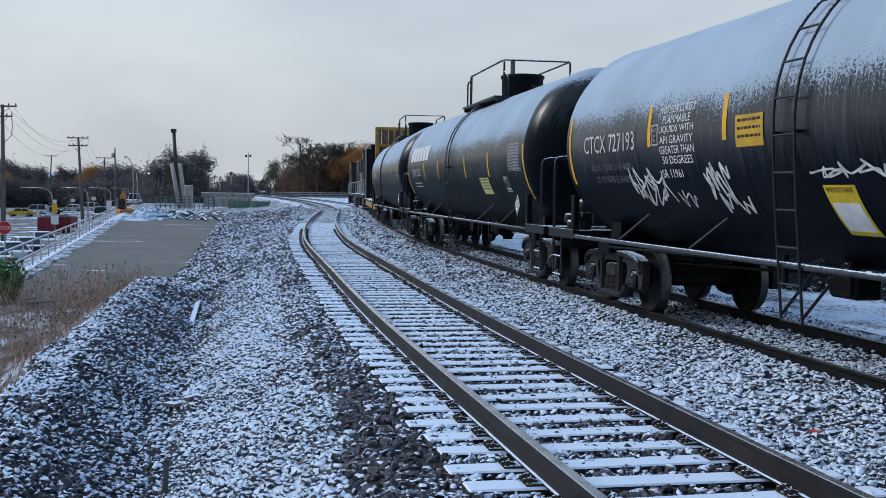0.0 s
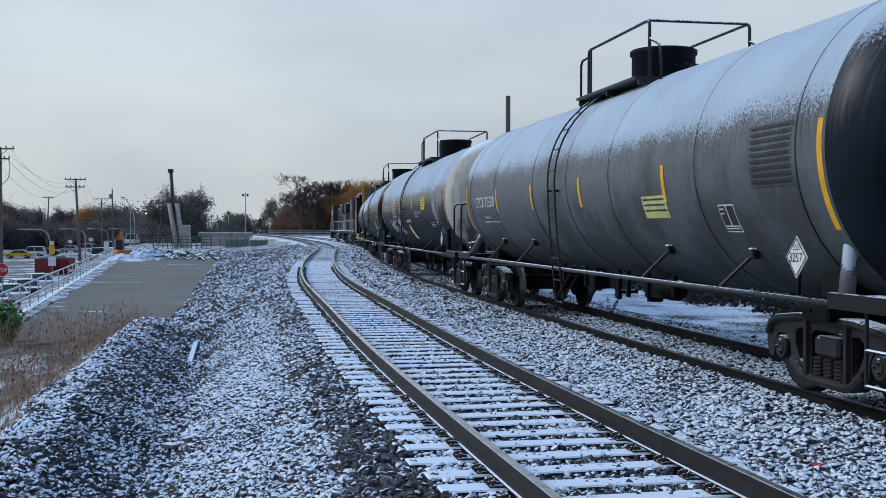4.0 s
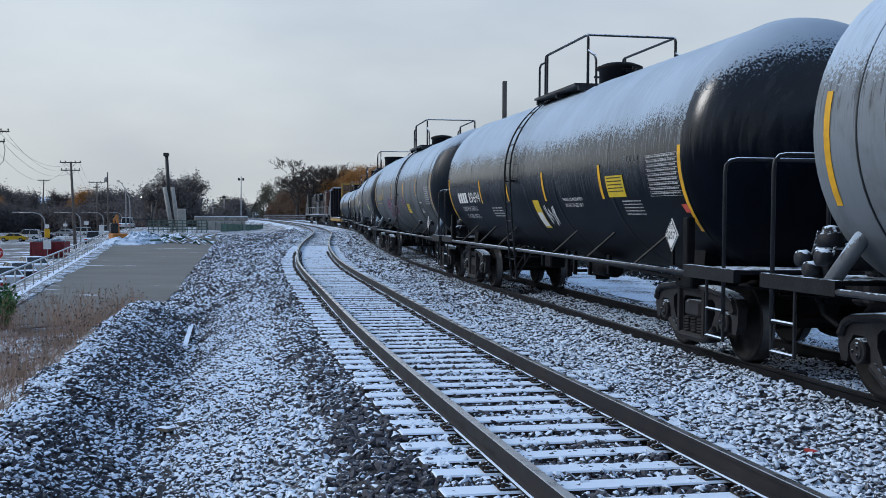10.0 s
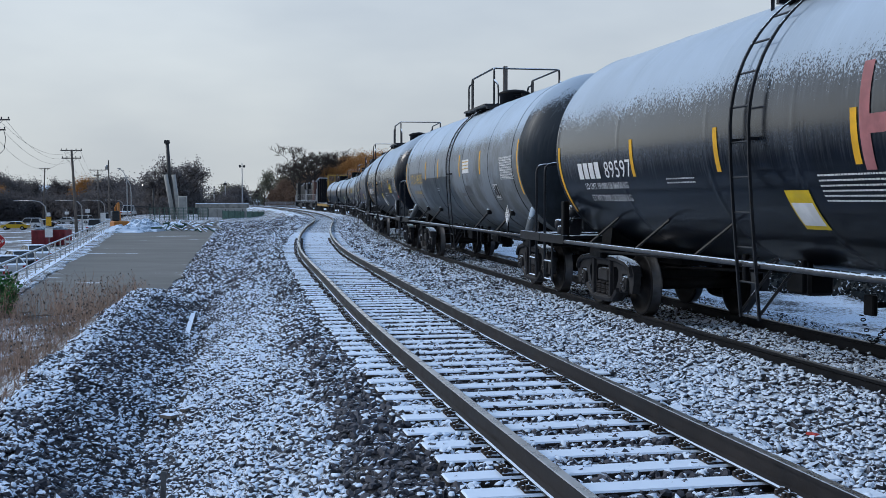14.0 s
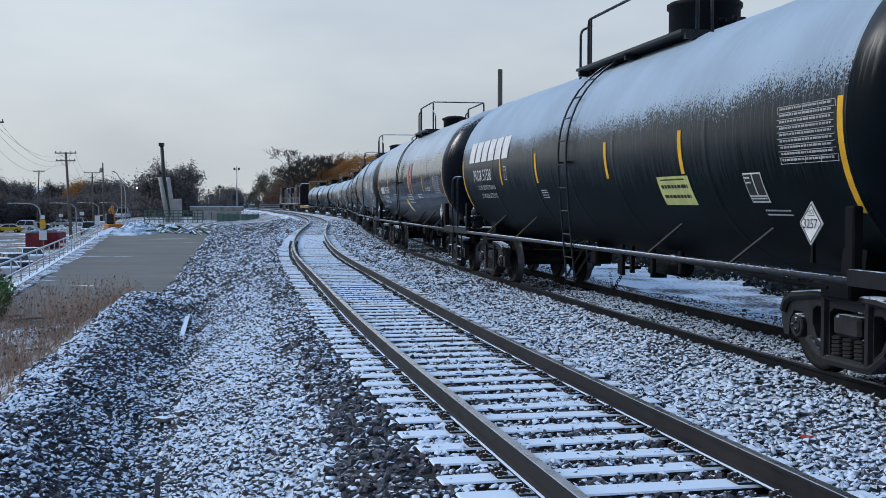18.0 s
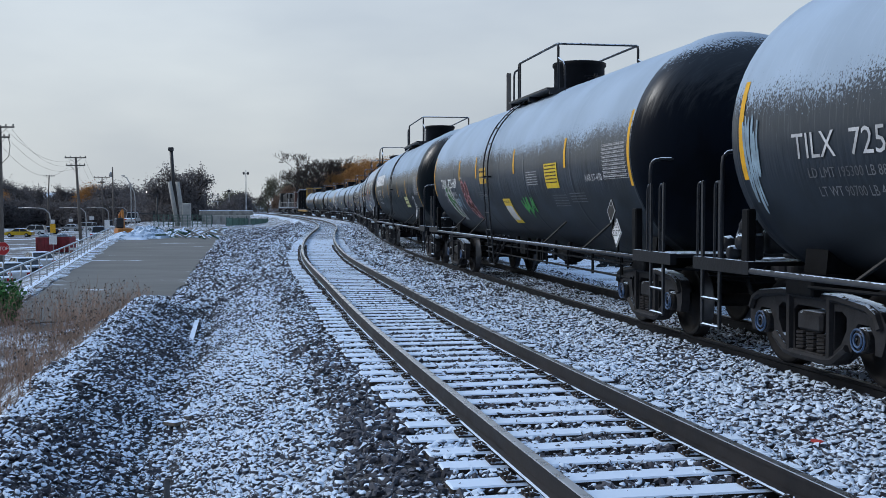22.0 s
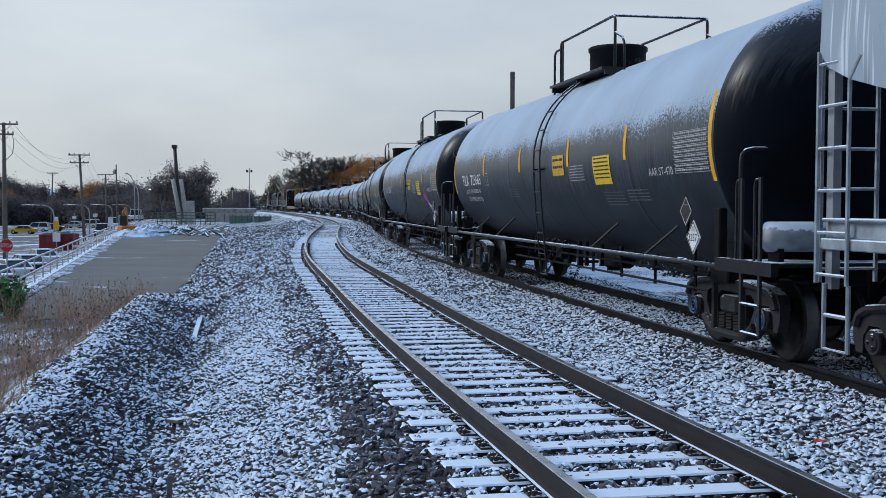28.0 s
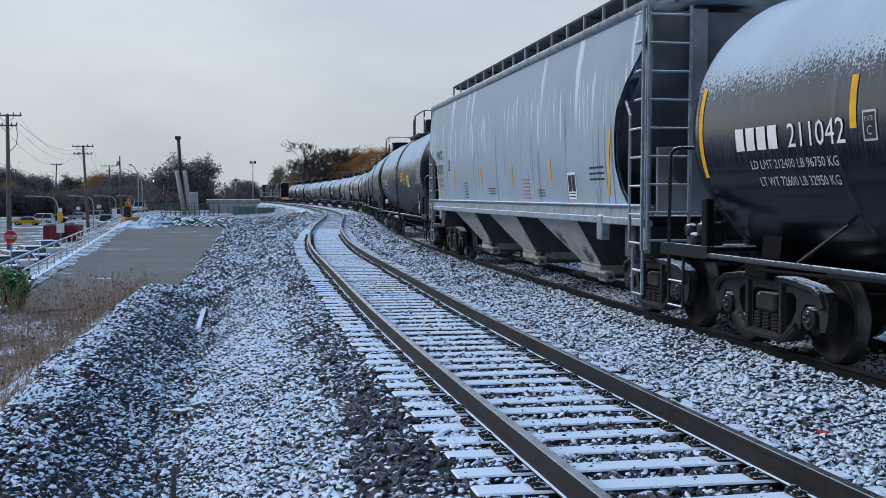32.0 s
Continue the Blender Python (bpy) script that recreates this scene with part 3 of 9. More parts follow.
def tank_car(label, paint, c, half, trucks, ladder, end_rail="loop", top="can", ladder_flat=False, blue=False, deck=(1.2, -1.6), can=0.0):
    """A tank car: +y is the way it travels, origin at rail height under its middle."""
    car = thing("tank_car", label, "tank car", group="freight train")
    # tank with dished heads and faint weld rings
    bm = BM()
    prof = []
    for k in range(9):
        a = k / 8 * math.pi / 2
        prof.append((-half - 0.76 * math.cos(a) - 0.05, max(0.001, RADIUS * math.sin(a))))
    prof += [(-half - 0.02, RADIUS), (-half, RADIUS + 0.012), (-half + 0.03, RADIUS), (-half + 0.10, RADIUS)]
    seams = [half * 2 * f - half for f in (0.18, 0.37, 0.5, 0.63, 0.82)]
    for y in seams:
        prof += [(y - 0.10, RADIUS), (y - 0.03, RADIUS), (y, RADIUS + 0.006), (y + 0.03, RADIUS), (y + 0.10, RADIUS)]
    prof += [(half - 0.10, RADIUS), (half - 0.03, RADIUS), (half, RADIUS + 0.012), (half + 0.02, RADIUS)]
    for k in range(9):
        a = (8 - k) / 8 * math.pi / 2
        prof.append((half + 0.76 * math.cos(a) + 0.05, max(0.001, RADIUS * math.sin(a))))
    lathe(bm, prof, 72, "y", (0, 0, AXIS_Z))
    for f in bm.faces:
        f.material_index = int(f.calc_center_median().y < -half - 0.015)
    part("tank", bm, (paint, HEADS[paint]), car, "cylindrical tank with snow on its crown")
    if paint in (GREY, PALE_GREY):
        for y in seams + [-half + 0.5, half - 0.5]:
            bm = BM()
            lathe(bm, [(y - 0.012, RADIUS - 0.004), (y - 0.010, RADIUS + 0.009), (y + 0.010, RADIUS + 0.009), (y + 0.012, RADIUS - 0.004)], 72, "y", (0, 0, AXIS_Z))
            part("weld_seam", bm, SEAM, car)
    end = half + 1.05
    # stub sills, bolsters and draft gear
    for s in (-1, 1):
        bm = BM()
        box(bm, -0.30, 0.30, s * (half - 1.9), s * end, 0.72, 1.06, bevel=0.02)
        box(bm, -1.2, 1.2, s * (trucks) - 0.25, s * (trucks) + 0.25, 0.80, 1.02, bevel=0.02)
        for x in (-1, 1):
            q = [bm.verts.new(p) for p in ((x * 0.3, s * trucks - 0.2, 1.0), (x * 1.02, s * trucks - 0.2, 1.0), (x * 0.98, s * trucks - 0.2, 1.40), (x * 0.7, s * trucks - 0.2, 1.2))]
            w = [bm.verts.new(p.co + Vector((0, 0.4, 0))) for p in q]
            for i in range(4):
                bm.faces.new((q[i], q[(i + 1) % 4], w[(i + 1) % 4], w[i]))
            bm.faces.new(q[::-1])
            bm.faces.new(w)
        bmesh.ops.recalc_face_normals(bm, faces=bm.faces)
        part("stub_sill", bm, STEEL_DARK, car)
        # end platform with snow, and striker
        bm = BM()
        y0 = half + 0.15 if s > 0 else -half - 1.0
        box(bm, -1.48, 1.48, y0, y0 + 0.85, 1.05, 1.10, bevel=0.01)
        box(bm, -1.50, -1.42, y0 - 0.3, y0 + 1.0, 0.98, 1.12)
        box(bm, 1.42, 1.50, y0 - 0.3, y0 + 1.0, 0.98, 1.12)
        part("end_platform", bm, PLATFORM, car, "steel end platform dusted with snow")
        # upright gusset post beside the head
        for x in (-1.43, 1.43):
            bm = BM()
            if paint in (GREY, PALE_GREY):
                tube(bm, [(x * 0.97, s * (half + 0.12), 1.06), (x * 0.78, s * (half - 0.22), 1.72)], 0.075, 8)
            else:
                box(bm, x - 0.05, x + 0.05, s * (half - 0.02) - 0.07, s * (half - 0.02) + 0.07, 1.05, 1.66, bevel=0.015)
            part("head_brace", bm, paint if paint in (GREY, PALE_GREY) else STEEL_DARK, car)
        # coupler
        bm = BM()
        box(bm, -0.09, 0.09, s * end, s * (end + 0.28), 0.80, 0.95, bevel=0.02)
        box(bm, -0.16, 0.14, s * (end + 0.22), s * (end + 0.42), 0.74, 1.02, bevel=0.05)
        part("coupler", bm, TRUCK_STEEL, car, "steel knuckle coupler")
        bm = BM()
        tube(bm, [(-0.35, s * (end - 0.1), 0.80), (-0.38, s * (end + 0.1), 0.62), (-0.32, s * (end + 0.3), 0.52)], 0.03, 6)
        tube(bm, [(-1.40, s * (end - 0.10), 0.92), (-0.2, s * (end - 0.02), 0.86), (-0.15, s * (end + 0.12), 0.98)], 0.016, 5)
        part("brake_hose", bm, STEEL_DARK, car)
        add_truck(car, s * trucks, blue)
        if s > 0:
            # brake valve and hand-brake gear on the leading platform
            bm = BM()
            yv = half + 0.55
            box(bm, -1.22, -0.98, yv - 0.10, yv + 0.12, 1.10, 1.40, bevel=0.03)
            lathe(bm, [(1.38, 0.05), (1.40, 0.13), (1.50, 0.13), (1.53, 0.09), (1.58, 0.08), (1.60, 0.02)], 12, "z", (-1.10, yv, 0))
            part("brake_valve", bm, VALVE, car, "dark brake valve dusted with snow")
            bm = BM()
            lathe(bm, [(-0.93, 0.02), (-0.92, 0.14), (-0.50, 0.14), (-0.48, 0.02)], 14, "x", (0, yv - 0.02, 1.30))
            part("valve_chamber", bm, VALVE, car)
            for q, (ya, za) in enumerate(((-0.18, 1.30), (0.16, 1.28), (0.02, 1.18))):
                bm = BM()
                lathe(bm, [(-1.36, 0.02), (-1.35, 0.075), (-1.26, 0.085), (-1.22, 0.06)], 10, "x", (0, yv + ya, za))
                part("valve_cap", bm, VALVE, car)
                bm = BM()
                tube(bm, [(-1.2, yv + ya, za), (-1.05, yv + ya + 0.14, za + 0.20 + 0.05 * q), (-0.7, yv + ya + 0.12, za + 0.16), (-0.5, yv + 0.1, 1.10)], 0.017, 6)
                part("air_pipe", bm, RAILING, car)
            bm = BM()
            lathe(bm, [(yv + 0.28, 0.02), (yv + 0.28, 0.24), (yv + 0.31, 0.26), (yv + 0.34, 0.24), (yv + 0.34, 0.21), (yv + 0.30, 0.20), (yv + 0.30, 0.02)], 20, "y", (-0.45, 0, 1.95))
            box(bm, -0.58, -0.32, yv + 0.10, yv + 0.26, 1.10, 2.15, bevel=0.03)
            part("hand_brake", bm, VALVE, car, "hand-brake wheel on its dark housing")
        # corner railings of the end platform
        for x in (-1, 1):
            yb, yo = (half + 0.22, half + 0.98) if s > 0 else (-half - 0.22, -half - 0.98)
            bm = BM()
            yr = yo if end_rail == "loop" else s * (half + 0.52)
            foot = 0.62 if end_rail == "loop" else 1.08
            tube(bm, [(x * 1.46, yr, foot), (x * 1.46, yr, 2.14), (x * 1.45, yr, 2.22), (x * 1.40, yr, 2.27), (x * 1.32, yr, 2.285), (x * 0.25, yr, 2.285)], 0.023, 8)
            part("corner_railing", bm, RAILING, car, "bent pipe railing across the end platform")
            bm = BM()
            tube(bm, [(x * 0.25, yr, 1.08), (x * 0.25, yr, 2.36)], 0.024, 8)
            tube(bm, [(x * 0.25 - 0.05, yr, 2.37), (x * 0.25 + 0.05, yr, 2.37)], 0.02, 6)
            part("railing_post", bm, RAILING, car)
            for dy in (0.0, 0.42):
                bm = BM()
                if end_rail == "loop":
                    tube(bm, [(x * 1.46, yo - s * dy, 1.05), (x * 1.46, yo - s * dy, 0.34)], 0.018, 6)
                else:
                    box(bm, x * 1.46 - 0.014, x * 1.46 + 0.014, yo - s * dy - 0.024, yo - s * dy + 0.024, 0.34, 1.97)
                part("step_stile", bm, RAILING, car)
            if end_rail == "rods":
                for dy in (0.0, 0.42):
                    bm = BM()
                    yy = yo - s * dy
                    tube(bm, [(x * 1.46, yy + 0.13, 1.08), (x * 1.46, yy + 0.13, 1.90), (x * 1.46, yy + 0.10, 1.95), (x * 1.46, yy, 1.96)], 0.015, 6)
                    part("grab_rod", bm, RAILING, car, "thin grab rod hooked onto the stile")
            for z in (0.36, 0.66):
                bm = BM()
                tube(bm, [(x * 1.46, yo, z), (x * 1.46, yo - s * 0.42, z)], 0.02, 6)
                part("stirrup_step", bm, SILL_SNOW, car, "sill step with a snowy tread")
    # side running pipes with slanting stays
    for x in (-1, 1):
        bm = BM()
        tube(bm, [(x * 1.47, -half - 0.1, 1.02), (x * 1.47, half + 0.1, 1.02)], 0.030, 10)
        part("side_pipe", bm, SILL_PIPE, car, "side sill pipe with a line of snow")
        for f in (-0.72, -0.42, 0.42, 0.72) if not ladder_flat else (-0.78, -0.5, -0.25, 0.3, 0.55, 0.8):
            bm = BM()
            y = f * half
            if paint not in (GREY, PALE_GREY):
                tube(bm, [(x * 1.47, y + 0.15, 1.03), (x * 1.12, y - 0.26, 1.46)], 0.02, 6)
                part("sill_stay", bm, STAY, car)
                continue
            tube(bm, [(x * 1.47, y + 0.13, 1.03), (x * 1.19, y - 0.16, 1.42)], 0.024, 6)
            box(bm, x * 1.20 - 0.05, x * 1.20 + 0.05, y - 0.24, y - 0.10, 1.36, 1.48, bevel=0.015)
            part("sill_stay", bm, STAY, car)
        # ladder bent over the tank's shoulder
        bm = BM()
        arc = [(x * (RADIUS + 0.07) * math.cos(a), AXIS_Z + (RADIUS + 0.07) * math.sin(a)) for a in [k * 0.11 for k in range(13)]]
        run = [(x * 1.47, 0.46), (x * 1.52, 1.0), (x * 1.57, 1.55), (x * 1.61, 2.1)] + arc
        for y in (ladder - 0.2, ladder + 0.2):
            if ladder_flat:
                rings = [[bm.verts.new(p) for p in ((a, y - 0.012, b), (a, y + 0.012, b), (a + x * 0.03, y + 0.012, b), (a + x * 0.03, y - 0.012, b))] for a, b in run]
                for r0, r1 in zip(rings, rings[1:]):
                    for k in range(4):
                        bm.faces.new((r0[k], r0[(k + 1) % 4], r1[(k + 1) % 4], r1[k]))
            else:
                tube(bm, [(a, y, b) for a, b in run], 0.015, 6)
        lad = part("ladder", bm, RAILING, car, "steel side ladder reaching the top platform")
        rung = BM()
        tube(rung, [(0, -0.2, 0), (0, 0.2, 0)], 0.012, 5)
        rung = mesh_of(rung, "rung", RAILING)
        length = [0.0]
        for (a0, b0), (a1, b1) in zip(run, run[1:]):
            length.append(length[-1] + math.hypot(a1 - a0, b1 - b0))
        d = 0.02
        while d < length[-1]:
            a, b = float(np.interp(d, length, [q[0] for q in run])), float(np.interp(d, length, [q[1] for q in run]))
            part("rung", rung, None, lad, at=pose(a, ladder, b))
            d += 0.36
        for dy in (-0.2, 0.2):
            bm = BM()
            tube(bm, [(x * 1.48, ladder + dy, 0.52), (x * 1.25, ladder + dy - 0.35, 1.08)], 0.017, 5)
            part("ladder_stay", bm, STAY, car)
            bm = BM()
            tube(bm, [(x * 1.52, ladder + dy, 1.0), (x * 1.34, ladder + dy - 0.1, 1.10)], 0.017, 5)
            part("ladder_bracket", bm, STAY, car)
            bm = BM()
            tube(bm, [(x * 1.62, ladder + dy, 2.30), (x * 1.50, ladder + dy, 2.30)], 0.018, 5)
            part("ladder_bracket", bm, STAY, car)
    # top platform and railing
    tz = AXIS_Z + RADIUS
    bm = BM()
    y1, y0 = deck
    for x in (-0.72, 0.72):
        box(bm, x - 0.28, x + 0.28, y0, y1, tz - 0.14, tz - 0.10)
    for y in (y0, (y0 + y1) / 2, y1):
        box(bm, -0.95, 0.95, y - 0.03, y + 0.03, tz - 0.22, tz - 0.14)
    part("top_platform", bm, RAILING, car, "steel walkway round the top fittings")
    for x in (-0.78, 0.78):
        bm = BM()
        tube(bm, [(x, y1, tz - 0.3), (x, y1, tz + 0.64), (x, y1 - 0.03, tz + 0.70), (x, y1 - 0.1, tz + 0.72), (x, y0 + 0.1, tz + 0.72), (x, y0 + 0.03, tz + 0.70), (x, y0, tz + 0.64), (x, y0, tz - 0.3)], 0.024, 8)
        part("top_railing", bm, RAILING, car, "pipe handrail round the top platform")
        bm = BM()
        tube(bm, [(x, y1 - 0.12, tz - 0.3), (x, y1 - 0.12, tz + 0.70)], 0.02, 6)
        part("railing_post", bm, RAILING, car)
        bm = BM()
        tube(bm, [(x, y1 + 0.42, tz - 0.3), (x, y1 + 0.42, tz + 0.52), (x, y1 + 0.36, tz + 0.58), (x, y1 + 0.28, tz + 0.60), (x, y1, tz + 0.60)], 0.022, 8)
        part("ladder_rail", bm, RAILING, car)
        bm = BM()
        tube(bm, [(x, y0, tz + 0.45), (x, y0 - 0.35, tz + 0.32), (x, y0 - 0.43, tz + 0.22), (x, y0 - 0.45, tz - 0.2)], 0.02, 8)
        part("end_stay", bm, RAILING, car)
    bm = BM()
    tube(bm, [(-0.78, y0 + 0.05, tz + 0.72), (0.78, y0 + 0.05, tz + 0.72)], 0.02, 6)
    part("cross_rail", bm, RAILING, car)
    # fittings in the middle of the platform
    ym = can
    bm = BM()
    if top == "can":
        lathe(bm, [(tz - 0.15, 0.50), (tz + 0.42, 0.50), (tz + 0.44, 0.53), (tz + 0.50, 0.53), (tz + 0.52, 0.50)], 28, "z", (0, ym, 0))
    else:
        lathe(bm, [(tz - 0.1, 0.36), (tz + 0.20, 0.36), (tz + 0.22, 0.40), (tz + 0.27, 0.40), (tz + 0.33, 0.25), (tz + 0.36, 0.02)], 24, "z", (0, ym - 0.3, 0))
        lathe(bm, [(tz - 0.1, 0.12), (tz + 0.30, 0.12), (tz + 0.36, 0.06)], 12, "z", (0.05, ym + 0.35, 0))
    part("manway_housing", bm, STEEL_DARK, car, "black manway housing on top")
    for y, r, h in ((ym + 0.75, 0.07, 0.22), (ym - 0.75, 0.06, 0.18), (ym - 0.95, 0.09, 0.12)):
        bm = BM()
        lathe(bm, [(tz - 0.08, r), (tz + h, r), (tz + h + 0.05, r * 0.6)], 10, "z", (0.1, y, 0))
        tube(bm, [(-0.12, y, tz + h), (0.3, y, tz + h)], 0.02, 5)
        part("top_valve", bm, STEEL_DARK, car)
    # under the belly: bottom outlet, brake gear, rods and a slack chain
    bm = BM()
    lathe(bm, [(0.50, 0.13), (0.56, 0.13), (0.58, 0.17), (0.64, 0.17), (0.66, 0.13), (0.78, 0.15), (1.00, 0.24)], 14, "z", (0, 0.1, 0))
    tube(bm, [(-0.30, 0.1, 0.66), (-0.62, 0.1, 0.66)], 0.03, 6)
    box(bm, -0.66, -0.60, 0.02, 0.18, 0.56, 0.76, bevel=0.01)
    part("bottom_outlet", bm, STEEL_DARK, car, "flanged bottom outlet valve")
    bm = BM()
    tube(bm, [(-0.6, -2.3, 0.80), (-0.6, -1.4, 0.80)], 0.13, 12)
    tube(bm, [(-0.6, -1.4, 0.80), (-0.6, -0.9, 0.80)], 0.03, 6)
    part("brake_cylinder", bm, STEEL_DARK, car, "dark brake cylinder")
    bm = BM()
    box(bm, -0.7, -0.4, 1.1, 1.6, 0.66, 0.92, bevel=0.03)
    tube(bm, [(-0.55, 1.35, 0.9), (-0.55, 1.35, 1.1)], 0.04, 6)
    part("air_reservoir", bm, STEEL_DARK, car)
    for y, w, low in ((-0.75, 0.05, 0.60), (-1.15, 0.04, 0.66), (-1.95, 0.04, 0.70), (0.85, 0.04, 0.72), (-2.9, 0.05, 0.76), (2.1, 0.04, 0.74)):
        bm = BM()
        box(bm, -0.95, -0.89, y - w, y + w, low, 1.06, bevel=0.01)
        part("hanger", bm, STEEL_DARK, car)
    bm = BM()
    for x, z in ((-0.35, 0.86), (-0.92, 0.94)):
        tube(bm, [(x, -half + 2.0, z), (x, half - 2.0, z)], 0.026, 6)
    for e in (-1, 1):
        tube(bm, [(-0.25, e * 1.6, 0.86), (-0.25, e * (half - 1.0), 0.66)], 0.022, 5)
        tube(bm, [(-1.2, e * 2.3, 0.98), (-1.2, e * (half - 0.8), 0.90)], 0.02, 5)
    part("brake_rod", bm, STEEL_DARK, car)
    # chain between two hangers, link by link
    link = BM()
    tube(link, [(0.013 * math.cos(k * math.tau / 8), 0.026 * math.sin(k * math.tau / 8), 0) for k in range(9)], 0.006, 4, False)
    chain = part("chain", link, STEEL_DARK, car, "slack chain under the belly", pose(-0.92, -0.20, 0.60))
    shared = chain.data
    for k in range(1, 19):
        u = k / 18
        part("link", shared, None, chain, at=pose(0, -0.5 * u, -0.20 * math.sin(u * math.pi) * (1 + 0.35 * math.sin(u * 2 * math.pi)), 90 * (k % 2), 90 * (k % 2), 0))
    if end_rail == "rods":
        for z in (0.70, 0.88):
            bm = BM()
            tube(bm, [(-1.30, -half + 0.6, z), (-1.30, 2.2, z)], 0.018, 5)
            part("guard_rod", bm, STEEL_DARK, car)
        for k in range(7):
            bm = BM()
            tube(bm, [(-1.30, -half + 1.0 + k * 1.3, 0.66), (-1.30, -half + 1.0 + k * 1.3, 1.02)], 0.022, 5)
            part("guard_post", bm, STEEL_DARK, car)
    TRAIN.append((car, c, trucks))
    return car


def arc(z):
    """Height above the rail to distance along the tank's side from its waist."""
    return RADIUS * math.asin((z - AXIS_Z) / RADIUS)


def stripes(car, half, inner, z, z_end, tall=0.5):
    """Yellow reflective strips: one at each end of the shell, shorter ones between."""
    for s in (-1, 1):
        on_tank("reflective_strip", patch(s * (half - 0.02), s * (half - 0.11), arc(z_end - 0.52), arc(z_end + 0.48), 1, 8), YELLOW, car)
    for y in inner:
        on_tank("reflective_strip", patch(y + 0.05, y - 0.05, arc(z - tall / 2), arc(z + tall / 2), 1, 5), YELLOW, car)


SPECS = [
    # label, paint, middle, half shell, trucks, ladder, railing, top, platform, manway
    ("black tank car with snowy top", BLACK, 46.0, 7.55, 7.0, 0.5, "loop", "can", (1.2, -1.6), 0.0),
    ("black tank car with white block letters and snowy top", GREEN_BLACK, 28.2, 7.65, 7.0, 0.0, "loop", "can", (1.3, -2.6), -1.2),
    ("black tank car with white graffiti and hazard lettering", BLACK, 10.0, 7.70, 7.0, 0.95, "loop", "can", (1.5, -1.6), -0.35),
    ("grey tank car with white lettering and snowy top", GREY, -8.2, 7.75, 7.0, 0.6, "loop", "can", (1.2, -1.6), -0.2),
    ("grey tank car with faded pink graffiti and yellow lettering", GREY, -26.5, 7.80, 7.1, -0.22, "loop", "dome", (1.0, -1.8), 0.3),
    ("black tank car with icy drips and yellow strips", DRIP_BLACK, -44.0, 7.12, 6.4, 0.85, "loop", "dome", (1.3, -1.3), -0.4),
    ("pale grey tank car with dark repainted patches", PALE_GREY, -61.2, 7.15, 6.4, -0.4, "loop", "dome", (0.7, -1.8), -0.3),
    ("black tank car with white lettering and pale pink mark", GLOSS_BLACK, -78.1, 7.18, 6.4, 0.9, "loop", "dome", (1.4, -1.1), -0.2),
    ("green-black tank car with large white block letters", GREEN_BLACK, -95.5, 7.70, 7.0, 0.05, "loop", "can", (1.3, -3.0), -1.5),
    ("charcoal tank car with green and white graffiti", GREY_BLACK, -113.75, 7.62, 7.0, 0.9, "rods", "can", (1.4, -1.6), -0.4),
    ("charcoal tank car with thin white scrawled graffiti", GREY_BLACK, -132.0, 7.60, 7.0, -0.7, "rods", "can", (1.1, -2.0), -0.1),
    ("charcoal tank car with pink scrawl and stencilled notes", GREY_BLACK, -149.85, 7.58, 7.0, -0.45, "rods", "can", (0.95, -2.1), 0.0),
    ("black tank car following the grain hopper", GLOSS_BLACK, -186.1, 7.70, 7.0, 1.1, "loop", "can", (1.2, -1.6), 0.0),
]
TANKS = []
for label, paint, c, half, trucks, ladder, rail, top, deck, can in SPECS:
    ob = tank_car(label, paint, c, half, trucks, ladder, rail, top, ladder_flat=c in (-44.0, -78.1), blue=rail == "rods", deck=deck, can=can)
    TANKS.append(ob)
# the trailing head of one car is old pale paint gone rusty
for child in TANKS[2].children:
    if child.name.startswith("tank") and not child.name.startswith("tank_"):
        child.data.materials[1] = RUSTY_HEAD


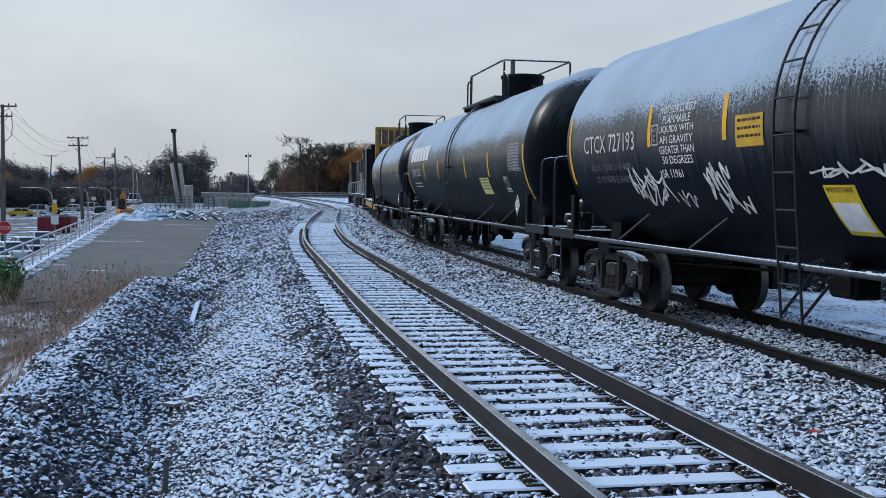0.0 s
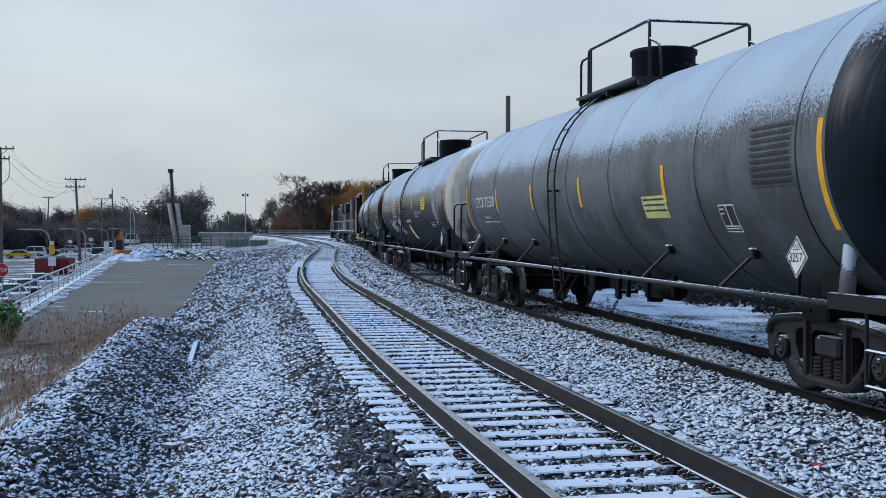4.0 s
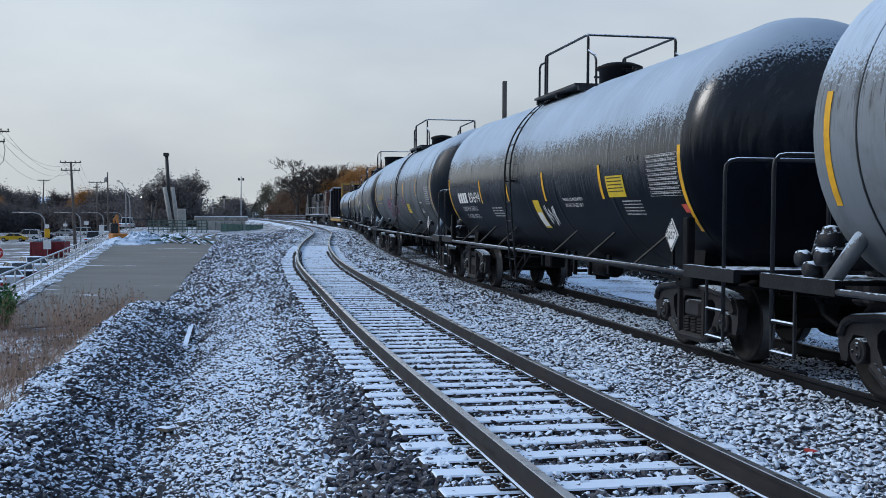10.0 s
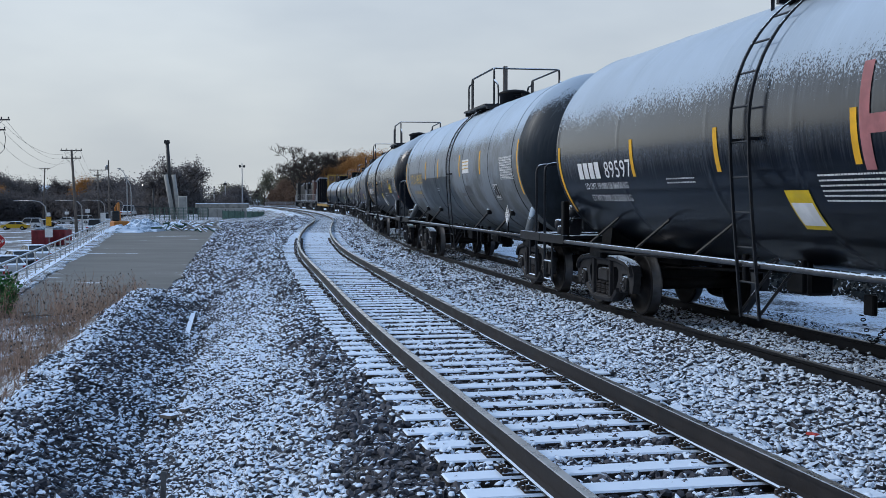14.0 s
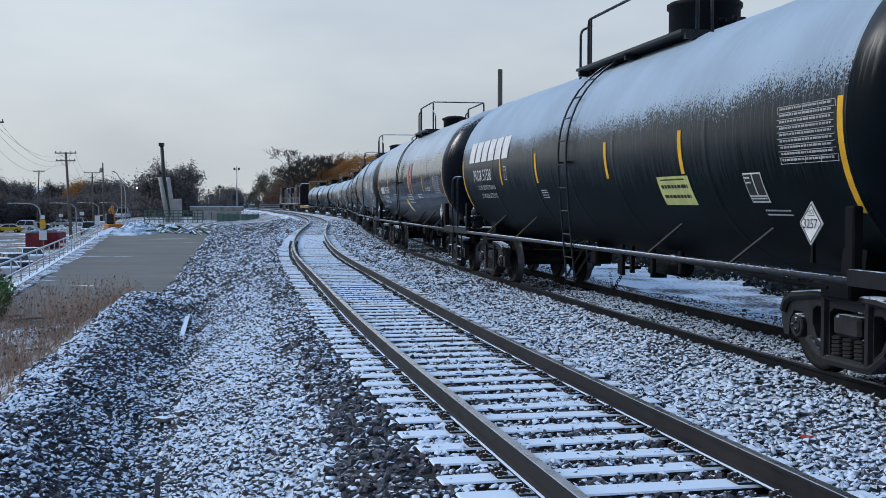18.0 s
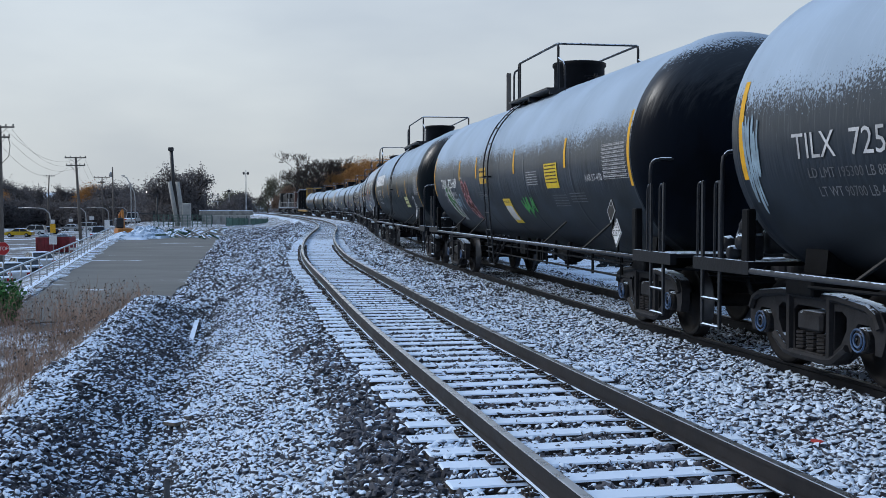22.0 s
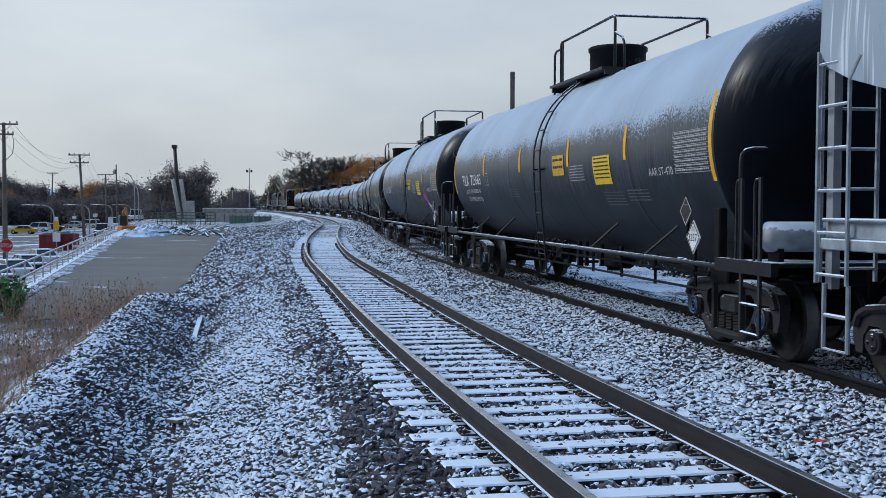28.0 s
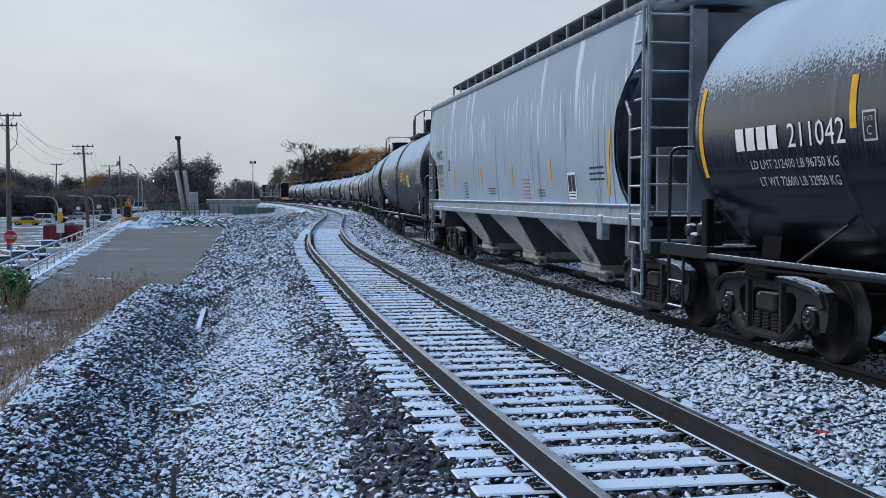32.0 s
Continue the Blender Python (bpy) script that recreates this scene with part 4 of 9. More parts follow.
# ---- ties, plates and loose ballast ----
def make_ties():
    tie_meshes = []
    rng = random.Random(11)
    for k in range(5):
        bm = BM()
        box(bm, -1.30 + rng.uniform(-0.03, 0.03), 1.30 + rng.uniform(-0.03, 0.03), -0.115, 0.115, -0.17, 0.0, bevel=0.012)
        tie_meshes.append(mesh_of(bm, "tie", TIE))
    dark_ties = [me.copy() for me in tie_meshes]
    for me in dark_ties:
        me.materials[0] = TIE_DARK
    bm = BM()
    box(bm, -0.165, 0.165, -0.08, 0.08, 0.0, 0.014, bevel=0.004)
    for x in (-0.095, 0.095):
        box(bm, x - 0.022, x + 0.022, -0.035, 0.035, 0.014, 0.030, bevel=0.006)
        for y in (-0.055, 0.055):
            box(bm, x * 1.75 - 0.012, x * 1.75 + 0.012, y * 0.8 - 0.012, y * 0.8 + 0.012, 0.014, 0.044, bevel=0.005)
            tube(bm, [(x * 0.9, y * 0.3, 0.03), (x * 1.25, y * 0.5, 0.052), (x * 1.4, y * 1.1, 0.045), (x * 1.0, y * 1.3, 0.034)], 0.010, 5)
            box(bm, x * 1.45 - 0.016, x * 1.45 + 0.016, y - 0.016, y + 0.016, 0.016, 0.05, bevel=0.006)
    plate = mesh_of(bm, "tie_plate", PLATE)
    for track, owner in zip((1, 2), TRACKS):
        rest = BM()
        i = 0
        s = 0.3 - 0.495 * 60
        while s < 210:
            x, y, h = on_track(s, track, rng.uniform(-0.03, 0.03))
            m = pose(x, y, -0.187 + rng.uniform(-0.006, 0.004) - (0.012 if track == 2 else 0), 0, rng.uniform(-0.4, 0.4), math.degrees(h) + rng.uniform(-1, 1))
            if -9 < s < 62:
                part("tie", (tie_meshes if track == 1 else dark_ties)[i % 5], None, owner, at=m)
                if s < (52 if track == 1 else 30):
                    for side in (-1, 1):
                        part("tie_plate", plate, None, owner, at=m @ pose(side * HALF_GAUGE, 0, 0.002))
            else:
                box(rest, -1.3, 1.3, -0.115, 0.115, -0.17, 0.0, m)
            s += 0.495
            i += 1
        tagged(part("distant_ties", rest, TIE if track == 1 else TIE_DARK, owner), kind="stuff")


PLATE = dusted("rusty_tie_plate", (0.045, 0.034, 0.028), 0.75, 0.0, 0.22, 14.0, 0.4)
make_ties()


def stone_mat(name, cover, low, high):
    m = Mat(name, 0.85)
    r = m.rand(island=True)
    base = m.mix(r, low, high)
    base = m.mix(m.ramp(m.noise(45.0, 3, where="World"), 0.35, 0.7), base, m.mix(r, tuple(c * 1.8 for c in low), high))
    patchy = m.math("MULTIPLY", m.math("SUBTRACT", m.noise(1.1, 4, where="World"), 0.5), 1.3)
    up = m.math("ADD", m.axis(2, "Normal"), m.math("MULTIPLY", m.math("SUBTRACT", m.noise(26.0, 4, where="World"), 0.5), 0.95))
    up = m.math("ADD", up, patchy)
    f = m.ramp(up, cover - 0.10, cover + 0.16)
    return m.done(m.mix(f, base, SNOW), m.ramp(f, 0, 1, 0.8, 0.9), m.noise(80.0, 3, where="World"), 0.3, 0.006)


def stones(name, label, mat, spots, seed, simple=False):
    """Loose crushed stone: spots are (x, y, z, size)."""
    rng = np.random.default_rng(seed)
    p = (1 + 5 ** 0.5) / 2
    base = np.array([(-1, p, 0), (1, p, 0), (-1, -p, 0), (1, -p, 0), (0, -1, p), (0, 1, p), (0, -1, -p), (0, 1, -p), (p, 0, -1), (p, 0, 1), (-p, 0, -1), (-p, 0, 1)]) / 1.9
    tri = np.array([(0, 11, 5), (0, 5, 1), (0, 1, 7), (0, 7, 10), (0, 10, 11), (1, 5, 9), (5, 11, 4), (11, 10, 2), (10, 7, 6), (7, 1, 8), (3, 9, 4), (3, 4, 2), (3, 2, 6), (3, 6, 8), (3, 8, 9), (4, 9, 5), (2, 4, 11), (6, 2, 10), (8, 6, 7), (9, 8, 1)])
    if simple:
        base = np.array([(1, 0.2, 0), (-0.2, 1, 0.1), (-1, -0.1, 0), (0.1, -1, -0.1), (0.1, 0.1, 1), (0, 0, -1)]) * 1.05
        tri = np.array([(0, 1, 4), (1, 2, 4), (2, 3, 4), (3, 0, 4), (1, 0, 5), (2, 1, 5), (3, 2, 5), (0, 3, 5)])
    c = len(base)
    spots = np.array(spots)
    n = len(spots)
    v = base[None] * (1 + rng.uniform(-0.46, 0.46, (n, c, 1)))
    v = v * rng.uniform((0.75, 0.6, 0.45), (1.35, 1.0, 0.85), (n, 3))[:, None, :]
    q = rng.normal(size=(n, 4)) * np.array([1.0, 0.28, 0.28, 1.0])
    q /= np.linalg.norm(q, axis=1, keepdims=True)
    w, x, y, z = q.T
    R = np.stack([1 - 2 * (y * y + z * z), 2 * (x * y - z * w), 2 * (x * z + y * w), 2 * (x * y + z * w), 1 - 2 * (x * x + z * z), 2 * (y * z - x * w), 2 * (x * z - y * w), 2 * (y * z + x * w), 1 - 2 * (x * x + y * y)], 1).reshape(n, 3, 3)
    v = np.einsum("nij,nkj->nki", R, v) * spots[:, 3][:, None, None] + spots[:, None, :3]
    f = (tri[None] + (np.arange(n) * c)[:, None, None]).reshape(-1, 3)
    me = bpy.data.meshes.new(name)
    me.vertices.add(n * c)
    me.vertices.foreach_set("co", v.astype(np.float32).ravel())
    me.loops.add(len(f) * 3)
    me.loops.foreach_set("vertex_index", f.astype(np.int32).ravel())
    me.polygons.add(len(f))
    me.polygons.foreach_set("loop_start", np.arange(0, len(f) * 3, 3, dtype=np.int32))
    me.update(calc_edges=True)
    worn = np.repeat(rng.random(n) < (0.0 if simple or mat == BARE_STONE else 0.55), len(tri))
    me.polygons.foreach_set("use_smooth", worn)
    me.materials.append(mat)
    return tagged(new(name, me), label, "ballast", kind="stuff")


def make_ballast():
    rng = random.Random(21)
    snowy, bare = [], []
    for y0, y1, dens, size in ((-7, 4.6, 150, 0.038), (4.6, 9, 440, 0.034), (9, 14, 370, 0.036), (14, 22, 280, 0.039), (22, 34, 150, 0.048), (34, 60, 45, 0.075), (60, 110, 16, 0.10)):
        lo, hi = centre_x((y0 + y1) / 2) - 6.6, centre_x((y0 + y1) / 2) + 6.6
        near = y1 > 5
        if near:
            lo, hi = max(lo, -0.43 * y1 - 0.3), min(hi, 0.43 * y1 + 0.3)
        for _ in range(int((hi - lo) * (y1 - y0) * dens)):
            x, y = rng.uniform(lo, hi), rng.uniform(y0, y1)
            lat = x - centre_x(y)
            if (near and abs(x) > 0.43 * y + 0.3) or lat < -5.35 + 0.5 * noise.noise((y * 0.8, 1, 4)) or lat > 6.5:
                continue
            bed = abs(lat) < 1.32 or abs(lat - 4.05) < 1.32
            near_rail = abs(abs(lat) - 0.76) < 0.085 or abs(abs(lat - 4.0) - 0.76) < 0.05
            if near_rail:
                continue
            # stones lie between the ties, few on them
            z = ground_z(x, y)
            k = size * rng.uniform(0.65, 1.35)
            if bed:
                k = min(k, 0.042)
                z = -0.222 + rng.uniform(-0.012, 0.010)
                if lat > 2.5:
                    z = ground_z(x, y) + rng.uniform(-0.01, 0.02)
                elif rng.random() < 0.15:
                    continue
            else:
                z += rng.uniform(-0.012, 0.020)
            edge = -1.95 + 0.35 * noise.noise((y * 0.35, 3, 0)) + 0.15 * noise.noise((y * 1.7, 9, 0))
            dark = edge < lat < -1.25 and rng.random() < 0.82 * (1 - 0.65 * smooth(9, 19, y))
            face = smooth(3.15, 3.5, -lat) * (1 - smooth(4.5, 4.95, -lat))
            dark = dark or rng.random() < 0.34 * face + 0.45 * noise.noise((x * 0.9, y * 0.6, 8)) * (lat < -3.2)
            dark = dark or (lat < -3.5 and y < 11.5 + noise.noise((x, y, 0)) and rng.random() < 0.22)
            dark = dark or (abs(lat) < 0.7 and rng.random() < 0.6)
            (bare if dark else snowy).append((x, y, z, k))
    # coarse rubble on the bank beside the apron
    for _ in range(14000):
        y = 29 + 105 * rng.random() ** 1.5
        lo, hi = apron_right(y) - centre_x(y), -1.9
        lat = rng.uniform(lo, hi)
        x = centre_x(y) + lat
        (bare if rng.random() < 0.35 else snowy).append((x, y, ground_z(x, y) + 0.02, rng.uniform(0.035, 0.08) * (1 + y / 140)))
    for far in (False, True):
        stones("ballast", "snow-dusted grey crushed stone ballast", STONE, [p for p in snowy if (p[1] > 20 or p[1] < 4.6) == far], 3, far)
        stones("ballast", "bare dark crushed stone along the tie ends", BARE_STONE, [p for p in bare if (p[1] > 20 or p[1] < 4.6) == far], 4, far)


STONE = stone_mat("snowy_stone", 0.47, (0.018, 0.020, 0.028), (0.10, 0.106, 0.128))
BARE_STONE = stone_mat("bare_stone", 1.0, (0.022, 0.024, 0.034), (0.105, 0.108, 0.130))
make_ballast()


# ---- the apron, its fence and the street below ----
def asphalt(name, color, snow):
    m = Mat(name, 0.85)
    n = m.noise(0.45, 5, 0.6, where="World", stretch=(0.45, 0.9, 1))
    grit = m.noise(30.0, 3, where="World")
    c = m.mix(m.ramp(n, 0.3, 0.7), tuple(v * 0.8 for v in color), tuple(v * 1.2 for v in color))
    c = m.mix(m.math("MULTIPLY", grit, 0.3), c, (0.2, 0.2, 0.2))
    f = m.ramp(m.math("ADD", n, m.math("MULTIPLY", grit, 0.12)), snow, snow + 0.05)
    return m.done(m.mix(f, c, SNOW), 0.8, grit, 0.3, 0.01)


APRON = asphalt("worn_asphalt", (0.118, 0.121, 0.117), 0.71)
STREET = asphalt("snowy_street", (0.11, 0.112, 0.12), 0.60)


def strip(name, label, left, right, ys, z, mat, category):
    bm = BM()
    cols = 24
    rows = [[bm.verts.new((left(y) + (right(y) - left(y)) * i / cols, y + (1.6 * noise.noise((i * 0.4, 5, 1)) if y == ys[0] else 0), z)) for i in range(cols + 1)] for y in ys]
    for a, b in zip(rows, rows[1:]):
        for i in range(cols):
            bm.faces.new((a[i], a[i + 1], b[i + 1], b[i]))
    return tagged(part(name, bm, mat), label, category, kind="structure")


strip("pavement", "worn grey asphalt apron with thin snow streaks", lambda y: apron_left(y) + 0.9, lambda y: apron_right(y) - 0.1 + 0.5 * noise.noise((y * 0.3, 0, 5)) + 0.3 * noise.noise((y * 0.9, 0, 2)), [30 + 1.5 * i for i in range(56)], APRON_Z + 0.01, APRON, "pavement")
strip("road", "snow-streaked street below the embankment", lambda y: apron_left(y) - 90, lambda y: apron_left(y) - 7.0, [40 + 6 * i for i in range(45)], STREET_Z + 0.02, STREET, "road")


def make_fence():
    owner = thing("fence", "white-painted steel pipe fence along the apron edge", "fence")
    post = BM()
    tube(post, [(0, 0, -0.1), (0, 0, 1.08)], 0.03, 8)
    post = mesh_of(post, "post", WHITE_PIPE)
    ys = [28 + 2.9 * i for i in range(28)]
    for y in ys:
        part("post", post, None, owner, at=pose(apron_left(y) + 0.25, y, APRON_Z))
    for z in (0.52, 1.05):
        bm = BM()
        tube(bm, [(apron_left(y) + 0.25, y, APRON_Z + z) for y in ys], 0.045, 8)
        part("rail", bm, WHITE_PIPE, owner)
    bm = BM()
    rows = []
    for y in ys:
        x = apron_left(y) + 0.25
        rows.append([bm.verts.new(p) for p in ((x - 0.16, y, APRON_Z - 0.9), (x + 0.16, y, APRON_Z - 0.9), (x + 0.16, y, APRON_Z + 0.08), (x - 0.16, y, APRON_Z + 0.08))])
    for a, b in zip(rows, rows[1:]):
        for k in range(4):
            bm.faces.new((a[k], a[(k + 1) % 4], b[(k + 1) % 4], b[k]))
    part("kerb", bm, CONCRETE_SNOW, owner, "concrete kerb under the fence, snow on top")


WHITE_PIPE = dusted("white_pipe_paint", (0.42, 0.43, 0.44), 0.5, cover=0.4)
CONCRETE_SNOW = dusted("snowy_concrete", (0.28, 0.28, 0.27), 0.85, cover=0.6, scale=2.0)
CONCRETE = plain("pale_concrete", (0.36, 0.36, 0.35), 0.85, 0, 0.15, 1.5)
make_fence()


def make_verge():
    """Trodden snow drifted along the foot of the fence, its edge ragged."""
    bm = BM()
    rows = []
    for i in range(150):
        y = 28 + i * 0.56
        wide = 1.15 + 0.6 * noise.noise((y * 0.25, 4, 2)) + 0.45 * noise.noise((y * 1.1, 2, 9)) + 0.25 * noise.noise((y * 3.1, 6, 5))
        wide = max(0.15, wide * (0.28 + 0.40 * smooth(34, 70, y)))
        x = apron_left(y) + 0.40
        rows.append([bm.verts.new((x + wide * k / 6, y, APRON_Z + 0.014 + (0.075 * (1 - k / 6) ** 0.7 * (0.6 + noise.noise((x * 2 + k, y * 2, 3)))) * (k < 6))) for k in range(7)])
    for a, b in zip(rows, rows[1:]):
        for k in range(6):
            bm.faces.new((a[k], a[k + 1], b[k + 1], b[k]))
    tagged(part("snow_verge", bm, VERGE_SNOW, smooth=True), "ragged strip of trodden snow along the fence foot", "snow", kind="structure")


VERGE_SNOW = ground_mat("trodden_verge_snow", 0.42, 0.58, ((0.08, 0.08, 0.08), (0.16, 0.16, 0.155)))
make_verge()


# ---- weeds on the bank, board and marker post ----
def make_weeds():
    rng = random.Random(31)
    stalk, heads = BM(), BM()
    spots = []
    while len(spots) < 900:
        y = rng.uniform(9.5, 31)
        lat = -rng.uniform(5.25, 11)
        x = centre_x(y) + lat
        if x < -0.45 * y - 0.5 or rng.random() > 0.35 + 0.9 * noise.noise((x * 0.5, y * 0.5, 2)) + 0.25:
            continue
        spots.append((x, y))
    for x, y in spots:
        z = ground_z(x, y) - 0.03
        h = rng.uniform(0.4, 1.25) * (0.6 if x - centre_x(y) > -6.3 else 1.0)
        lean = Vector((rng.uniform(-0.25, 0.25), rng.uniform(-0.25, 0.25), 1))
        a = Vector((x, y, z))
        mid, tip = a + lean * h * 0.55, a + lean * h + Vector((rng.uniform(-0.1, 0.1), rng.uniform(-0.1, 0.1), 0))
        tube(stalk, [a, mid, tip], [0.005, 0.004, 0.002], 3, False)
        for _ in range(rng.randint(1, 4)):
            f = rng.uniform(0.45, 0.95)
            b = a.lerp(tip, f)
            c = b + Vector((rng.uniform(-0.22, 0.22), rng.uniform(-0.22, 0.22), rng.uniform(0.08, 0.26))) * h
            tube(stalk, [b, c], [0.004, 0.002], 3, False)
            if rng.random() < 0.55:
                r = rng.uniform(0.009, 0.022)
                d = [heads.verts.new(c + Vector(o) * r) for o in ((1, 0, 0), (-1, 0, 0), (0, 1, 0), (0, -1, 0), (0, 0, 1.2), (0, 0, -1))]
                for i, j in ((0, 2), (2, 1), (1, 3), (3, 0)):
                    heads.faces.new((d[i], d[j], d[4]))
                    heads.faces.new((d[j], d[i], d[5]))
        for _ in range(2):
            o = Vector((rng.uniform(-0.3, 0.3), rng.uniform(-0.3, 0.3), rng.uniform(0.15, 0.5)))
            w = Vector((rng.uniform(-1, 1), rng.uniform(-1, 1), 0)).normalized() * 0.008
            q = [stalk.verts.new(p) for p in (a - w, a + w, a + o * 0.6 + w * 0.6, a + o)]
            stalk.faces.new(q)
    owner = thing("weeds", "dry brown weeds with dark seed heads on the bank", "weeds", kind="stuff")
    part("stalks", stalk, DRY_STALK, owner)
    part("seed_heads", heads, SEED, owner)


def make_brush():
    rng = np.random.default_rng(77)
    n = 26000
    y = rng.uniform(4, 75, n)
    u = rng.uniform(0, 1, n)
    lat = 11.0 + 2.2 * u + 0.5 * np.sin(y * 0.9) + 0.35 * np.sin(y * 2.3 + 1) + rng.normal(0, 0.12, n)
    x = np.interp(y, LY, LX) + lat
    z = -0.6 + rng.uniform(0, 1, n) ** 1.3 * (0.25 + 1.25 * np.minimum(1, u * 1.6)) * (0.8 + 0.25 * np.sin(y * 1.7))
    a = rng.normal(size=(n, 3))
    a /= np.linalg.norm(a, axis=1, keepdims=True)
    b = np.cross(a, rng.normal(size=(n, 3)))
    b /= np.linalg.norm(b, axis=1, keepdims=True)
    r = rng.uniform(0.03, 0.075, n)[:, None]
    c = np.stack([x, y, z], 1)
    v = np.stack([c - a * r * 1.6, c + b * r, c + a * r * 1.6, c - b * r], 1).reshape(-1, 3)
    me = bpy.data.meshes.new("brush")
    me.from_pydata(v.tolist(), [], np.arange(n * 4).reshape(n, 4).tolist())
    me.materials.append(BRUSH_LEAF)
    tagged(new("brush", me), "low dark brush beyond the snowy strip behind the train", "brush", kind="stuff")


BRUSH_LEAF = plain("dark_brush_leaf", (0.018, 0.023, 0.025), 0.8, 0, 0.5, 3.0)
make_brush()
DRY_STALK = plain("dry_stalk", (0.28, 0.19, 0.145), 0.9, 0, 0.45, 1.2)
SEED = dusted("seed_head", (0.075, 0.058, 0.05), 0.9, cover=0.42, scale=30)
make_weeds()


def make_shrub():
    rng = random.Random(8)
    owner = thing("shrub", "small green leafy shrub at the apron edge", "shrub")
    base = Vector((-11.9, 29.5, ground_z(-11.9, 29.5)))
    wood, leaves = BM(), BM()
    for i in range(16):
        d = Vector((rng.uniform(-0.8, 0.8), rng.uniform(-0.6, 0.6), rng.uniform(0.8, 2.0))) * 0.62
        tube(wood, [base, base + d * 0.5 + Vector((0, 0, 0.15)), base + d], [0.02, 0.013, 0.006], 4, False)
        for k in range(60):
            c = base + d * rng.uniform(0.35, 1.05) + Vector([rng.gauss(0, 0.10) for _ in range(3)])
            u, w = Vector([rng.gauss(0, 1) for _ in range(3)]).normalized() * 0.085, Vector([rng.gauss(0, 1) for _ in range(3)]).normalized() * 0.055
            leaves.faces.new([leaves.verts.new(p) for p in (c - u, c + w, c + u, c - w)])
    part("stems", wood, BARK, owner)
    part("leaves", leaves, GREEN_LEAF, owner)


BARK = plain("dark_bark", (0.045, 0.036, 0.030), 0.9, 0, 0.3, 4.0)
GREEN_LEAF = plain("green_leaf", (0.05, 0.17, 0.05), 0.7, 0, 0.4, 3.0)
make_shrub()
SNOWY_WOOD = dusted("snowy_board", (0.20, 0.17, 0.14), 0.85, cover=0.75, scale=4)


def lie(name, label, category, x, y, length, width, thick, turn, mat=None, tilt=0.0):
    bm = BM()
    box(bm, -width / 2, width / 2, -length / 2, length / 2, 0, thick, bevel=min(width, thick) * 0.12)
    ob = tagged(part(name, bm, mat or SNOWY_WOOD), label, category)
    ob.matrix_basis = pose(x, y, ground_z(x, y) + 0.03, tilt, 0, turn)
    return ob


lie("board", "snow-covered timber board lying in the ditch", "board", -5.6, 24.5, 4.3, 0.11, 0.07, 10.6, tilt=1)
lie("board", "short snow-covered plank on the ballast slope", "board", -3.15, 13.7, 0.36, 0.07, 0.04, -18)
lie("flat_stone", "snow-covered flat stone in the ditch", "stone", -3.42, 13.7, 0.20, 0.12, 0.05, 60)
GREY_POST = plain("dull_grey_metal", (0.12, 0.12, 0.125), 0.6, 0.3)
post_bm = BM()
box(post_bm, -0.025, 0.025, -0.015, 0.015, 0, 0.46, bevel=0.005)
tagged(part("marker_post", post_bm, GREY_POST, at=pose(-2.57, 10.0, ground_z(-2.57, 10.0) - 0.1, 0, 3, 8)), "grey metal marker post standing in the ditch", "post")
lie("litter", "scrap of red and white litter on the ballast", "litter", centre_x(8.6) + 1.9, 8.66, 0.10, 0.05, 0.02, 30, plain("red_litter", (0.5, 0.06, 0.05), 0.5))


# ---- hopper, flat car and locomotives ----
def hopper_paint():
    """Pale grey paint: salt runs start along one line high on the side, thin dirty runs below it, few long pale ones."""
    m = Mat("pale_grey_hopper_paint", 0.5)
    color = (0.275, 0.35, 0.43)
    z, big = m.axis(2), m.noise(0.7, 4)
    c = m.mix(m.ramp(big, 0.3, 0.7), tuple(v * 0.90 for v in color), tuple(v * 1.08 for v in color))
    jag = m.math("ADD", z, m.math("MULTIPLY", m.math("SUBTRACT", m.noise(4.0, 2, 0.5, stretch=(0, 1, 0)), 0.5), 1.3))
    band = m.math("MULTIPLY", m.ramp(jag, 2.55, 2.75), m.ramp(jag, 3.55, 3.30))
    thin = m.ramp(m.noise(13.0, 2, 0.5, stretch=(0.2, 1.0, 0.03)), 0.575, 0.66)
    c = m.mix(m.math("MULTIPLY", m.math("MULTIPLY", thin, band), 0.75), c, (0.70, 0.77, 0.84))
    long = m.ramp(m.noise(1.9, 2, 0.5, stretch=(0.1, 1.0, 0.05)), 0.655, 0.69)
    c = m.mix(m.math("MULTIPLY", m.math("MULTIPLY", long, m.ramp(jag, 2.3, 3.4)), 0.8), c, (0.66, 0.73, 0.80))
    low = m.math("MULTIPLY", m.ramp(jag, 3.2, 2.5), m.ramp(m.noise(8.0, 2, 0.5, stretch=(0.2, 1.0, 0.035)), 0.61, 0.66))
    c = m.mix(m.math("MULTIPLY", low, 0.75), c, (0.085, 0.105, 0.13))
    c = m.mix(m.math("MULTIPLY", m.ramp(m.noise(5.0, 5, 0.7), 0.60, 0.72), 0.25), c, (0.16, 0.19, 0.22))
    return m.done(c, m.ramp(big, 0.2, 0.8, 0.4, 0.6), m.noise(40.0, 3), 0.08, 0.01)


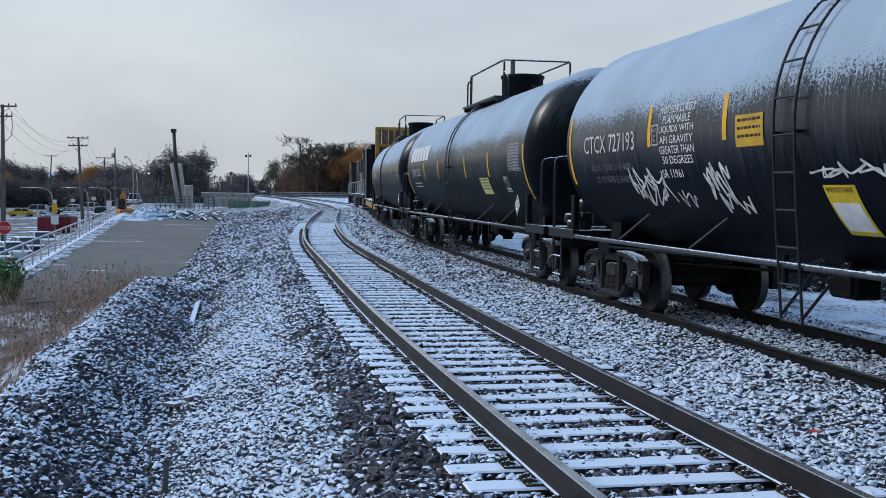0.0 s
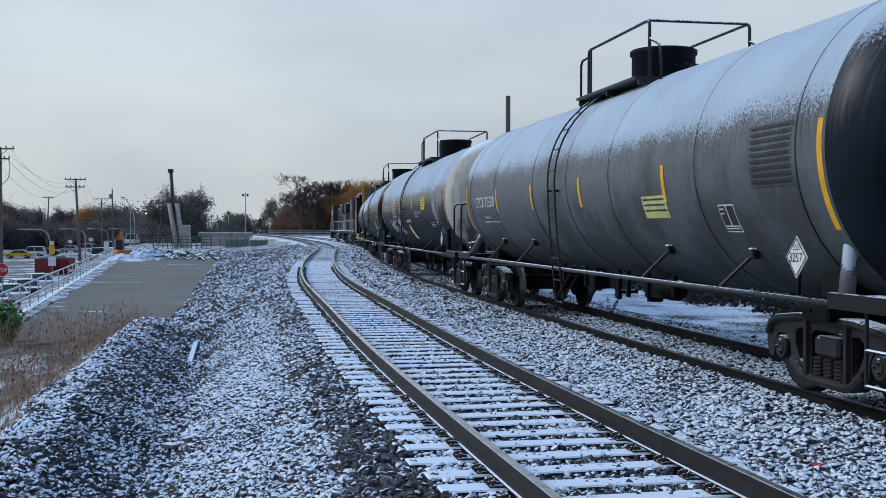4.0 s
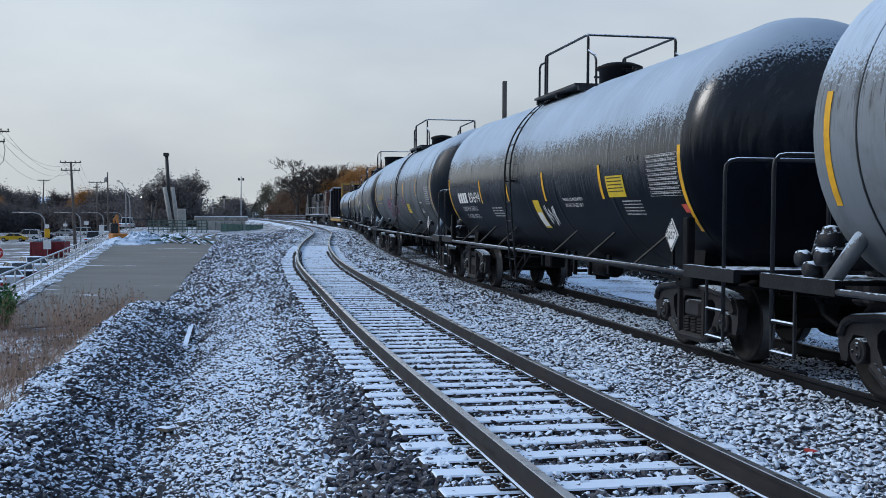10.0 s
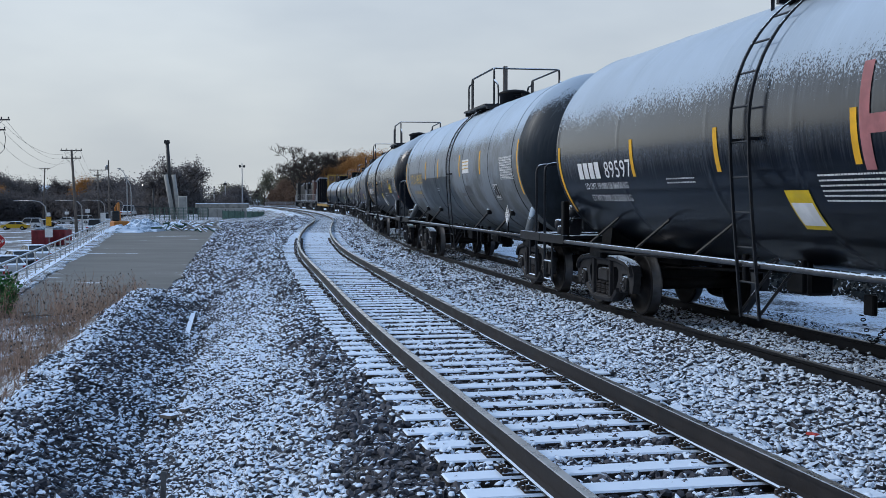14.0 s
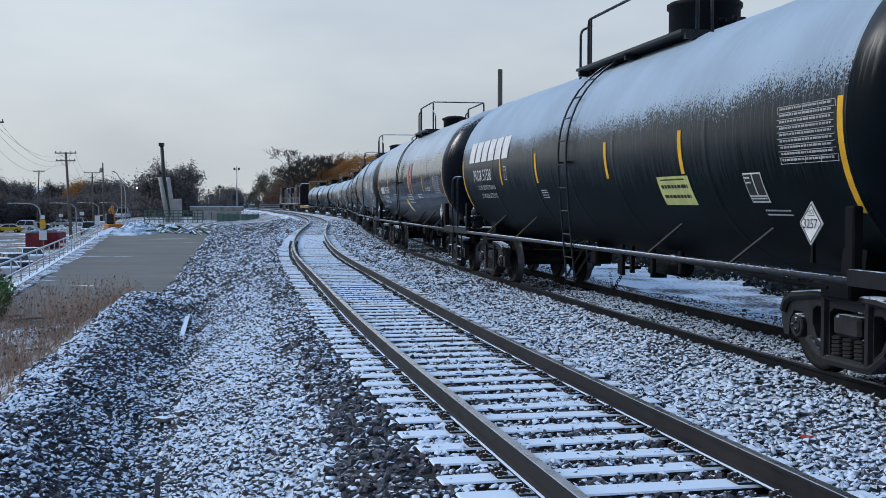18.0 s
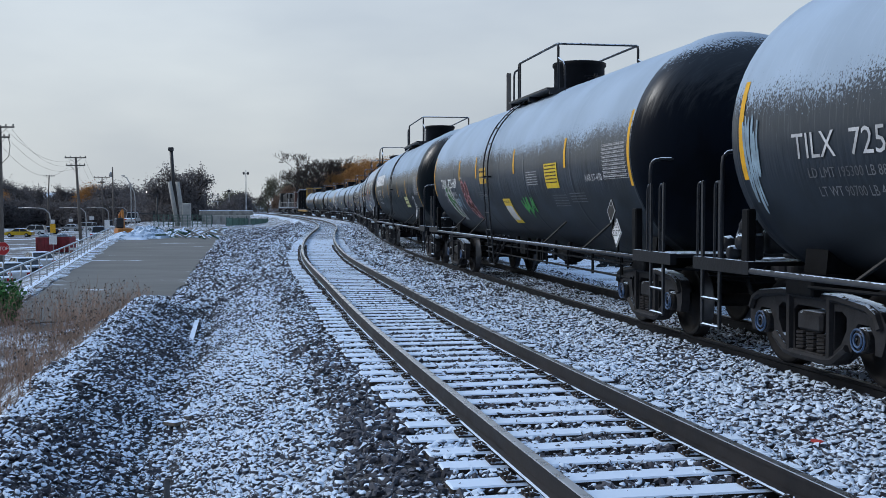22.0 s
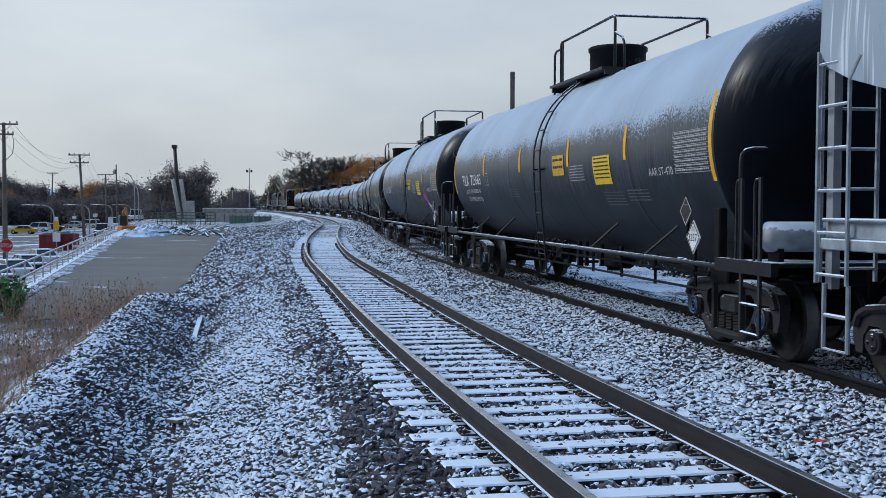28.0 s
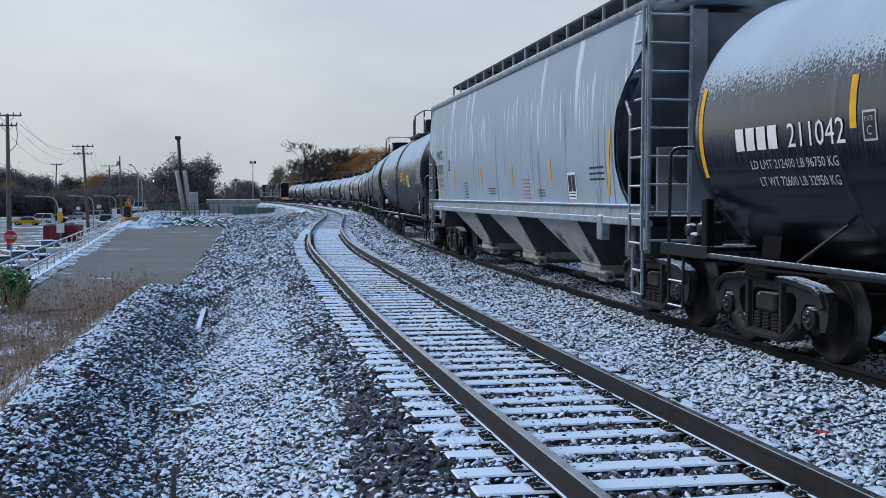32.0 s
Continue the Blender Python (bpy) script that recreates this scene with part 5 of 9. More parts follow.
HOPPER_PAINT = hopper_paint()
def bay_paint():
    """Grey bay paint, scuffed bare and grimy where the gates are worked."""
    m = Mat("scuffed_bay_paint", 0.65)
    n, fine = m.noise(1.8, 5, 0.65), m.noise(9.0, 4, 0.7, stretch=(1, 1.6, 0.7))
    c = m.mix(m.ramp(n, 0.3, 0.7), (0.24, 0.245, 0.24), (0.36, 0.365, 0.36))
    c = m.mix(m.ramp(m.math("ADD", n, m.math("MULTIPLY", fine, 0.35)), 0.74, 0.84), c, (0.035, 0.032, 0.030))
    c = m.mix(m.math("MULTIPLY", m.ramp(m.noise(14.0, 3, 0.6, stretch=(1, 1.2, 0.06)), 0.58, 0.66), 0.5), c, (0.10, 0.085, 0.07))
    return m.done(c, 0.65, fine, 0.15, 0.01)


HOPPER_SHADE = bay_paint()
HOPPER_DARK = plain("dark_hopper_steel", (0.055, 0.06, 0.066), 0.7, 0, 0.3, 2.0)
HOPPER_END = plain("weathered_hopper_end", (0.23, 0.25, 0.275), 0.6, 0, 0.35, 1.5)
DARK_LETTER = plain("dark_lettering", (0.02, 0.022, 0.028), 0.6)
HOPPER_SILL = dusted("hopper_sill", (0.26, 0.30, 0.345), 0.5, cover=0.5, scale=6)
GRATE = dusted("walkway_grating", (0.03, 0.032, 0.036), 0.6, cover=0.25, scale=9)


def hopper_car(c):
    car = thing("hopper_car", "pale grey covered hopper car streaked with salt and rust", "hopper car", group="freight train")
    # outline of the side sheet at its leading and trailing ends: height, distance from the middle
    lead = [(1.56, 7.55), (1.8, 7.42), (2.2, 7.36), (2.5, 7.42), (2.62, 7.62), (2.76, 8.15), (2.9, 8.48), (3.05, 8.6), (4.14, 8.6)]
    trail = [(1.56, 7.88), (1.8, 7.62), (2.1, 7.48), (2.6, 7.50), (2.85, 7.58), (3.2, 7.95), (3.5, 8.42), (3.62, 8.58), (4.14, 8.6)]
    levels = sorted({z for z, e in lead + trail})
    out = [(1.56, 1.52), (2.3, 1.60), (3.1, 1.61), (3.8, 1.57), (4.14, 1.50)]
    for s in (-1, 1):
        bm = BM()
        rows = []
        for z in levels:
            e1, e0 = (float(np.interp(z, [a for a, b in c_], [b for a, b in c_])) for c_ in (lead, trail))
            x = float(np.interp(z, [a for a, b in out], [b for a, b in out]))
            rows.append([(s * x, -e0 + (e0 + e1) * i / 24, z) for i in range(25)])
        for inset in (0.0, 0.05):
            grid = [[bm.verts.new((p[0] - s * inset, p[1], p[2])) for p in row] for row in rows]
            for a, b in zip(grid, grid[1:]):
                for i in range(24):
                    bm.faces.new((a[i], a[i + 1], b[i + 1], b[i]))
        bmesh.ops.recalc_face_normals(bm, faces=bm.faces)
        part("side_sheet", bm, HOPPER_PAINT, car, "curved side sheet streaked with salt", smooth=True)
        bm = BM()
        for a, b, e, lo, hi in ((1.44, 1.58, 8.6, 1.30, 1.40), (1.40, 1.54, 8.55, 1.40, 1.55), (1.40, 1.60, 8.55, 1.55, 1.58)):
            bm = BM()
            box(bm, s * a, s * b, -e, e, lo, hi, bevel=0.01)
            part("side_sill", bm, HOPPER_SILL, car, "grey side sill edged with snow")
        bm = BM()
        tube(bm, [(s * 1.50, -8.62, 4.15), (s * 1.50, 8.62, 4.15)], 0.075, 8)
        part("top_chord", bm, HOPPER_SILL, car)
        for e in (-1, 1):
            bm = BM()
            box(bm, s * 1.46, s * 1.60, e * 6.85 - 0.11, e * 6.85 + 0.11, 1.06, 1.42, bevel=0.02)
            part("jacking_pad", bm, HOPPER_SILL, car)
            # corner post, ladder and steps
            bm = BM()
            box(bm, s * 1.46, s * 1.54, e * 8.52 - 0.05, e * 8.52 + 0.05, 0.95, 4.14)
            part("corner_post", bm, HOPPER_END, car)
            bm = BM()
            tube(bm, [(s * 1.60, e * 8.62, 1.0), (s * 1.60, e * 8.62, 4.1 if e < 0 else 3.05)], 0.022, 6)
            tube(bm, [(s * 1.60, e * 8.15, 1.0), (s * 1.60, e * 8.15, 2.75), (s * 1.60, e * 7.98, 2.95)], 0.02, 6)
            lad = part("corner_ladder", bm, HOPPER_SILL, car, "pale corner ladder")
            for k in range(9 if e < 0 else 6):
                bm = BM()
                z = 1.08 + k * 0.37
                y1 = 8.15 if z < 2.8 else 8.32
                tube(bm, [(s * 1.60, e * 8.62, z), (s * 1.60, e * y1, z)], 0.016, 6)
                part("rung", bm, HOPPER_SILL, lad)
            bm = BM()
            tube(bm, [(s * 1.56, e * 8.55, 1.0), (s * 1.56, e * 8.55, 0.42), (s * 1.56, e * 8.18, 0.42), (s * 1.56, e * 8.18, 1.0)], 0.022, 6)
            tube(bm, [(s * 1.56, e * 8.55, 0.72), (s * 1.56, e * 8.18, 0.72)], 0.02, 6)
            part("stirrup_step", bm, HOPPER_SILL, car)
        # running board on the roof
        bm = BM()
        box(bm, s * 0.30, s * 1.0, -8.3, 8.3, 4.70, 4.74)
        for k in range(9):
            box(bm, s * 0.44 + 0.0, s * 0.90, -8.3 + k * 2.07, -8.26 + k * 2.07, 4.66, 4.70)
        part("running_board", bm, GRATE, car, "dark grated roof walkway")
        for k in range(17):
            bm = BM()
            y = -8.2 + k * 1.025
            box(bm, s * 0.97, s * 1.01, y - 0.025, y + 0.025, 4.24, 4.72)
            part("walkway_bracket", bm, HOPPER_SILL, car)
    bm = BM()
    rows = [[bm.verts.new((x, y, 4.15 + 0.24 * (1 - (x / 1.5) ** 2))) for x in (-1.5, -1.0, -0.5, 0, 0.5, 1.0, 1.5)] for y in (-8.6, 8.6)]
    for i in range(6):
        bm.faces.new((rows[0][i], rows[0][i + 1], rows[1][i + 1], rows[1][i]))
    bmesh.ops.solidify(bm, geom=list(bm.faces), thickness=0.04)
    part("roof", bm, dusted("snowy_roof", (0.28, 0.31, 0.34), 0.6, cover=0.6, scale=3), car, "snow-dusted roof")
    for k in range(4):
        bm = BM()
        box(bm, -0.36, 0.36, -7.4 + k * 4.0, -4.6 + k * 4.0, 4.36, 4.48, bevel=0.03)
        part("hatch_cover", bm, HOPPER_SHADE, car)
    for e in (-1, 1):
        # end: upright sheet, slope sheet, platform
        bm = BM()
        q = [bm.verts.new(p) for p in ((-1.5, e * 8.35, 4.1), (1.5, e * 8.35, 4.1), (1.5, e * 8.30, 3.3), (-1.5, e * 8.30, 3.3), (1.5, e * 5.6, 1.32), (-1.5, e * 5.6, 1.32))]
        bm.faces.new((q[0], q[1], q[2], q[3]))
        bm.faces.new((q[3], q[2], q[4], q[5]))
        bmesh.ops.solidify(bm, geom=list(bm.faces), thickness=0.03)
        part("slope_sheet", bm, HOPPER_END, car)
        bm = BM()
        box(bm, -1.15, 1.15, e * 7.92, e * 7.98, 1.44, 2.35, bevel=0.01)
        part("end_panel", bm, HOPPER_END, car, "weathered grey end plate")
        for x in (-1, 1):
            bm = BM()
            box(bm, x * 0.78 - 0.11, x * 0.78 + 0.11, e * 8.42 - 0.06, e * 8.42 + 0.06, 1.40, 4.12, bevel=0.015)
            part("end_post", bm, HOPPER_END, car)
            bm = BM()
            for xx in (x * 0.98, x * 1.54):
                tube(bm, [(xx, e * 8.66, 1.0), (xx, e * 8.66, 4.12)], 0.022, 6)
            lad = part("end_ladder", bm, HOPPER_SILL, car, "pale ladder on the end of the car")
            for k in range(9):
                bm = BM()
                tube(bm, [(x * 0.98, e * 8.66, 1.12 + k * 0.36), (x * 1.54, e * 8.66, 1.12 + k * 0.36)], 0.016, 6)
                part("rung", bm, HOPPER_SILL, lad)
        bm = BM()
        box(bm, -1.5, 1.5, e * 8.6, e * 7.55, 1.36, 1.44, bevel=0.01)
        part("end_platform", bm, SILL_SNOW, car, "end platform covered with snow")
        bm = BM()
        box(bm, -0.32, 0.32, e * 5.4, e * 8.7, 0.80, 1.30, bevel=0.02)
        box(bm, -1.4, 1.4, e * 7.6 - 0.2, e * 7.6 + 0.2, 0.84, 1.30, bevel=0.02)
        part("stub_sill", bm, HOPPER_DARK, car)
        bm = BM()
        box(bm, -0.09, 0.09, e * 8.7, e * 9.0, 0.80, 0.95, bevel=0.02)
        box(bm, -0.16, 0.14, e * 8.9, e * 9.12, 0.74, 1.02, bevel=0.05)
        part("coupler", bm, TRUCK_STEEL, car)
        bm = BM()
        for x in (-0.45, 0.45):
            tube(bm, [(x, e * 8.0, 1.4), (x, e * 7.2, 2.9)], 0.04, 6)
        lathe(bm, [(e * 8.0 - 0.04, 0.26), (e * 8.0, 0.28), (e * 8.0 + 0.04, 0.26)], 20, "y", (-0.7, 0, 2.1))
        part("end_brace", bm, HOPPER_DARK, car)
        add_truck(car, e * 7.65)
    for k in (-1, 0, 1):
        y = k * 4.1
        bm = BM()
        top = [bm.verts.new(p) for p in ((-1.47, y - 1.15, 1.34), (1.47, y - 1.15, 1.34), (1.47, y + 1.45, 1.34), (-1.47, y + 1.45, 1.34))]
        low = [bm.verts.new(p) for p in ((-0.98, y - 1.02, 0.56), (0.98, y - 1.02, 0.56), (0.98, y + 0.0, 0.56), (-0.98, y + 0.0, 0.56))]
        for i in range(4):
            bm.faces.new((top[i], top[(i + 1) % 4], low[(i + 1) % 4], low[i]))
        bm.faces.new(low)
        bm.faces.new(top[::-1])
        bmesh.ops.recalc_face_normals(bm, faces=bm.faces)
        # faces across the car take the darker steel: their shade is put in as colour
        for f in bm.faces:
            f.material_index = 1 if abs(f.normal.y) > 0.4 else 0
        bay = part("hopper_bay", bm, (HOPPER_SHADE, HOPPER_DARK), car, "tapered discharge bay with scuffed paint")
        y -= 0.51
        bm = BM()
        box(bm, -1.05, 1.05, y - 0.55, y + 0.45, 0.36, 0.42, bevel=0.01)
        tube(bm, [(-1.25, y + 0.2, 0.40), (1.25, y + 0.2, 0.40)], 0.03, 6)
        box(bm, -1.10, -1.02, y - 1.2, y - 0.5, 0.40, 0.46)
        part("outlet_gate", bm, HOPPER_DARK, bay)
        bm = BM()
        box(bm, -1.02, 1.02, y - 0.52, y + 0.52, 0.42, 0.58, bevel=0.015)
        part("outlet_frame", bm, HOPPER_SHADE, bay, "pale flanged outlet frame")
        bm = BM()
        box(bm, -1.08, -0.90, y - 0.95, y - 0.62, 0.34, 0.50, bevel=0.02)
        part("gate_box", bm, HOPPER_SHADE, bay)
        bm = BM()
        for q in range(9):
            lathe(bm, [(-0.012, 0.004), (-0.008, 0.014), (0.0, 0.016)], 6, "x", (-1.02, y - 0.46 + q * 0.115, 0.55))
        tagged(part("bolt_row", bm, HOPPER_DARK, bay), kind="stuff")
    for k in (-0.5, 0.5, 1.5, -1.5):
        # slope sheets meet in a ridge between the bays
        y = k * 4.1
        bm = BM()
        q = [bm.verts.new((x, y + d, z)) for x in (-1.40, 1.40) for d, z in ((-0.95, 1.28), (0.0, 1.36), (0.75, 1.28))]
        bm.faces.new((q[0], q[1], q[2]))
        bm.faces.new((q[3], q[5], q[4]))
        for i, j in ((0, 1), (1, 2), (2, 0)):
            bm.faces.new((q[i], q[i + 3], q[j + 3], q[j]))
        bmesh.ops.recalc_face_normals(bm, faces=bm.faces)
        part("ridge_sheet", bm, HOPPER_DARK, car)
    TRAIN.append((car, c, 7.65))
    return car


HOPPER = hopper_car(-168.25)

YELLOW_PAINT = plain("weathered_yellow_paint", (0.33, 0.20, 0.045), 0.7, 0, 0.35, 2.0)
BROWN_BOARD = plain("brown_boards", (0.16, 0.10, 0.07), 0.85, 0, 0.35, 3.0)


def flat_car(c):
    car = thing("bulkhead_flat_car", "empty bulkhead flat car with a weathered yellow end frame", "flat car", group="freight train")
    end, half = 9.0, 1.30
    bm = BM()
    box(bm, -half, half, -end - 0.3, end + 0.3, 1.02, 1.16, bevel=0.02)
    part("deck", bm, dusted("snowy_deck", (0.08, 0.06, 0.05), 0.85, cover=0.7, scale=3), car, "snow-covered deck")
    for s in (-1, 1):
        bm = BM()
        box(bm, s * (half - 0.08) - 0.07, s * (half - 0.08) + 0.07, -end - 0.3, end + 0.3, 0.72, 1.14, bevel=0.02)
        part("side_sill", bm, YELLOW_PAINT, car)
        bm = BM()
        box(bm, s * (half - 0.1) - 0.1, s * (half - 0.1) + 0.1, -end - 0.12, -end + 0.12, 1.1, 4.8, bevel=0.03)
        part("bulkhead_post", bm, YELLOW_PAINT, car)
    bm = BM()
    box(bm, -half, half, -end - 0.1, -end + 0.1, 4.72, 4.88, bevel=0.03)
    for z in (3.9, 2.9, 1.9):
        box(bm, -half, half, -end - 0.14, -end, z, z + 0.12)
    for x in (-0.35, 0.35):
        box(bm, x - 0.06, x + 0.06, -end - 0.16, -end, 1.2, 4.8)
    part("bulkhead_beam", bm, YELLOW_PAINT, car)
    for y in (-end + 0.05, end):
        for k in range(8):
            bm = BM()
            w = half * 2 / 8
            top = 4.74 if y < 0 or 0 < k < 7 else 4.45
            box(bm, -half + k * w + 0.01, -half + (k + 1) * w - 0.01, y - 0.05, y + 0.05, 1.16, top, bevel=0.01)
            part("bulkhead_board", bm, BROWN_BOARD if y < 0 else STEEL_DARK, car)
        bm = BM()
        box(bm, -0.09, 0.09, y * 1.035, y * 1.09, 0.80, 0.95, bevel=0.02)
        part("coupler", bm, TRUCK_STEEL, car)
    bm = BM()
    tube(bm, [(-half, end, 1.1), (-half, end, 4.45), (-half + 0.25, end, 4.78), (half - 0.25, end, 4.78), (half, end, 4.45), (half, end, 1.1)], 0.07, 6)
    part("bulkhead_rim", bm, SNOW_STEEL, car, "pale rounded rim of the far bulkhead")
    bm = BM()
    box(bm, -0.35, 0.35, -end, end, 0.62, 1.02, bevel=0.03)
    part("centre_sill", bm, STEEL_DARK, car)
    for y in (-6.6, 6.6):
        add_truck(car, y)
    TRAIN.append((car, c, 6.6))


SNOW_STEEL = dusted("pale_frosted_steel", (0.22, 0.22, 0.22), 0.7, cover=0.8, scale=3)
flat_car(64.6)
LOCO_BLACK = dusted("black_locomotive_paint", (0.010, 0.010, 0.012), 0.5, 0, 0.30, 2.0)
LOCO_GREY = plain("grey_locomotive_paint", (0.028, 0.027, 0.028), 0.5, 0, 0.25, 2.0)
LOCO_RED = dusted("faded_red_paint", (0.075, 0.034, 0.028), 0.5, 0, 0.30, 2.0)
PALE_PANEL = plain("pale_grey_panel", (0.36, 0.36, 0.37), 0.6, 0, 0.25, 2.0)
DARK_GLASS = plain("dark_window_glass", (0.01, 0.012, 0.015), 0.08, 0, 0.1)


def locomotive(label, c, accent, flip):
    car = thing("locomotive", label, "locomotive", group="freight train")
    f = -1 if flip else 1
    bm = BM()
    box(bm, -1.5, 1.5, -10.2, 10.2, 1.15, 1.42, bevel=0.03)
    part("frame", bm, SILL_SNOW, car)
    bm = BM()
    box(bm, -0.95, 0.95, min(-9.6 * f, 4.6 * f), max(-9.6 * f, 4.6 * f), 1.42, 4.15, bevel=0.08)
    box(bm, -1.45, 1.45, min(-9.3 * f, -5.5 * f), max(-9.3 * f, -5.5 * f), 3.35, 4.35, bevel=0.10)
    part("long_hood", bm, LOCO_BLACK, car, "black engine hood")
    for k in range(9):
        bm = BM()
        y = (-8.5 + k * 1.4) * f
        box(bm, -0.99, -0.95, y - 0.55, y + 0.55, 1.7, 3.1)
        part("hood_door", bm, LOCO_BLACK, car)
    bm = BM()
    box(bm, -1.5, 1.5, min(4.7 * f, 7.4 * f), max(4.7 * f, 7.4 * f), 1.42, 4.45, bevel=0.12)
    box(bm, -1.55, 1.55, min(4.5 * f, 7.6 * f), max(4.5 * f, 7.6 * f), 4.42, 4.56, bevel=0.05)
    part("cab", bm, accent, car, "cab with dark windows")
    for y in (5.3, 6.7):
        for x in (-1.53, 1.51):
            bm = BM()
            box(bm, x, x + 0.02, y * f - 0.45, y * f + 0.45, 3.1, 3.9)
            part("cab_window", bm, DARK_GLASS, car)
    bm = BM()
    box(bm, -0.9, 0.9, min(7.4 * f, 9.3 * f), max(7.4 * f, 9.3 * f), 1.42, 3.0, bevel=0.15)
    part("nose", bm, accent, car)
    for s in (-1, 1):
        bm = BM()
        tube(bm, [(s * 1.46, -10.0, 1.4), (s * 1.46, -10.0, 2.45), (s * 1.46, 10.0, 2.45), (s * 1.46, 10.0, 1.4)], 0.028, 6)
        for k in range(5):
            tube(bm, [(s * 1.46, -8.0 + k * 4.0, 1.4), (s * 1.46, -8.0 + k * 4.0, 2.45)], 0.02, 5)
        part("handrail", bm, WHITE_PIPE, car, "white handrail")
        bm = BM()
        box(bm, -1.48, 1.48, s * 9.85, s * 10.25, 0.35, 1.2, bevel=0.03)
        box(bm, -0.5, 0.5, s * 10.2, s * 10.28, 1.42, 2.5, bevel=0.03)
        part("pilot", bm, LOCO_GREY, car, "grey pilot plate and steps")
        bm = BM()
        tube(bm, [(-1.3, s * 10.15, 1.4), (-1.3, s * 10.15, 2.5), (-0.5, s * 10.15, 2.5)], 0.025, 5)
        tube(bm, [(1.3, s * 10.15, 1.4), (1.3, s * 10.15, 2.5), (0.5, s * 10.15, 2.5)], 0.025, 5)
        part("end_railing", bm, WHITE_PIPE, car)
        for x in (-1.25, 1.25):
            bm = BM()
            box(bm, x - 0.09, x + 0.09, s * 10.05 - 0.05, s * 10.05 + 0.05, 0.4, 3.2, bevel=0.02)
            part("corner_post", bm, PALE_PANEL, car, "pale corner post with steps")
        bm = BM()
        for z in (0.5, 0.8, 1.1):
            box(bm, -1.45, 1.45, s * 10.22, s * 10.34, z, z + 0.05)
        part("step", bm, PALE_PANEL, car)
        y0 = s * 6.6
        bm = BM()
        box(bm, -0.9, 0.9, y0 - 2.3, y0 + 2.3, 0.55, 0.95, bevel=0.05)
        tr = part("truck", bm, TRUCK_STEEL, car, "three-axle locomotive truck")
        for x in (-1.05, 1.05):
            bm = BM()
            box(bm, x - 0.08, x + 0.08, y0 - 2.6, y0 + 2.6, 0.55, 0.82, bevel=0.05)
            for a in (-1.9, 0, 1.9):
                box(bm, x - 0.12, x + 0.12, y0 + a - 0.2, y0 + a + 0.2, 0.35, 0.75, bevel=0.04)
            part("side_frame", bm, TRUCK_STEEL, tr)
        for a in (-1.9, 0, 1.9):
            w = part("wheelset", MESH["wheelset"], None, tr, at=pose(0, y0 + a, 0.457))
            WHEELS.append((w, y0 + a, 0.457))
    bm = BM()
    box(bm, -1.35, 1.35, -2.6, 2.6, 0.35, 1.15, bevel=0.2)
    part("fuel_tank", bm, LOCO_BLACK, car)
    for y in (-7.8, -6.6):
        bm = BM()
        lathe(bm, [(4.34, 0.55), (4.42, 0.55), (4.44, 0.2)], 16, "z", (0, y * f, 0))
        part("roof_fan", bm, LOCO_BLACK, car)
    bm = BM()
    box(bm, -0.3, 0.3, min(0.5 * f, 1.6 * f), max(0.5 * f, 1.6 * f), 4.1, 4.4, bevel=0.04)
    part("exhaust_stack", bm, LOCO_BLACK, car)
    TRAIN.append((car, c, 6.6))


locomotive("black freight locomotive with faded red cab and white handrails", 85.2, LOCO_RED, True)
locomotive("leading black freight locomotive with grey cab and white handrails", 106.7, LOCO_GREY, False)


# ---- lettering, placards and graffiti on the cars ----
PALE_WHITE = plain("worn_white_lettering", (0.50, 0.51, 0.53), 0.7, 0, 0.3, 3.0)
MID_GREY = plain("grey_lettering", (0.36, 0.37, 0.385), 0.7, 0, 0.3, 3.0)
FAINT = plain("faint_grey_lettering", (0.13, 0.14, 0.155), 0.7, 0, 0.4, 3.0)
FADED_YELLOW = plain("faded_yellow_lettering", (0.46, 0.33, 0.10), 0.7, 0, 0.3, 3.0)
LABEL_YELLOW = plain("yellow_label", (0.66, 0.47, 0.015), 0.5, 0, 0.12)
LABEL_OCHRE = plain("ochre_label", (0.55, 0.33, 0.03), 0.6, 0, 0.2)
LABEL_PALE = plain("pale_yellow_label", (0.52, 0.53, 0.20), 0.5, 0, 0.15)
INK = plain("black_ink", (0.02, 0.02, 0.02), 0.6)
SPRAY_WHITE = plain("white_spray", (0.55, 0.57, 0.58), 0.7, 0, 0.3, 9.0)
SPRAY_BRIGHT = plain("green_spray", (0.05, 0.26, 0.07), 0.7, 0, 0.3, 9.0)
SPRAY_MAGENTA = plain("magenta_spray", (0.36, 0.06, 0.27), 0.7, 0, 0.2, 6.0)
def sprayed(name, color, cover=0.5):
    """Thin spray paint: the coat under it shows through in soft patches."""
    m = Mat(name, 0.8)
    f = m.math("ADD", m.noise(3.2, 4, 0.6, stretch=(1, 1, 0.6)), m.math("MULTIPLY", m.math("SUBTRACT", m.noise(40.0, 3, 0.7), 0.5), 0.6))
    clear, both = m.t.nodes.new("ShaderNodeBsdfTransparent"), m.t.nodes.new("ShaderNodeMixShader")
    m.put(both.inputs[0], m.ramp(f, cover - 0.16, cover + 0.16, 0.0, 0.85))
    m.t.links.new(clear.outputs[0], both.inputs[1])
    m.t.links.new(m.b.outputs[0], both.inputs[2])
    m.t.links.new(both.outputs[0], m.t.nodes["Material Output"].inputs[0])
    return m.done(color)


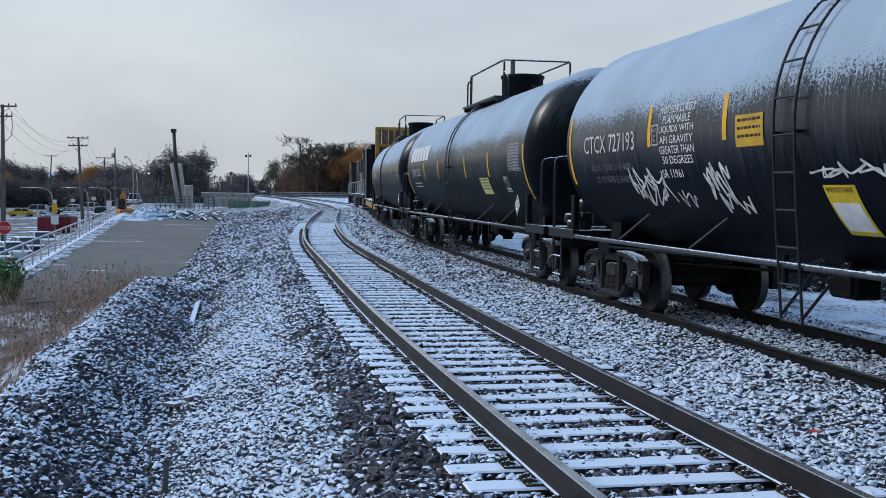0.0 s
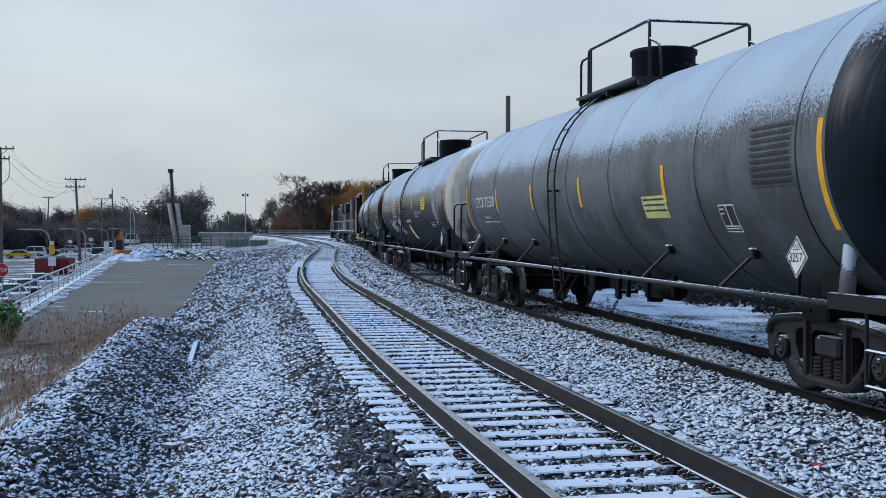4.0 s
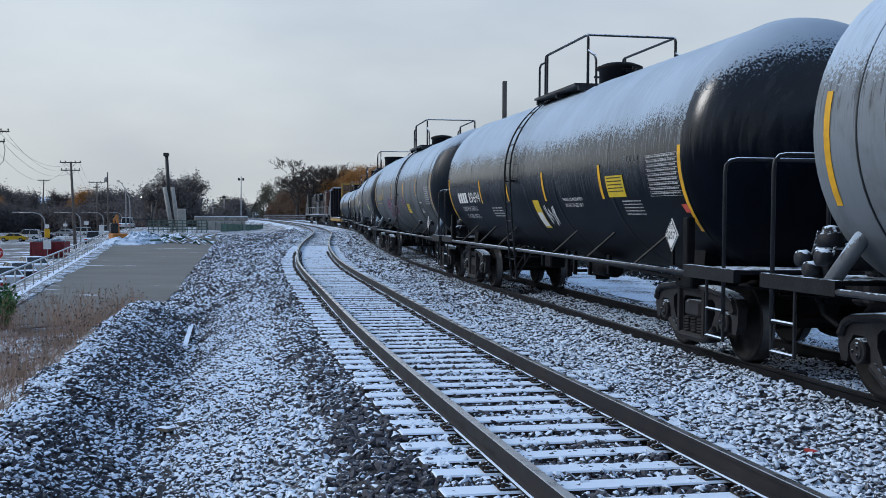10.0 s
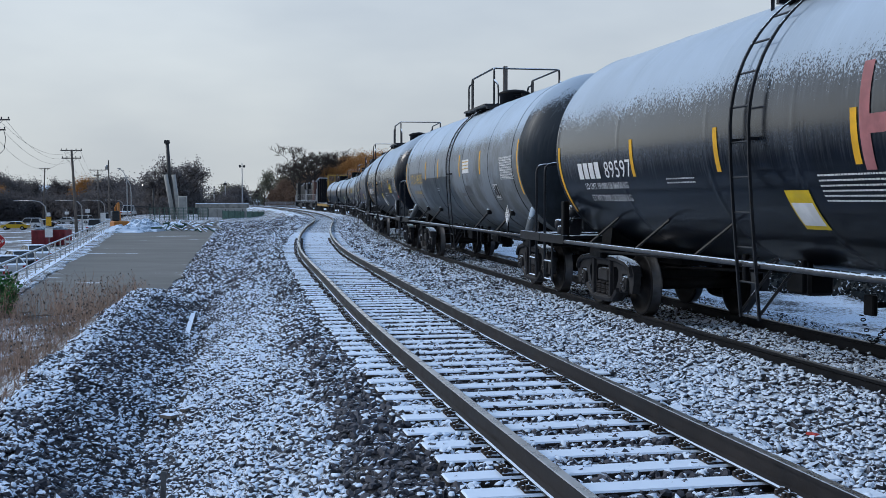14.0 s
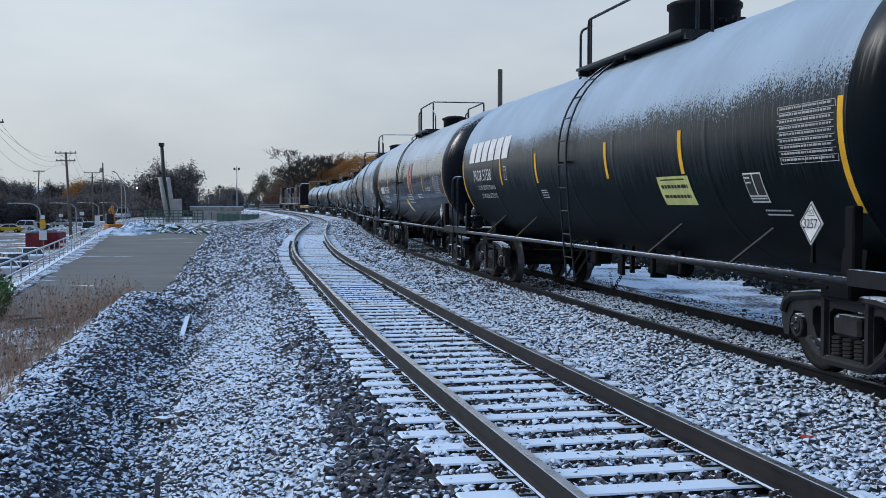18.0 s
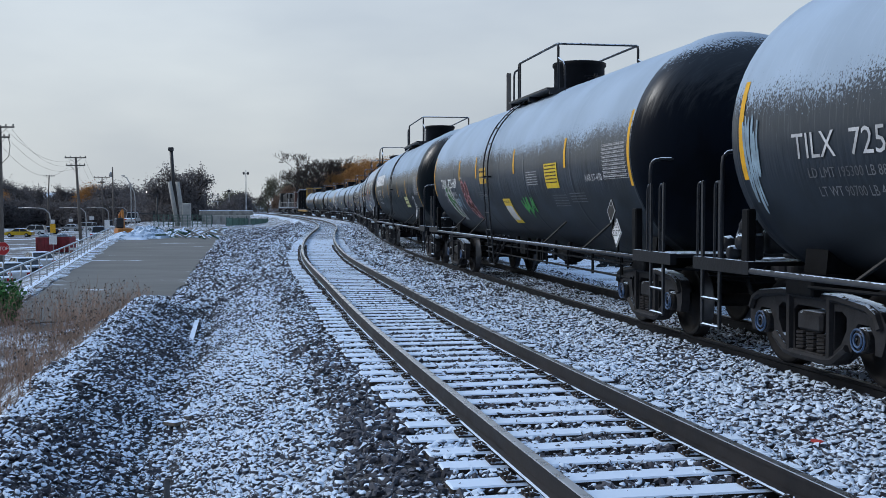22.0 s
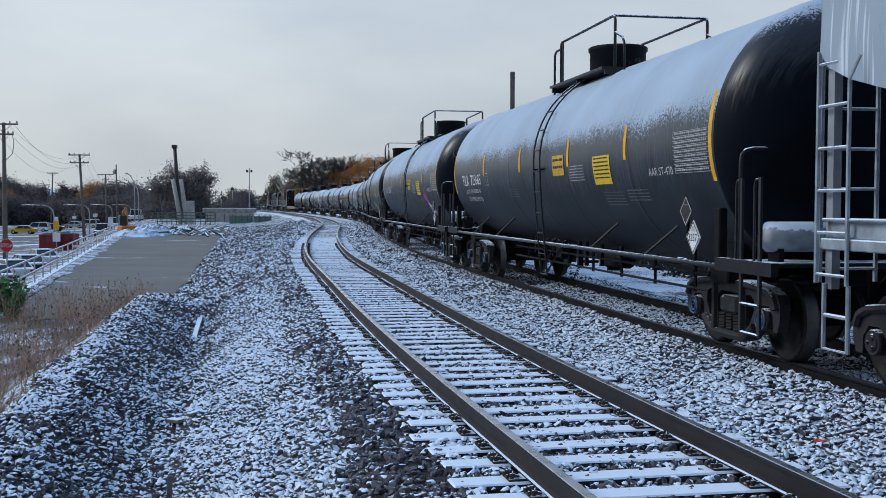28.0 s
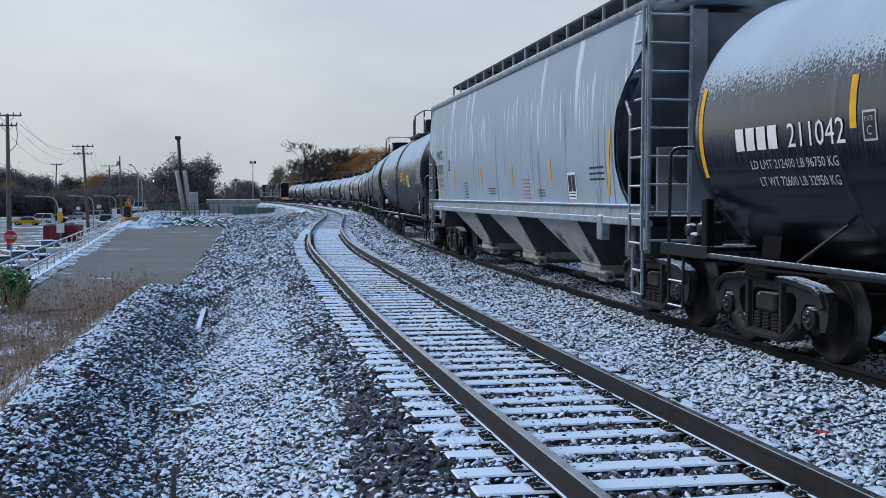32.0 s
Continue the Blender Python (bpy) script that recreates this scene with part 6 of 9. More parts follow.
SPRAY_PINK = sprayed("faded_pink_spray", (0.27, 0.11, 0.20), 0.57)
SPRAY_GREY = sprayed("thin_grey_spray", (0.16, 0.165, 0.17), 0.45)
SPRAY_GREEN = sprayed("dark_green_spray", (0.035, 0.13, 0.045), 0.32)
SPRAY_RED = sprayed("dull_red_spray", (0.10, 0.03, 0.035), 0.36)
SPRAY_ROSE = sprayed("pale_rose_spray", (0.42, 0.20, 0.22), 0.38)
SPRAY_NIGHT = sprayed("dark_blue_spray", (0.035, 0.075, 0.13), 0.36)
RESERVOIR = dusted("pale_reservoir_paint", (0.30, 0.33, 0.36), 0.5, cover=0.6, scale=5)
SPRAY_HAZE = sprayed("soft_white_spray", (0.46, 0.48, 0.49), 0.36)
PINK_MARK = plain("pale_pink_mark", (0.36, 0.14, 0.15), 0.7, 0, 0.2, 6.0)
SPRAY_BLUE = plain("pale_blue_spray", (0.24, 0.34, 0.42), 0.8, 0, 0.3, 6.0)
PATCH_GREY = plain("dark_grey_patch", (0.055, 0.060, 0.066), 0.5, 0, 0.2, 2.0)
PATCH_TEAL = plain("dark_teal_repaint", (0.017, 0.025, 0.032), 0.4, 0, 0.2, 2.0)
PATCH_BROWN = plain("brown_grey_patch", (0.125, 0.125, 0.125), 0.5, 0, 0.2, 2.0)
PATCH_BLACK = plain("dull_black_patch", (0.016, 0.017, 0.019), 0.5, 0, 0.2, 2.0)
ORANGE_RED = plain("orange_red_sticker", (0.5, 0.07, 0.05), 0.5)


HOPPER_SIDE = -1.625


def place(me, car, name, mat, label="", lift=0.008, flat=None):
    me.materials.clear()
    me.materials.append(mat)
    me.name = name
    if flat is None:
        wrap(me, lift=lift)
    else:
        flat_side(me, flat)
        for v in me.vertices:
            # follow the bulge of the hopper's side
            v.co.x = -float(np.interp(v.co.z, (1.56, 2.3, 3.1, 3.8), (1.52, 1.60, 1.61, 1.57))) - 0.006 + (flat - HOPPER_SIDE)
    return part(name, me, None, car, label)


def mark(car, words, yl, yr, z0, z1, mat=None, flat=None, name="lettering", lift=0.010):
    """Words from yl to yr along the car, foot and top at heights z0 and z1."""
    me = lettering(words, 1.0, 0, 0)
    co = np.array([v.co for v in me.vertices])
    a, b = co.min(0), co.max(0)
    lo, hi = (arc(z0), arc(z1)) if flat is None else (z0, z1)
    for v in me.vertices:
        v.co.x = yl + (v.co.x - b[0]) / (b[0] - a[0]) * (yl - yr)
        v.co.y = lo + (v.co.y - a[1]) / (b[1] - a[1]) * (hi - lo)
    return place(me, car, name, mat or WHITE, flat=flat, lift=lift)


def note(car, rows, yl, yr, z1, h, mat=None, seed=1, flat=None):
    """Small print that cannot be read."""
    pitch = h * 1.7
    h *= 0.58
    bm = bars(rows, yl, (arc(z1) if flat is None else z1) - h, yl - yr, h, pitch / h - 1, random.Random(seed))
    return tagged(place(mesh_of(bm, "small_print", INK), car, "small_print", mat or PALE_WHITE, flat=flat, lift=0.010), kind="stuff")


def quad(car, corners, mat, name="label_plate", label="", flat=None, lift=0.007):
    """A painted or stuck patch: corners (y, z) going round."""
    bm = BM()
    (a, b, c, d) = [Vector((y, arc(z) if flat is None else z, 0)) for y, z in corners]
    n = 24 if (a - d).length > 0.7 else 6
    g = [[bm.verts.new(a.lerp(b, i / 4).lerp(d.lerp(c, i / 4), j / n)) for i in range(5)] for j in range(n + 1)]
    for j in range(n):
        for i in range(4):
            bm.faces.new((g[j][i], g[j][i + 1], g[j + 1][i + 1], g[j + 1][i]))
    return place(mesh_of(bm, name, mat), car, name, mat, label, flat=flat, lift=lift)


def plate(car, yl, yr, z0, z1, mat, rows=4, ink=None, name="label_plate", label="", flat=None, lean=0.0, seed=2):
    quad(car, ((yl, z1), (yr, z1), (yr - lean, z0), (yl - lean, z0)), mat, name, label, flat)
    if rows:
        h = (z1 - z0) / (rows * 1.9 + 1)
        note(car, rows, yl - 0.05, yr + 0.05, z1 - h * 0.8, h, ink or INK, seed, flat)


def ribbon(pts, w):
    bm = BM()
    last = None
    for i, p in enumerate(pts):
        d = pts[min(i + 1, len(pts) - 1)] - pts[max(i - 1, 0)]
        n = Vector((-d.y, d.x, 0)).normalized() * w / 2
        q = (bm.verts.new(p + n), bm.verts.new(p - n))
        if last:
            bm.faces.new((last[0], last[1], q[1], q[0]))
        last = q
    return bm


def scrawl(car, yl, yr, z0, z1, mat, seed, w=0.03, loops=5, sharp=0.0, name="graffiti", label="", lift=0.009):
    """A sprayed line that loops along like handwriting."""
    rng = random.Random(seed)
    ctrl = []
    n = loops * 3 + 2
    for i in range(n):
        k = i / (n - 1)
        up = i % 2 == 0
        z = (z1 - rng.random() ** 2 * (z1 - z0) * 0.7) if up else (z0 + rng.random() ** 1.5 * (z1 - z0) * 0.6)
        y = yl + (yr - yl) * min(1.0, max(0.0, k + rng.uniform(-0.16, 0.16)))
        ctrl.append((y, z))
    pts = []
    steps = 2 if sharp else 8
    for i in range(n - 1):
        p = [ctrl[min(n - 1, max(0, i + d))] for d in (-1, 0, 1, 2)]
        for j in range(steps):
            t = j / steps
            c = [0.5 * (2 * p[1][q] + (p[2][q] - p[0][q]) * t + (2 * p[0][q] - 5 * p[1][q] + 4 * p[2][q] - p[3][q]) * t * t + (3 * p[1][q] - p[0][q] - 3 * p[2][q] + p[3][q]) * t ** 3) for q in (0, 1)]
            pts.append(Vector((c[0], arc(max(1.2, min(3.2, c[1]))), 0)))
    return place(mesh_of(ribbon(pts, w), name, mat), car, name, mat, label, lift=lift)


def blob(car, yc, zc, ry, rz, mat, seed, lean=0.0, name="graffiti", lift=0.008, label="", wave=1.0):
    bm = BM()
    rng = random.Random(seed)
    ring = []
    for k in range(28):
        a = k / 28 * math.tau
        r = 1 + wave * (0.16 * math.sin(3 * a + seed) + 0.08 * math.sin(5 * a + 2 * seed)) + rng.uniform(-0.02, 0.02)
        z = zc + rz * r * math.sin(a)
        ring.append(bm.verts.new((yc + ry * r * math.cos(a) + lean * (z - zc), arc(z), 0)))
    c = bm.verts.new((yc, arc(zc), 0))
    for k in range(28):
        bm.faces.new((c, ring[k], ring[(k + 1) % 28]))
    place(mesh_of(bm, name, mat), car, name, mat, label, lift=lift)


def outline(car, yc, zc, ry, rz, mat, seed, w=0.03, lean=0.0, wave=1.0):
    pts = []
    for k in range(31):
        a = k / 30 * math.tau
        r = 1 + wave * (0.16 * math.sin(3 * a + seed) + 0.08 * math.sin(5 * a + 2 * seed))
        z = zc + rz * r * math.sin(a)
        pts.append(Vector((yc + ry * r * math.cos(a) + lean * (z - zc), arc(z), 0)))
    place(mesh_of(ribbon(pts, w), "graffiti", mat), car, "graffiti", mat, lift=0.011)


def table(car, yl, yr, z0, z1, mat=None):
    """The stencilled test-date table: a ruled grid with short entries."""
    bm = BM()
    lo, hi = arc(z0), arc(z1)
    rows = 9
    for i in range(rows + 1):
        z = lo + (hi - lo) * i / rows
        bm.faces.new([bm.verts.new(p) for p in ((yl, z, 0), (yr, z, 0), (yr, z + 0.006, 0), (yl, z + 0.006, 0))])
    for f in (0.0, 0.45, 0.72, 1.0):
        y = yl + (yr - yl) * f
        bm.faces.new([bm.verts.new(p) for p in ((y, lo, 0), (y - 0.01, lo, 0), (y - 0.01, hi, 0), (y, hi, 0))])
    tagged(place(mesh_of(bm, "test_table", INK), car, "test_table", mat or MID_GREY, "ruled white stencil table"), kind="stuff")
    note(car, rows, yl - 0.05, yr + 0.05, z1 - 0.008, (hi - lo) / rows * 0.59, mat or MID_GREY, int(abs(yl) * 100))


def diamond(car, y, z, words="3257", r=0.14, x=-1.50, face=None, ink=None):
    """A diamond hazard placard on a bracket."""
    face, ink = face or WHITE, ink or INK
    m = pose(x, y, z)
    bm = BM()
    box(bm, 0, 0.012, -r, r, -r, r, Matrix.Rotation(radians(45), 4, "X"))
    sign = part("hazard_placard", bm, face, car, "white diamond hazard placard" if face == WHITE else "empty black placard holder", m)
    bm = BM()
    for k in range(4):
        box(bm, -0.004, 0.0, -r * 0.92, r * 0.92, r * 0.86, r * 0.92, Matrix.Rotation(radians(45 + 90 * k), 4, "X"))
    part("placard_border", bm, ink, sign)
    if words:
        me = lettering(words, 0.125, 0.13, -0.045)
        me.materials.append(ink)
        flat_side(me, -0.006)
        part("placard_number", me, None, sign)
    bm = BM()
    box(bm, -0.004, 0.0, -0.06, 0.06, 0.07, 0.075)
    part("placard_symbol", bm, ink, sign)
    if words == "3257":
        me = lettering("HOT", 0.06, 0.055, 0.085)
        me.materials.append(INK)
        flat_side(me, -0.006)
        part("placard_word", me, None, sign)
    bm = BM()
    box(bm, 0.012, 0.04, -0.02, 0.02, -0.36, 0.1)
    part("placard_bracket", bm, STEEL_DARK, sign)


def code_box(car, y, z, s=0.2):
    quad(car, ((y + s / 2, z + s * 0.65), (y - s / 2, z + s * 0.65), (y - s / 2, z - s * 0.65), (y + s / 2, z - s * 0.65)), PALE_WHITE, "plate_box", lift=0.006)
    quad(car, ((y + s / 2 - 0.02, z + s * 0.65 - 0.02), (y - s / 2 + 0.02, z + s * 0.65 - 0.02), (y - s / 2 + 0.02, z - s * 0.65 + 0.02), (y + s / 2 - 0.02, z - s * 0.65 + 0.02)), PATCH_BLACK, "plate_box", lift=0.009)
    mark(car, "PLATE", y + 0.06, y - 0.06, z + 0.04, z + 0.08, PALE_WHITE, lift=0.012)
    mark(car, "C", y + 0.035, y - 0.035, z - 0.08, z + 0.0, PALE_WHITE, lift=0.012)


def panel_box(car, y, z):
    """Black panel with white frame: the consolidated stencil."""
    def patch_at(a, b, lo, hi, mat, lift):
        quad(car, ((y + a, z + hi), (y + b, z + hi), (y + b, z + lo), (y + a, z + lo)), mat, "stencil_panel", lift=lift)
    patch_at(0.19, -0.19, -0.15, 0.15, WHITE, 0.006)
    for a, b, lo, hi in ((0.175, 0.012, -0.075, 0.135), (-0.012, -0.175, -0.075, 0.135), (0.175, -0.175, -0.135, -0.09)):
        patch_at(a, b, lo, hi, INK, 0.009)
    note(car, 1, y + 0.16, y - 0.16, z - 0.10, 0.03, WHITE, 5)
    note(car, 2, y + 0.16, y + 0.06, z + 0.11, 0.03, WHITE, 6)


def block_letters(car, yl, yr, z0, z1, mat, n, slant=0.18):
    """A maker's mark as plain slanted blocks."""
    w = (yl - yr) / n
    for k in range(n):
        a = yl - k * w
        quad(car, ((a - slant * (z1 - z0), z1), (a - w * 0.82 - slant * (z1 - z0), z1), (a - w * 0.82, z0), (a, z0)), mat, "block_mark", lift=0.010)


def mark_blocks(car, yl, yr, z0, z1, mat, n=4):
    w = (yl - yr) / n
    for k in range(n):
        a = yl - k * w
        quad(car, ((a, z1), (a - w * 0.78, z1), (a - w * 0.78, z0), (a, z0)), mat, "block_mark", lift=0.010)


def weights(car, yl, yr, z, first, second, mat=None):
    mark(car, first, yl, yr, z, z + 0.09, mat or PALE_WHITE)
    mark(car, second, yl - 0.1, yr + 0.05, z - 0.17, z - 0.08, mat or PALE_WHITE)


def mark_cars():
    h = {i: SPECS[i][3] for i in range(len(SPECS))}
    # two leading tanks, far off from the start
    a = TANKS[0]
    stripes(a, h[0], (4.3, 1.8, -1.6, -4.4), 2.4, 2.3)
    mark(a, "727190", 5.9, 4.6, 2.25, 2.5, PALE_WHITE)
    table(a, -6.3, -7.2, 2.2, 2.75)
    diamond(a, -7.0, 1.4)
    a = TANKS[1]
    stripes(a, h[1], (4.28, 1.86, -1.9, -4.49), 2.27, 2.1)
    block_letters(a, 6.9, 3.5, 2.58, 3.0, WHITE, 6)
    mark(a, "PROX 51327", 6.6, 5.0, 2.14, 2.36, PALE_WHITE)
    note(a, 2, 6.4, 5.0, 1.95, 0.06)
    table(a, -6.3, -7.3, 2.1, 2.62)
    panel_box(a, -5.9, 1.85)
    plate(a, -3.4, -4.3, 1.65, 2.0, LABEL_PALE)
    diamond(a, -7.0, 1.45)
    # black car with hazard note
    a = TANKS[2]
    stripes(a, h[2], (4.45, 2.34, -1.25, -4.2), 2.54, 2.35)
    mark(a, "CTCX 727193", 6.95, 4.95, 2.27, 2.52, PALE_WHITE)
    weights(a, 6.7, 5.1, 2.02, "LD LMT 205300 LB 93100 KG", "LT WT 80700 LB 36600 KG", FAINT)
    code_box(a, 4.27, 2.43)
    for i, words in enumerate(("NOT FOR CLASS 3", "FLAMMABLE", "LIQUIDS WITH", "API GRAVITY", "GREATER THAN", "50 DEGREES")):
        z = 2.76 - i * 0.122
        wide = min(1.0, 0.088 * len(words)) / 2
        mark(a, words, 3.62 + wide, 3.62 - wide, z - 0.085, z + 0.01, WHITE)
    mark(a, "SR 11961", 4.15, 3.55, 1.90, 2.0, WHITE)
    plate(a, 2.08, 1.48, 2.20, 2.53, LABEL_OCHRE, 3, name="label_plate", label="ochre stencil label")
    scrawl(a, 5.3, 4.2, 1.65, 2.05, SPRAY_WHITE, 3, 0.035, 5, label="looping white graffiti")
    scrawl(a, 5.1, 4.0, 1.55, 1.85, SPRAY_WHITE, 7, 0.03, 4)
    scrawl(a, 3.9, 3.4, 1.55, 1.75, SPRAY_WHITE, 9, 0.025, 2)
    scrawl(a, 3.05, 2.4, 1.65, 2.05, SPRAY_WHITE, 5, 0.04, 5, label="looping white graffiti")
    scrawl(a, 2.8, 2.1, 1.50, 1.72, SPRAY_WHITE, 13, 0.035, 5)
    scrawl(a, 0.7, -0.5, 1.86, 2.02, SPRAY_WHITE, 15, 0.022, 7)
    quad(a, ((0.58, 1.80), (0.06, 1.80), (0.06, 1.34), (0.58, 1.34)), LABEL_YELLOW, "warning_tag", "yellow and white warning tag")
    quad(a, ((0.54, 1.64), (0.10, 1.64), (0.10, 1.38), (0.54, 1.38)), WHITE, "warning_tag", lift=0.010)
    mark(a, "IMPORTANT", 0.54, 0.10, 1.73, 1.78, INK)
    note(a, 4, -1.65, -2.4, 2.2, 0.03, PALE_WHITE, 3)
    note(a, 2, -2.55, -3.2, 2.2, 0.03, PALE_WHITE, 4)
    note(a, 3, -4.6, -5.4, 1.85, 0.03, PALE_WHITE, 6)
    plate(a, -3.25, -3.98, 2.23, 2.58, LABEL_YELLOW, 4)
    table(a, -6.3, -7.2, 2.26, 2.80)
    scrawl(a, -5.5, -6.1, 1.95, 2.5, SPRAY_HAZE, 21, 0.035, 3, label="tall white graffiti")
    scrawl(a, -5.75, -6.45, 1.75, 2.45, SPRAY_HAZE, 26, 0.03, 4)
    outline(a, -5.72, 2.05, 0.16, 0.26, SPRAY_HAZE, 3, 0.03, 0.3)
    outline(a, -6.12, 2.02, 0.18, 0.34, SPRAY_HAZE, 5, 0.03, 0.3)
    scrawl(a, -5.95, -6.5, 1.52, 1.75, SPRAY_HAZE, 23, 0.03, 2, sharp=1)
    diamond(a, -6.9, 1.40)
    # grey car, white lettering
    a = TANKS[3]
    stripes(a, h[3], (4.82, 2.15, -0.65, -4.0), 2.24, 2.2, 0.45)
    mark(a, "CTCX 725309", 6.73, 4.98, 2.13, 2.35, WHITE)
    quad(a, ((6.2, 1.97), (5.5, 1.97), (5.5, 1.88), (6.2, 1.88)), PATCH_BLACK)
    mark(a, "190000 LB", 6.15, 5.55, 1.895, 1.955, WHITE)
    note(a, 1, 6.3, 4.9, 1.84, 0.05, PALE_WHITE)
    plate(a, -3.2, -4.0, 1.82, 2.10, LABEL_PALE, 3)
    table(a, -6.3, -7.2, 2.1, 2.7, PATCH_BLACK)
    panel_box(a, -5.6, 1.8)
    diamond(a, -7.2, 1.42)
    # grey car with pink graffiti
    a = TANKS[4]
    stripes(a, h[4], (4.72, 1.82, -1.6, -4.66), 2.45, 2.3)
    mark(a, "UTLX 662443", 6.96, 4.95, 2.18, 2.40, FADED_YELLOW)
    note(a, 1, 6.8, 5.2, 2.08, 0.05, FADED_YELLOW)
    for k, (yl, yr, z0, z1, n) in enumerate(((3.6, 3.1, 1.8, 2.15, 3), (3.1, 2.6, 1.75, 2.2, 3), (2.6, 2.15, 1.6, 2.2, 3), (2.2, 1.9, 1.9, 2.5, 1), (1.35, 1.0, 1.75, 2.3, 2), (0.95, 0.6, 1.7, 2.3, 2), (0.6, 0.2, 1.85, 2.35, 2), (1.5, 0.4, 1.55, 1.85, 4), (3.3, 2.2, 1.5, 1.75, 4), (2.0, 1.5, 1.7, 2.0, 2), (-1.0, -1.4, 1.95, 2.3, 2), (-1.35, -1.95, 1.85, 2.1, 3))):
        scrawl(a, yl, yr, z0, z1, SPRAY_PINK, 31 + k, 0.085, n, label="faded pink graffiti")
        scrawl(a, yl - 0.04, yr - 0.04, z0, z1, SPRAY_PINK, 61 + k, 0.06, n, lift=0.012)
    scrawl(a, 5.3, 4.7, 1.75, 1.95, PATCH_BLACK, 47, 0.05, 3)
    plate(a, -2.1, -2.75, 1.70, 1.98, LABEL_YELLOW, 4)
    quad(a, ((-3.35, 1.98), (-3.8, 1.98), (-3.8, 1.80), (-3.35, 1.80)), PATCH_BLACK)
    panel_box(a, -5.44, 1.86)
    table(a, -6.5, -7.4, 1.92, 2.42)
    diamond(a, -7.1, 1.42)
    # black car with drips
    a = TANKS[5]
    stripes(a, h[5], (3.71, 1.35, -1.2, -4.17), 2.15, 2.02, 0.48)
    mark_blocks(a, 6.1, 5.1, 1.93, 2.16, WHITE)
    mark(a, "89694", 4.95, 3.85, 1.93, 2.16, WHITE)
    weights(a, 5.9, 4.4, 1.76, "LD LMT 191200 LB 86700 KG", "LT WT 71800 LB 32550 KG")
    note(a, 4, 3.0, 2.1, 1.82, 0.035)
    quad(a, ((-0.33, 1.93), (-0.70, 1.93), (-0.70, 1.45), (-0.33, 1.45)), LABEL_YELLOW, "warning_tag", "yellow and white warning tag")
    quad(a, ((-0.36, 1.72), (-0.67, 1.72), (-0.67, 1.48), (-0.36, 1.48)), WHITE, "warning_tag", lift=0.010)
    scrawl(a, -0.90, -1.45, 1.52, 1.85, SPRAY_WHITE, 51, 0.04, 4, label="white graffiti tag")
    mark(a, "FIBERGLASS INSULATION", -2.2, -3.2, 1.90, 1.95, WHITE)
    mark(a, "DO NOT EXCEED 450 F", -2.25, -3.15, 1.81, 1.86, WHITE)
    mark(a, "FRA AIR", -5.2, -5.75, 2.36, 2.46, FAINT)
    plate(a, -4.42, -5.12, 1.93, 2.22, LABEL_YELLOW, 5)
    note(a, 5, -4.9, -5.6, 1.88, 0.028)
    table(a, -6.0, -7.0, 1.92, 2.42)
    quad(a, ((-6.85, 1.82), (-7.0, 1.82), (-7.05, 1.72), (-6.9, 1.72)), ORANGE_RED, "sticker")
    diamond(a, -6.75, 1.45, "3257")
    # pale grey car with repaint patches
    a = TANKS[6]
    stripes(a, h[6], (3.40, 1.42, -1.52, -3.78), 2.47, 2.3)
    quad(a, ((4.3, 2.26), (-0.2, 2.26), (-1.0, 1.22), (3.75, 1.22)), PATCH_TEAL, "repaint_patch", "dark repainted patch", lift=0.004)
    quad(a, ((6.25, 2.44), (3.95, 2.44), (3.95, 2.10), (6.25, 2.10)), PATCH_BROWN, "repaint_patch", lift=0.006)
    mark(a, "UTLX 645225", 6.13, 4.03, 2.14, 2.40, FADED_YELLOW)
    quad(a, ((5.95, 1.95), (4.4, 1.95), (4.4, 1.72), (5.95, 1.72)), PATCH_BROWN, "repaint_patch", lift=0.006)
    mark(a, "LD LMT 192200 LB 87200 KG", 5.9, 4.5, 1.85, 1.92, FADED_YELLOW)
    note(a, 2, 1.9, 1.5, 1.98, 0.03, PALE_WHITE)
    plate(a, -1.88, -2.62, 2.28, 2.58, WHITE, 3, LABEL_OCHRE)
    quad(a, ((-1.85, 2.0), (-2.4, 2.0), (-2.5, 1.78), (-1.95, 1.78)), PATCH_GREY, "repaint_patch")
    quad(a, ((-1.2, 1.84), (-1.75, 1.84), (-1.78, 1.77), (-1.22, 1.77)), PATCH_GREY, "repaint_patch")
    panel_box(a, -4.95, 1.84)
    table(a, -5.62, -6.7, 2.08, 2.50, WHITE)
    diamond(a, -6.1, 1.38)
    # black car with the pink letter
    a = TANKS[7]
    stripes(a, h[7], (4.09, 1.63, -1.0, -3.76), 2.23, 2.02, 0.48)
    mark_blocks(a, 6.25, 5.3, 1.99, 2.22, WHITE)
    mark(a, "89597", 5.15, 4.15, 1.99, 2.22, WHITE)
    weights(a, 6.1, 4.4, 1.84, "LD LMT 191000 LB 86650 KG", "LT WT 72000 LB 32650 KG", WHITE)
    note(a, 2, 3.1, 2.3, 1.95, 0.03)
    for y0, y1, z0, z1 in ((-1.09, -1.24, 1.94, 2.85), (-1.56, -1.72, 1.94, 2.85), (-1.24, -1.56, 2.24, 2.40)):
        quad(a, ((y0, z1), (y1, z1), (y1, z0), (y0, z0)), PINK_MARK, "painted_letter", "large pale pink letter H")
    quad(a, ((0.40, 1.78), (-0.05, 1.78), (-0.05, 1.40), (0.40, 1.40)), LABEL_YELLOW, "warning_tag", "yellow and white warning tag")
    quad(a, ((0.37, 1.66), (-0.02, 1.66), (-0.02, 1.44), (0.37, 1.44)), WHITE, "warning_tag", lift=0.010)
    note(a, 6, -0.3, -1.35, 1.92, 0.03, WHITE, 5)
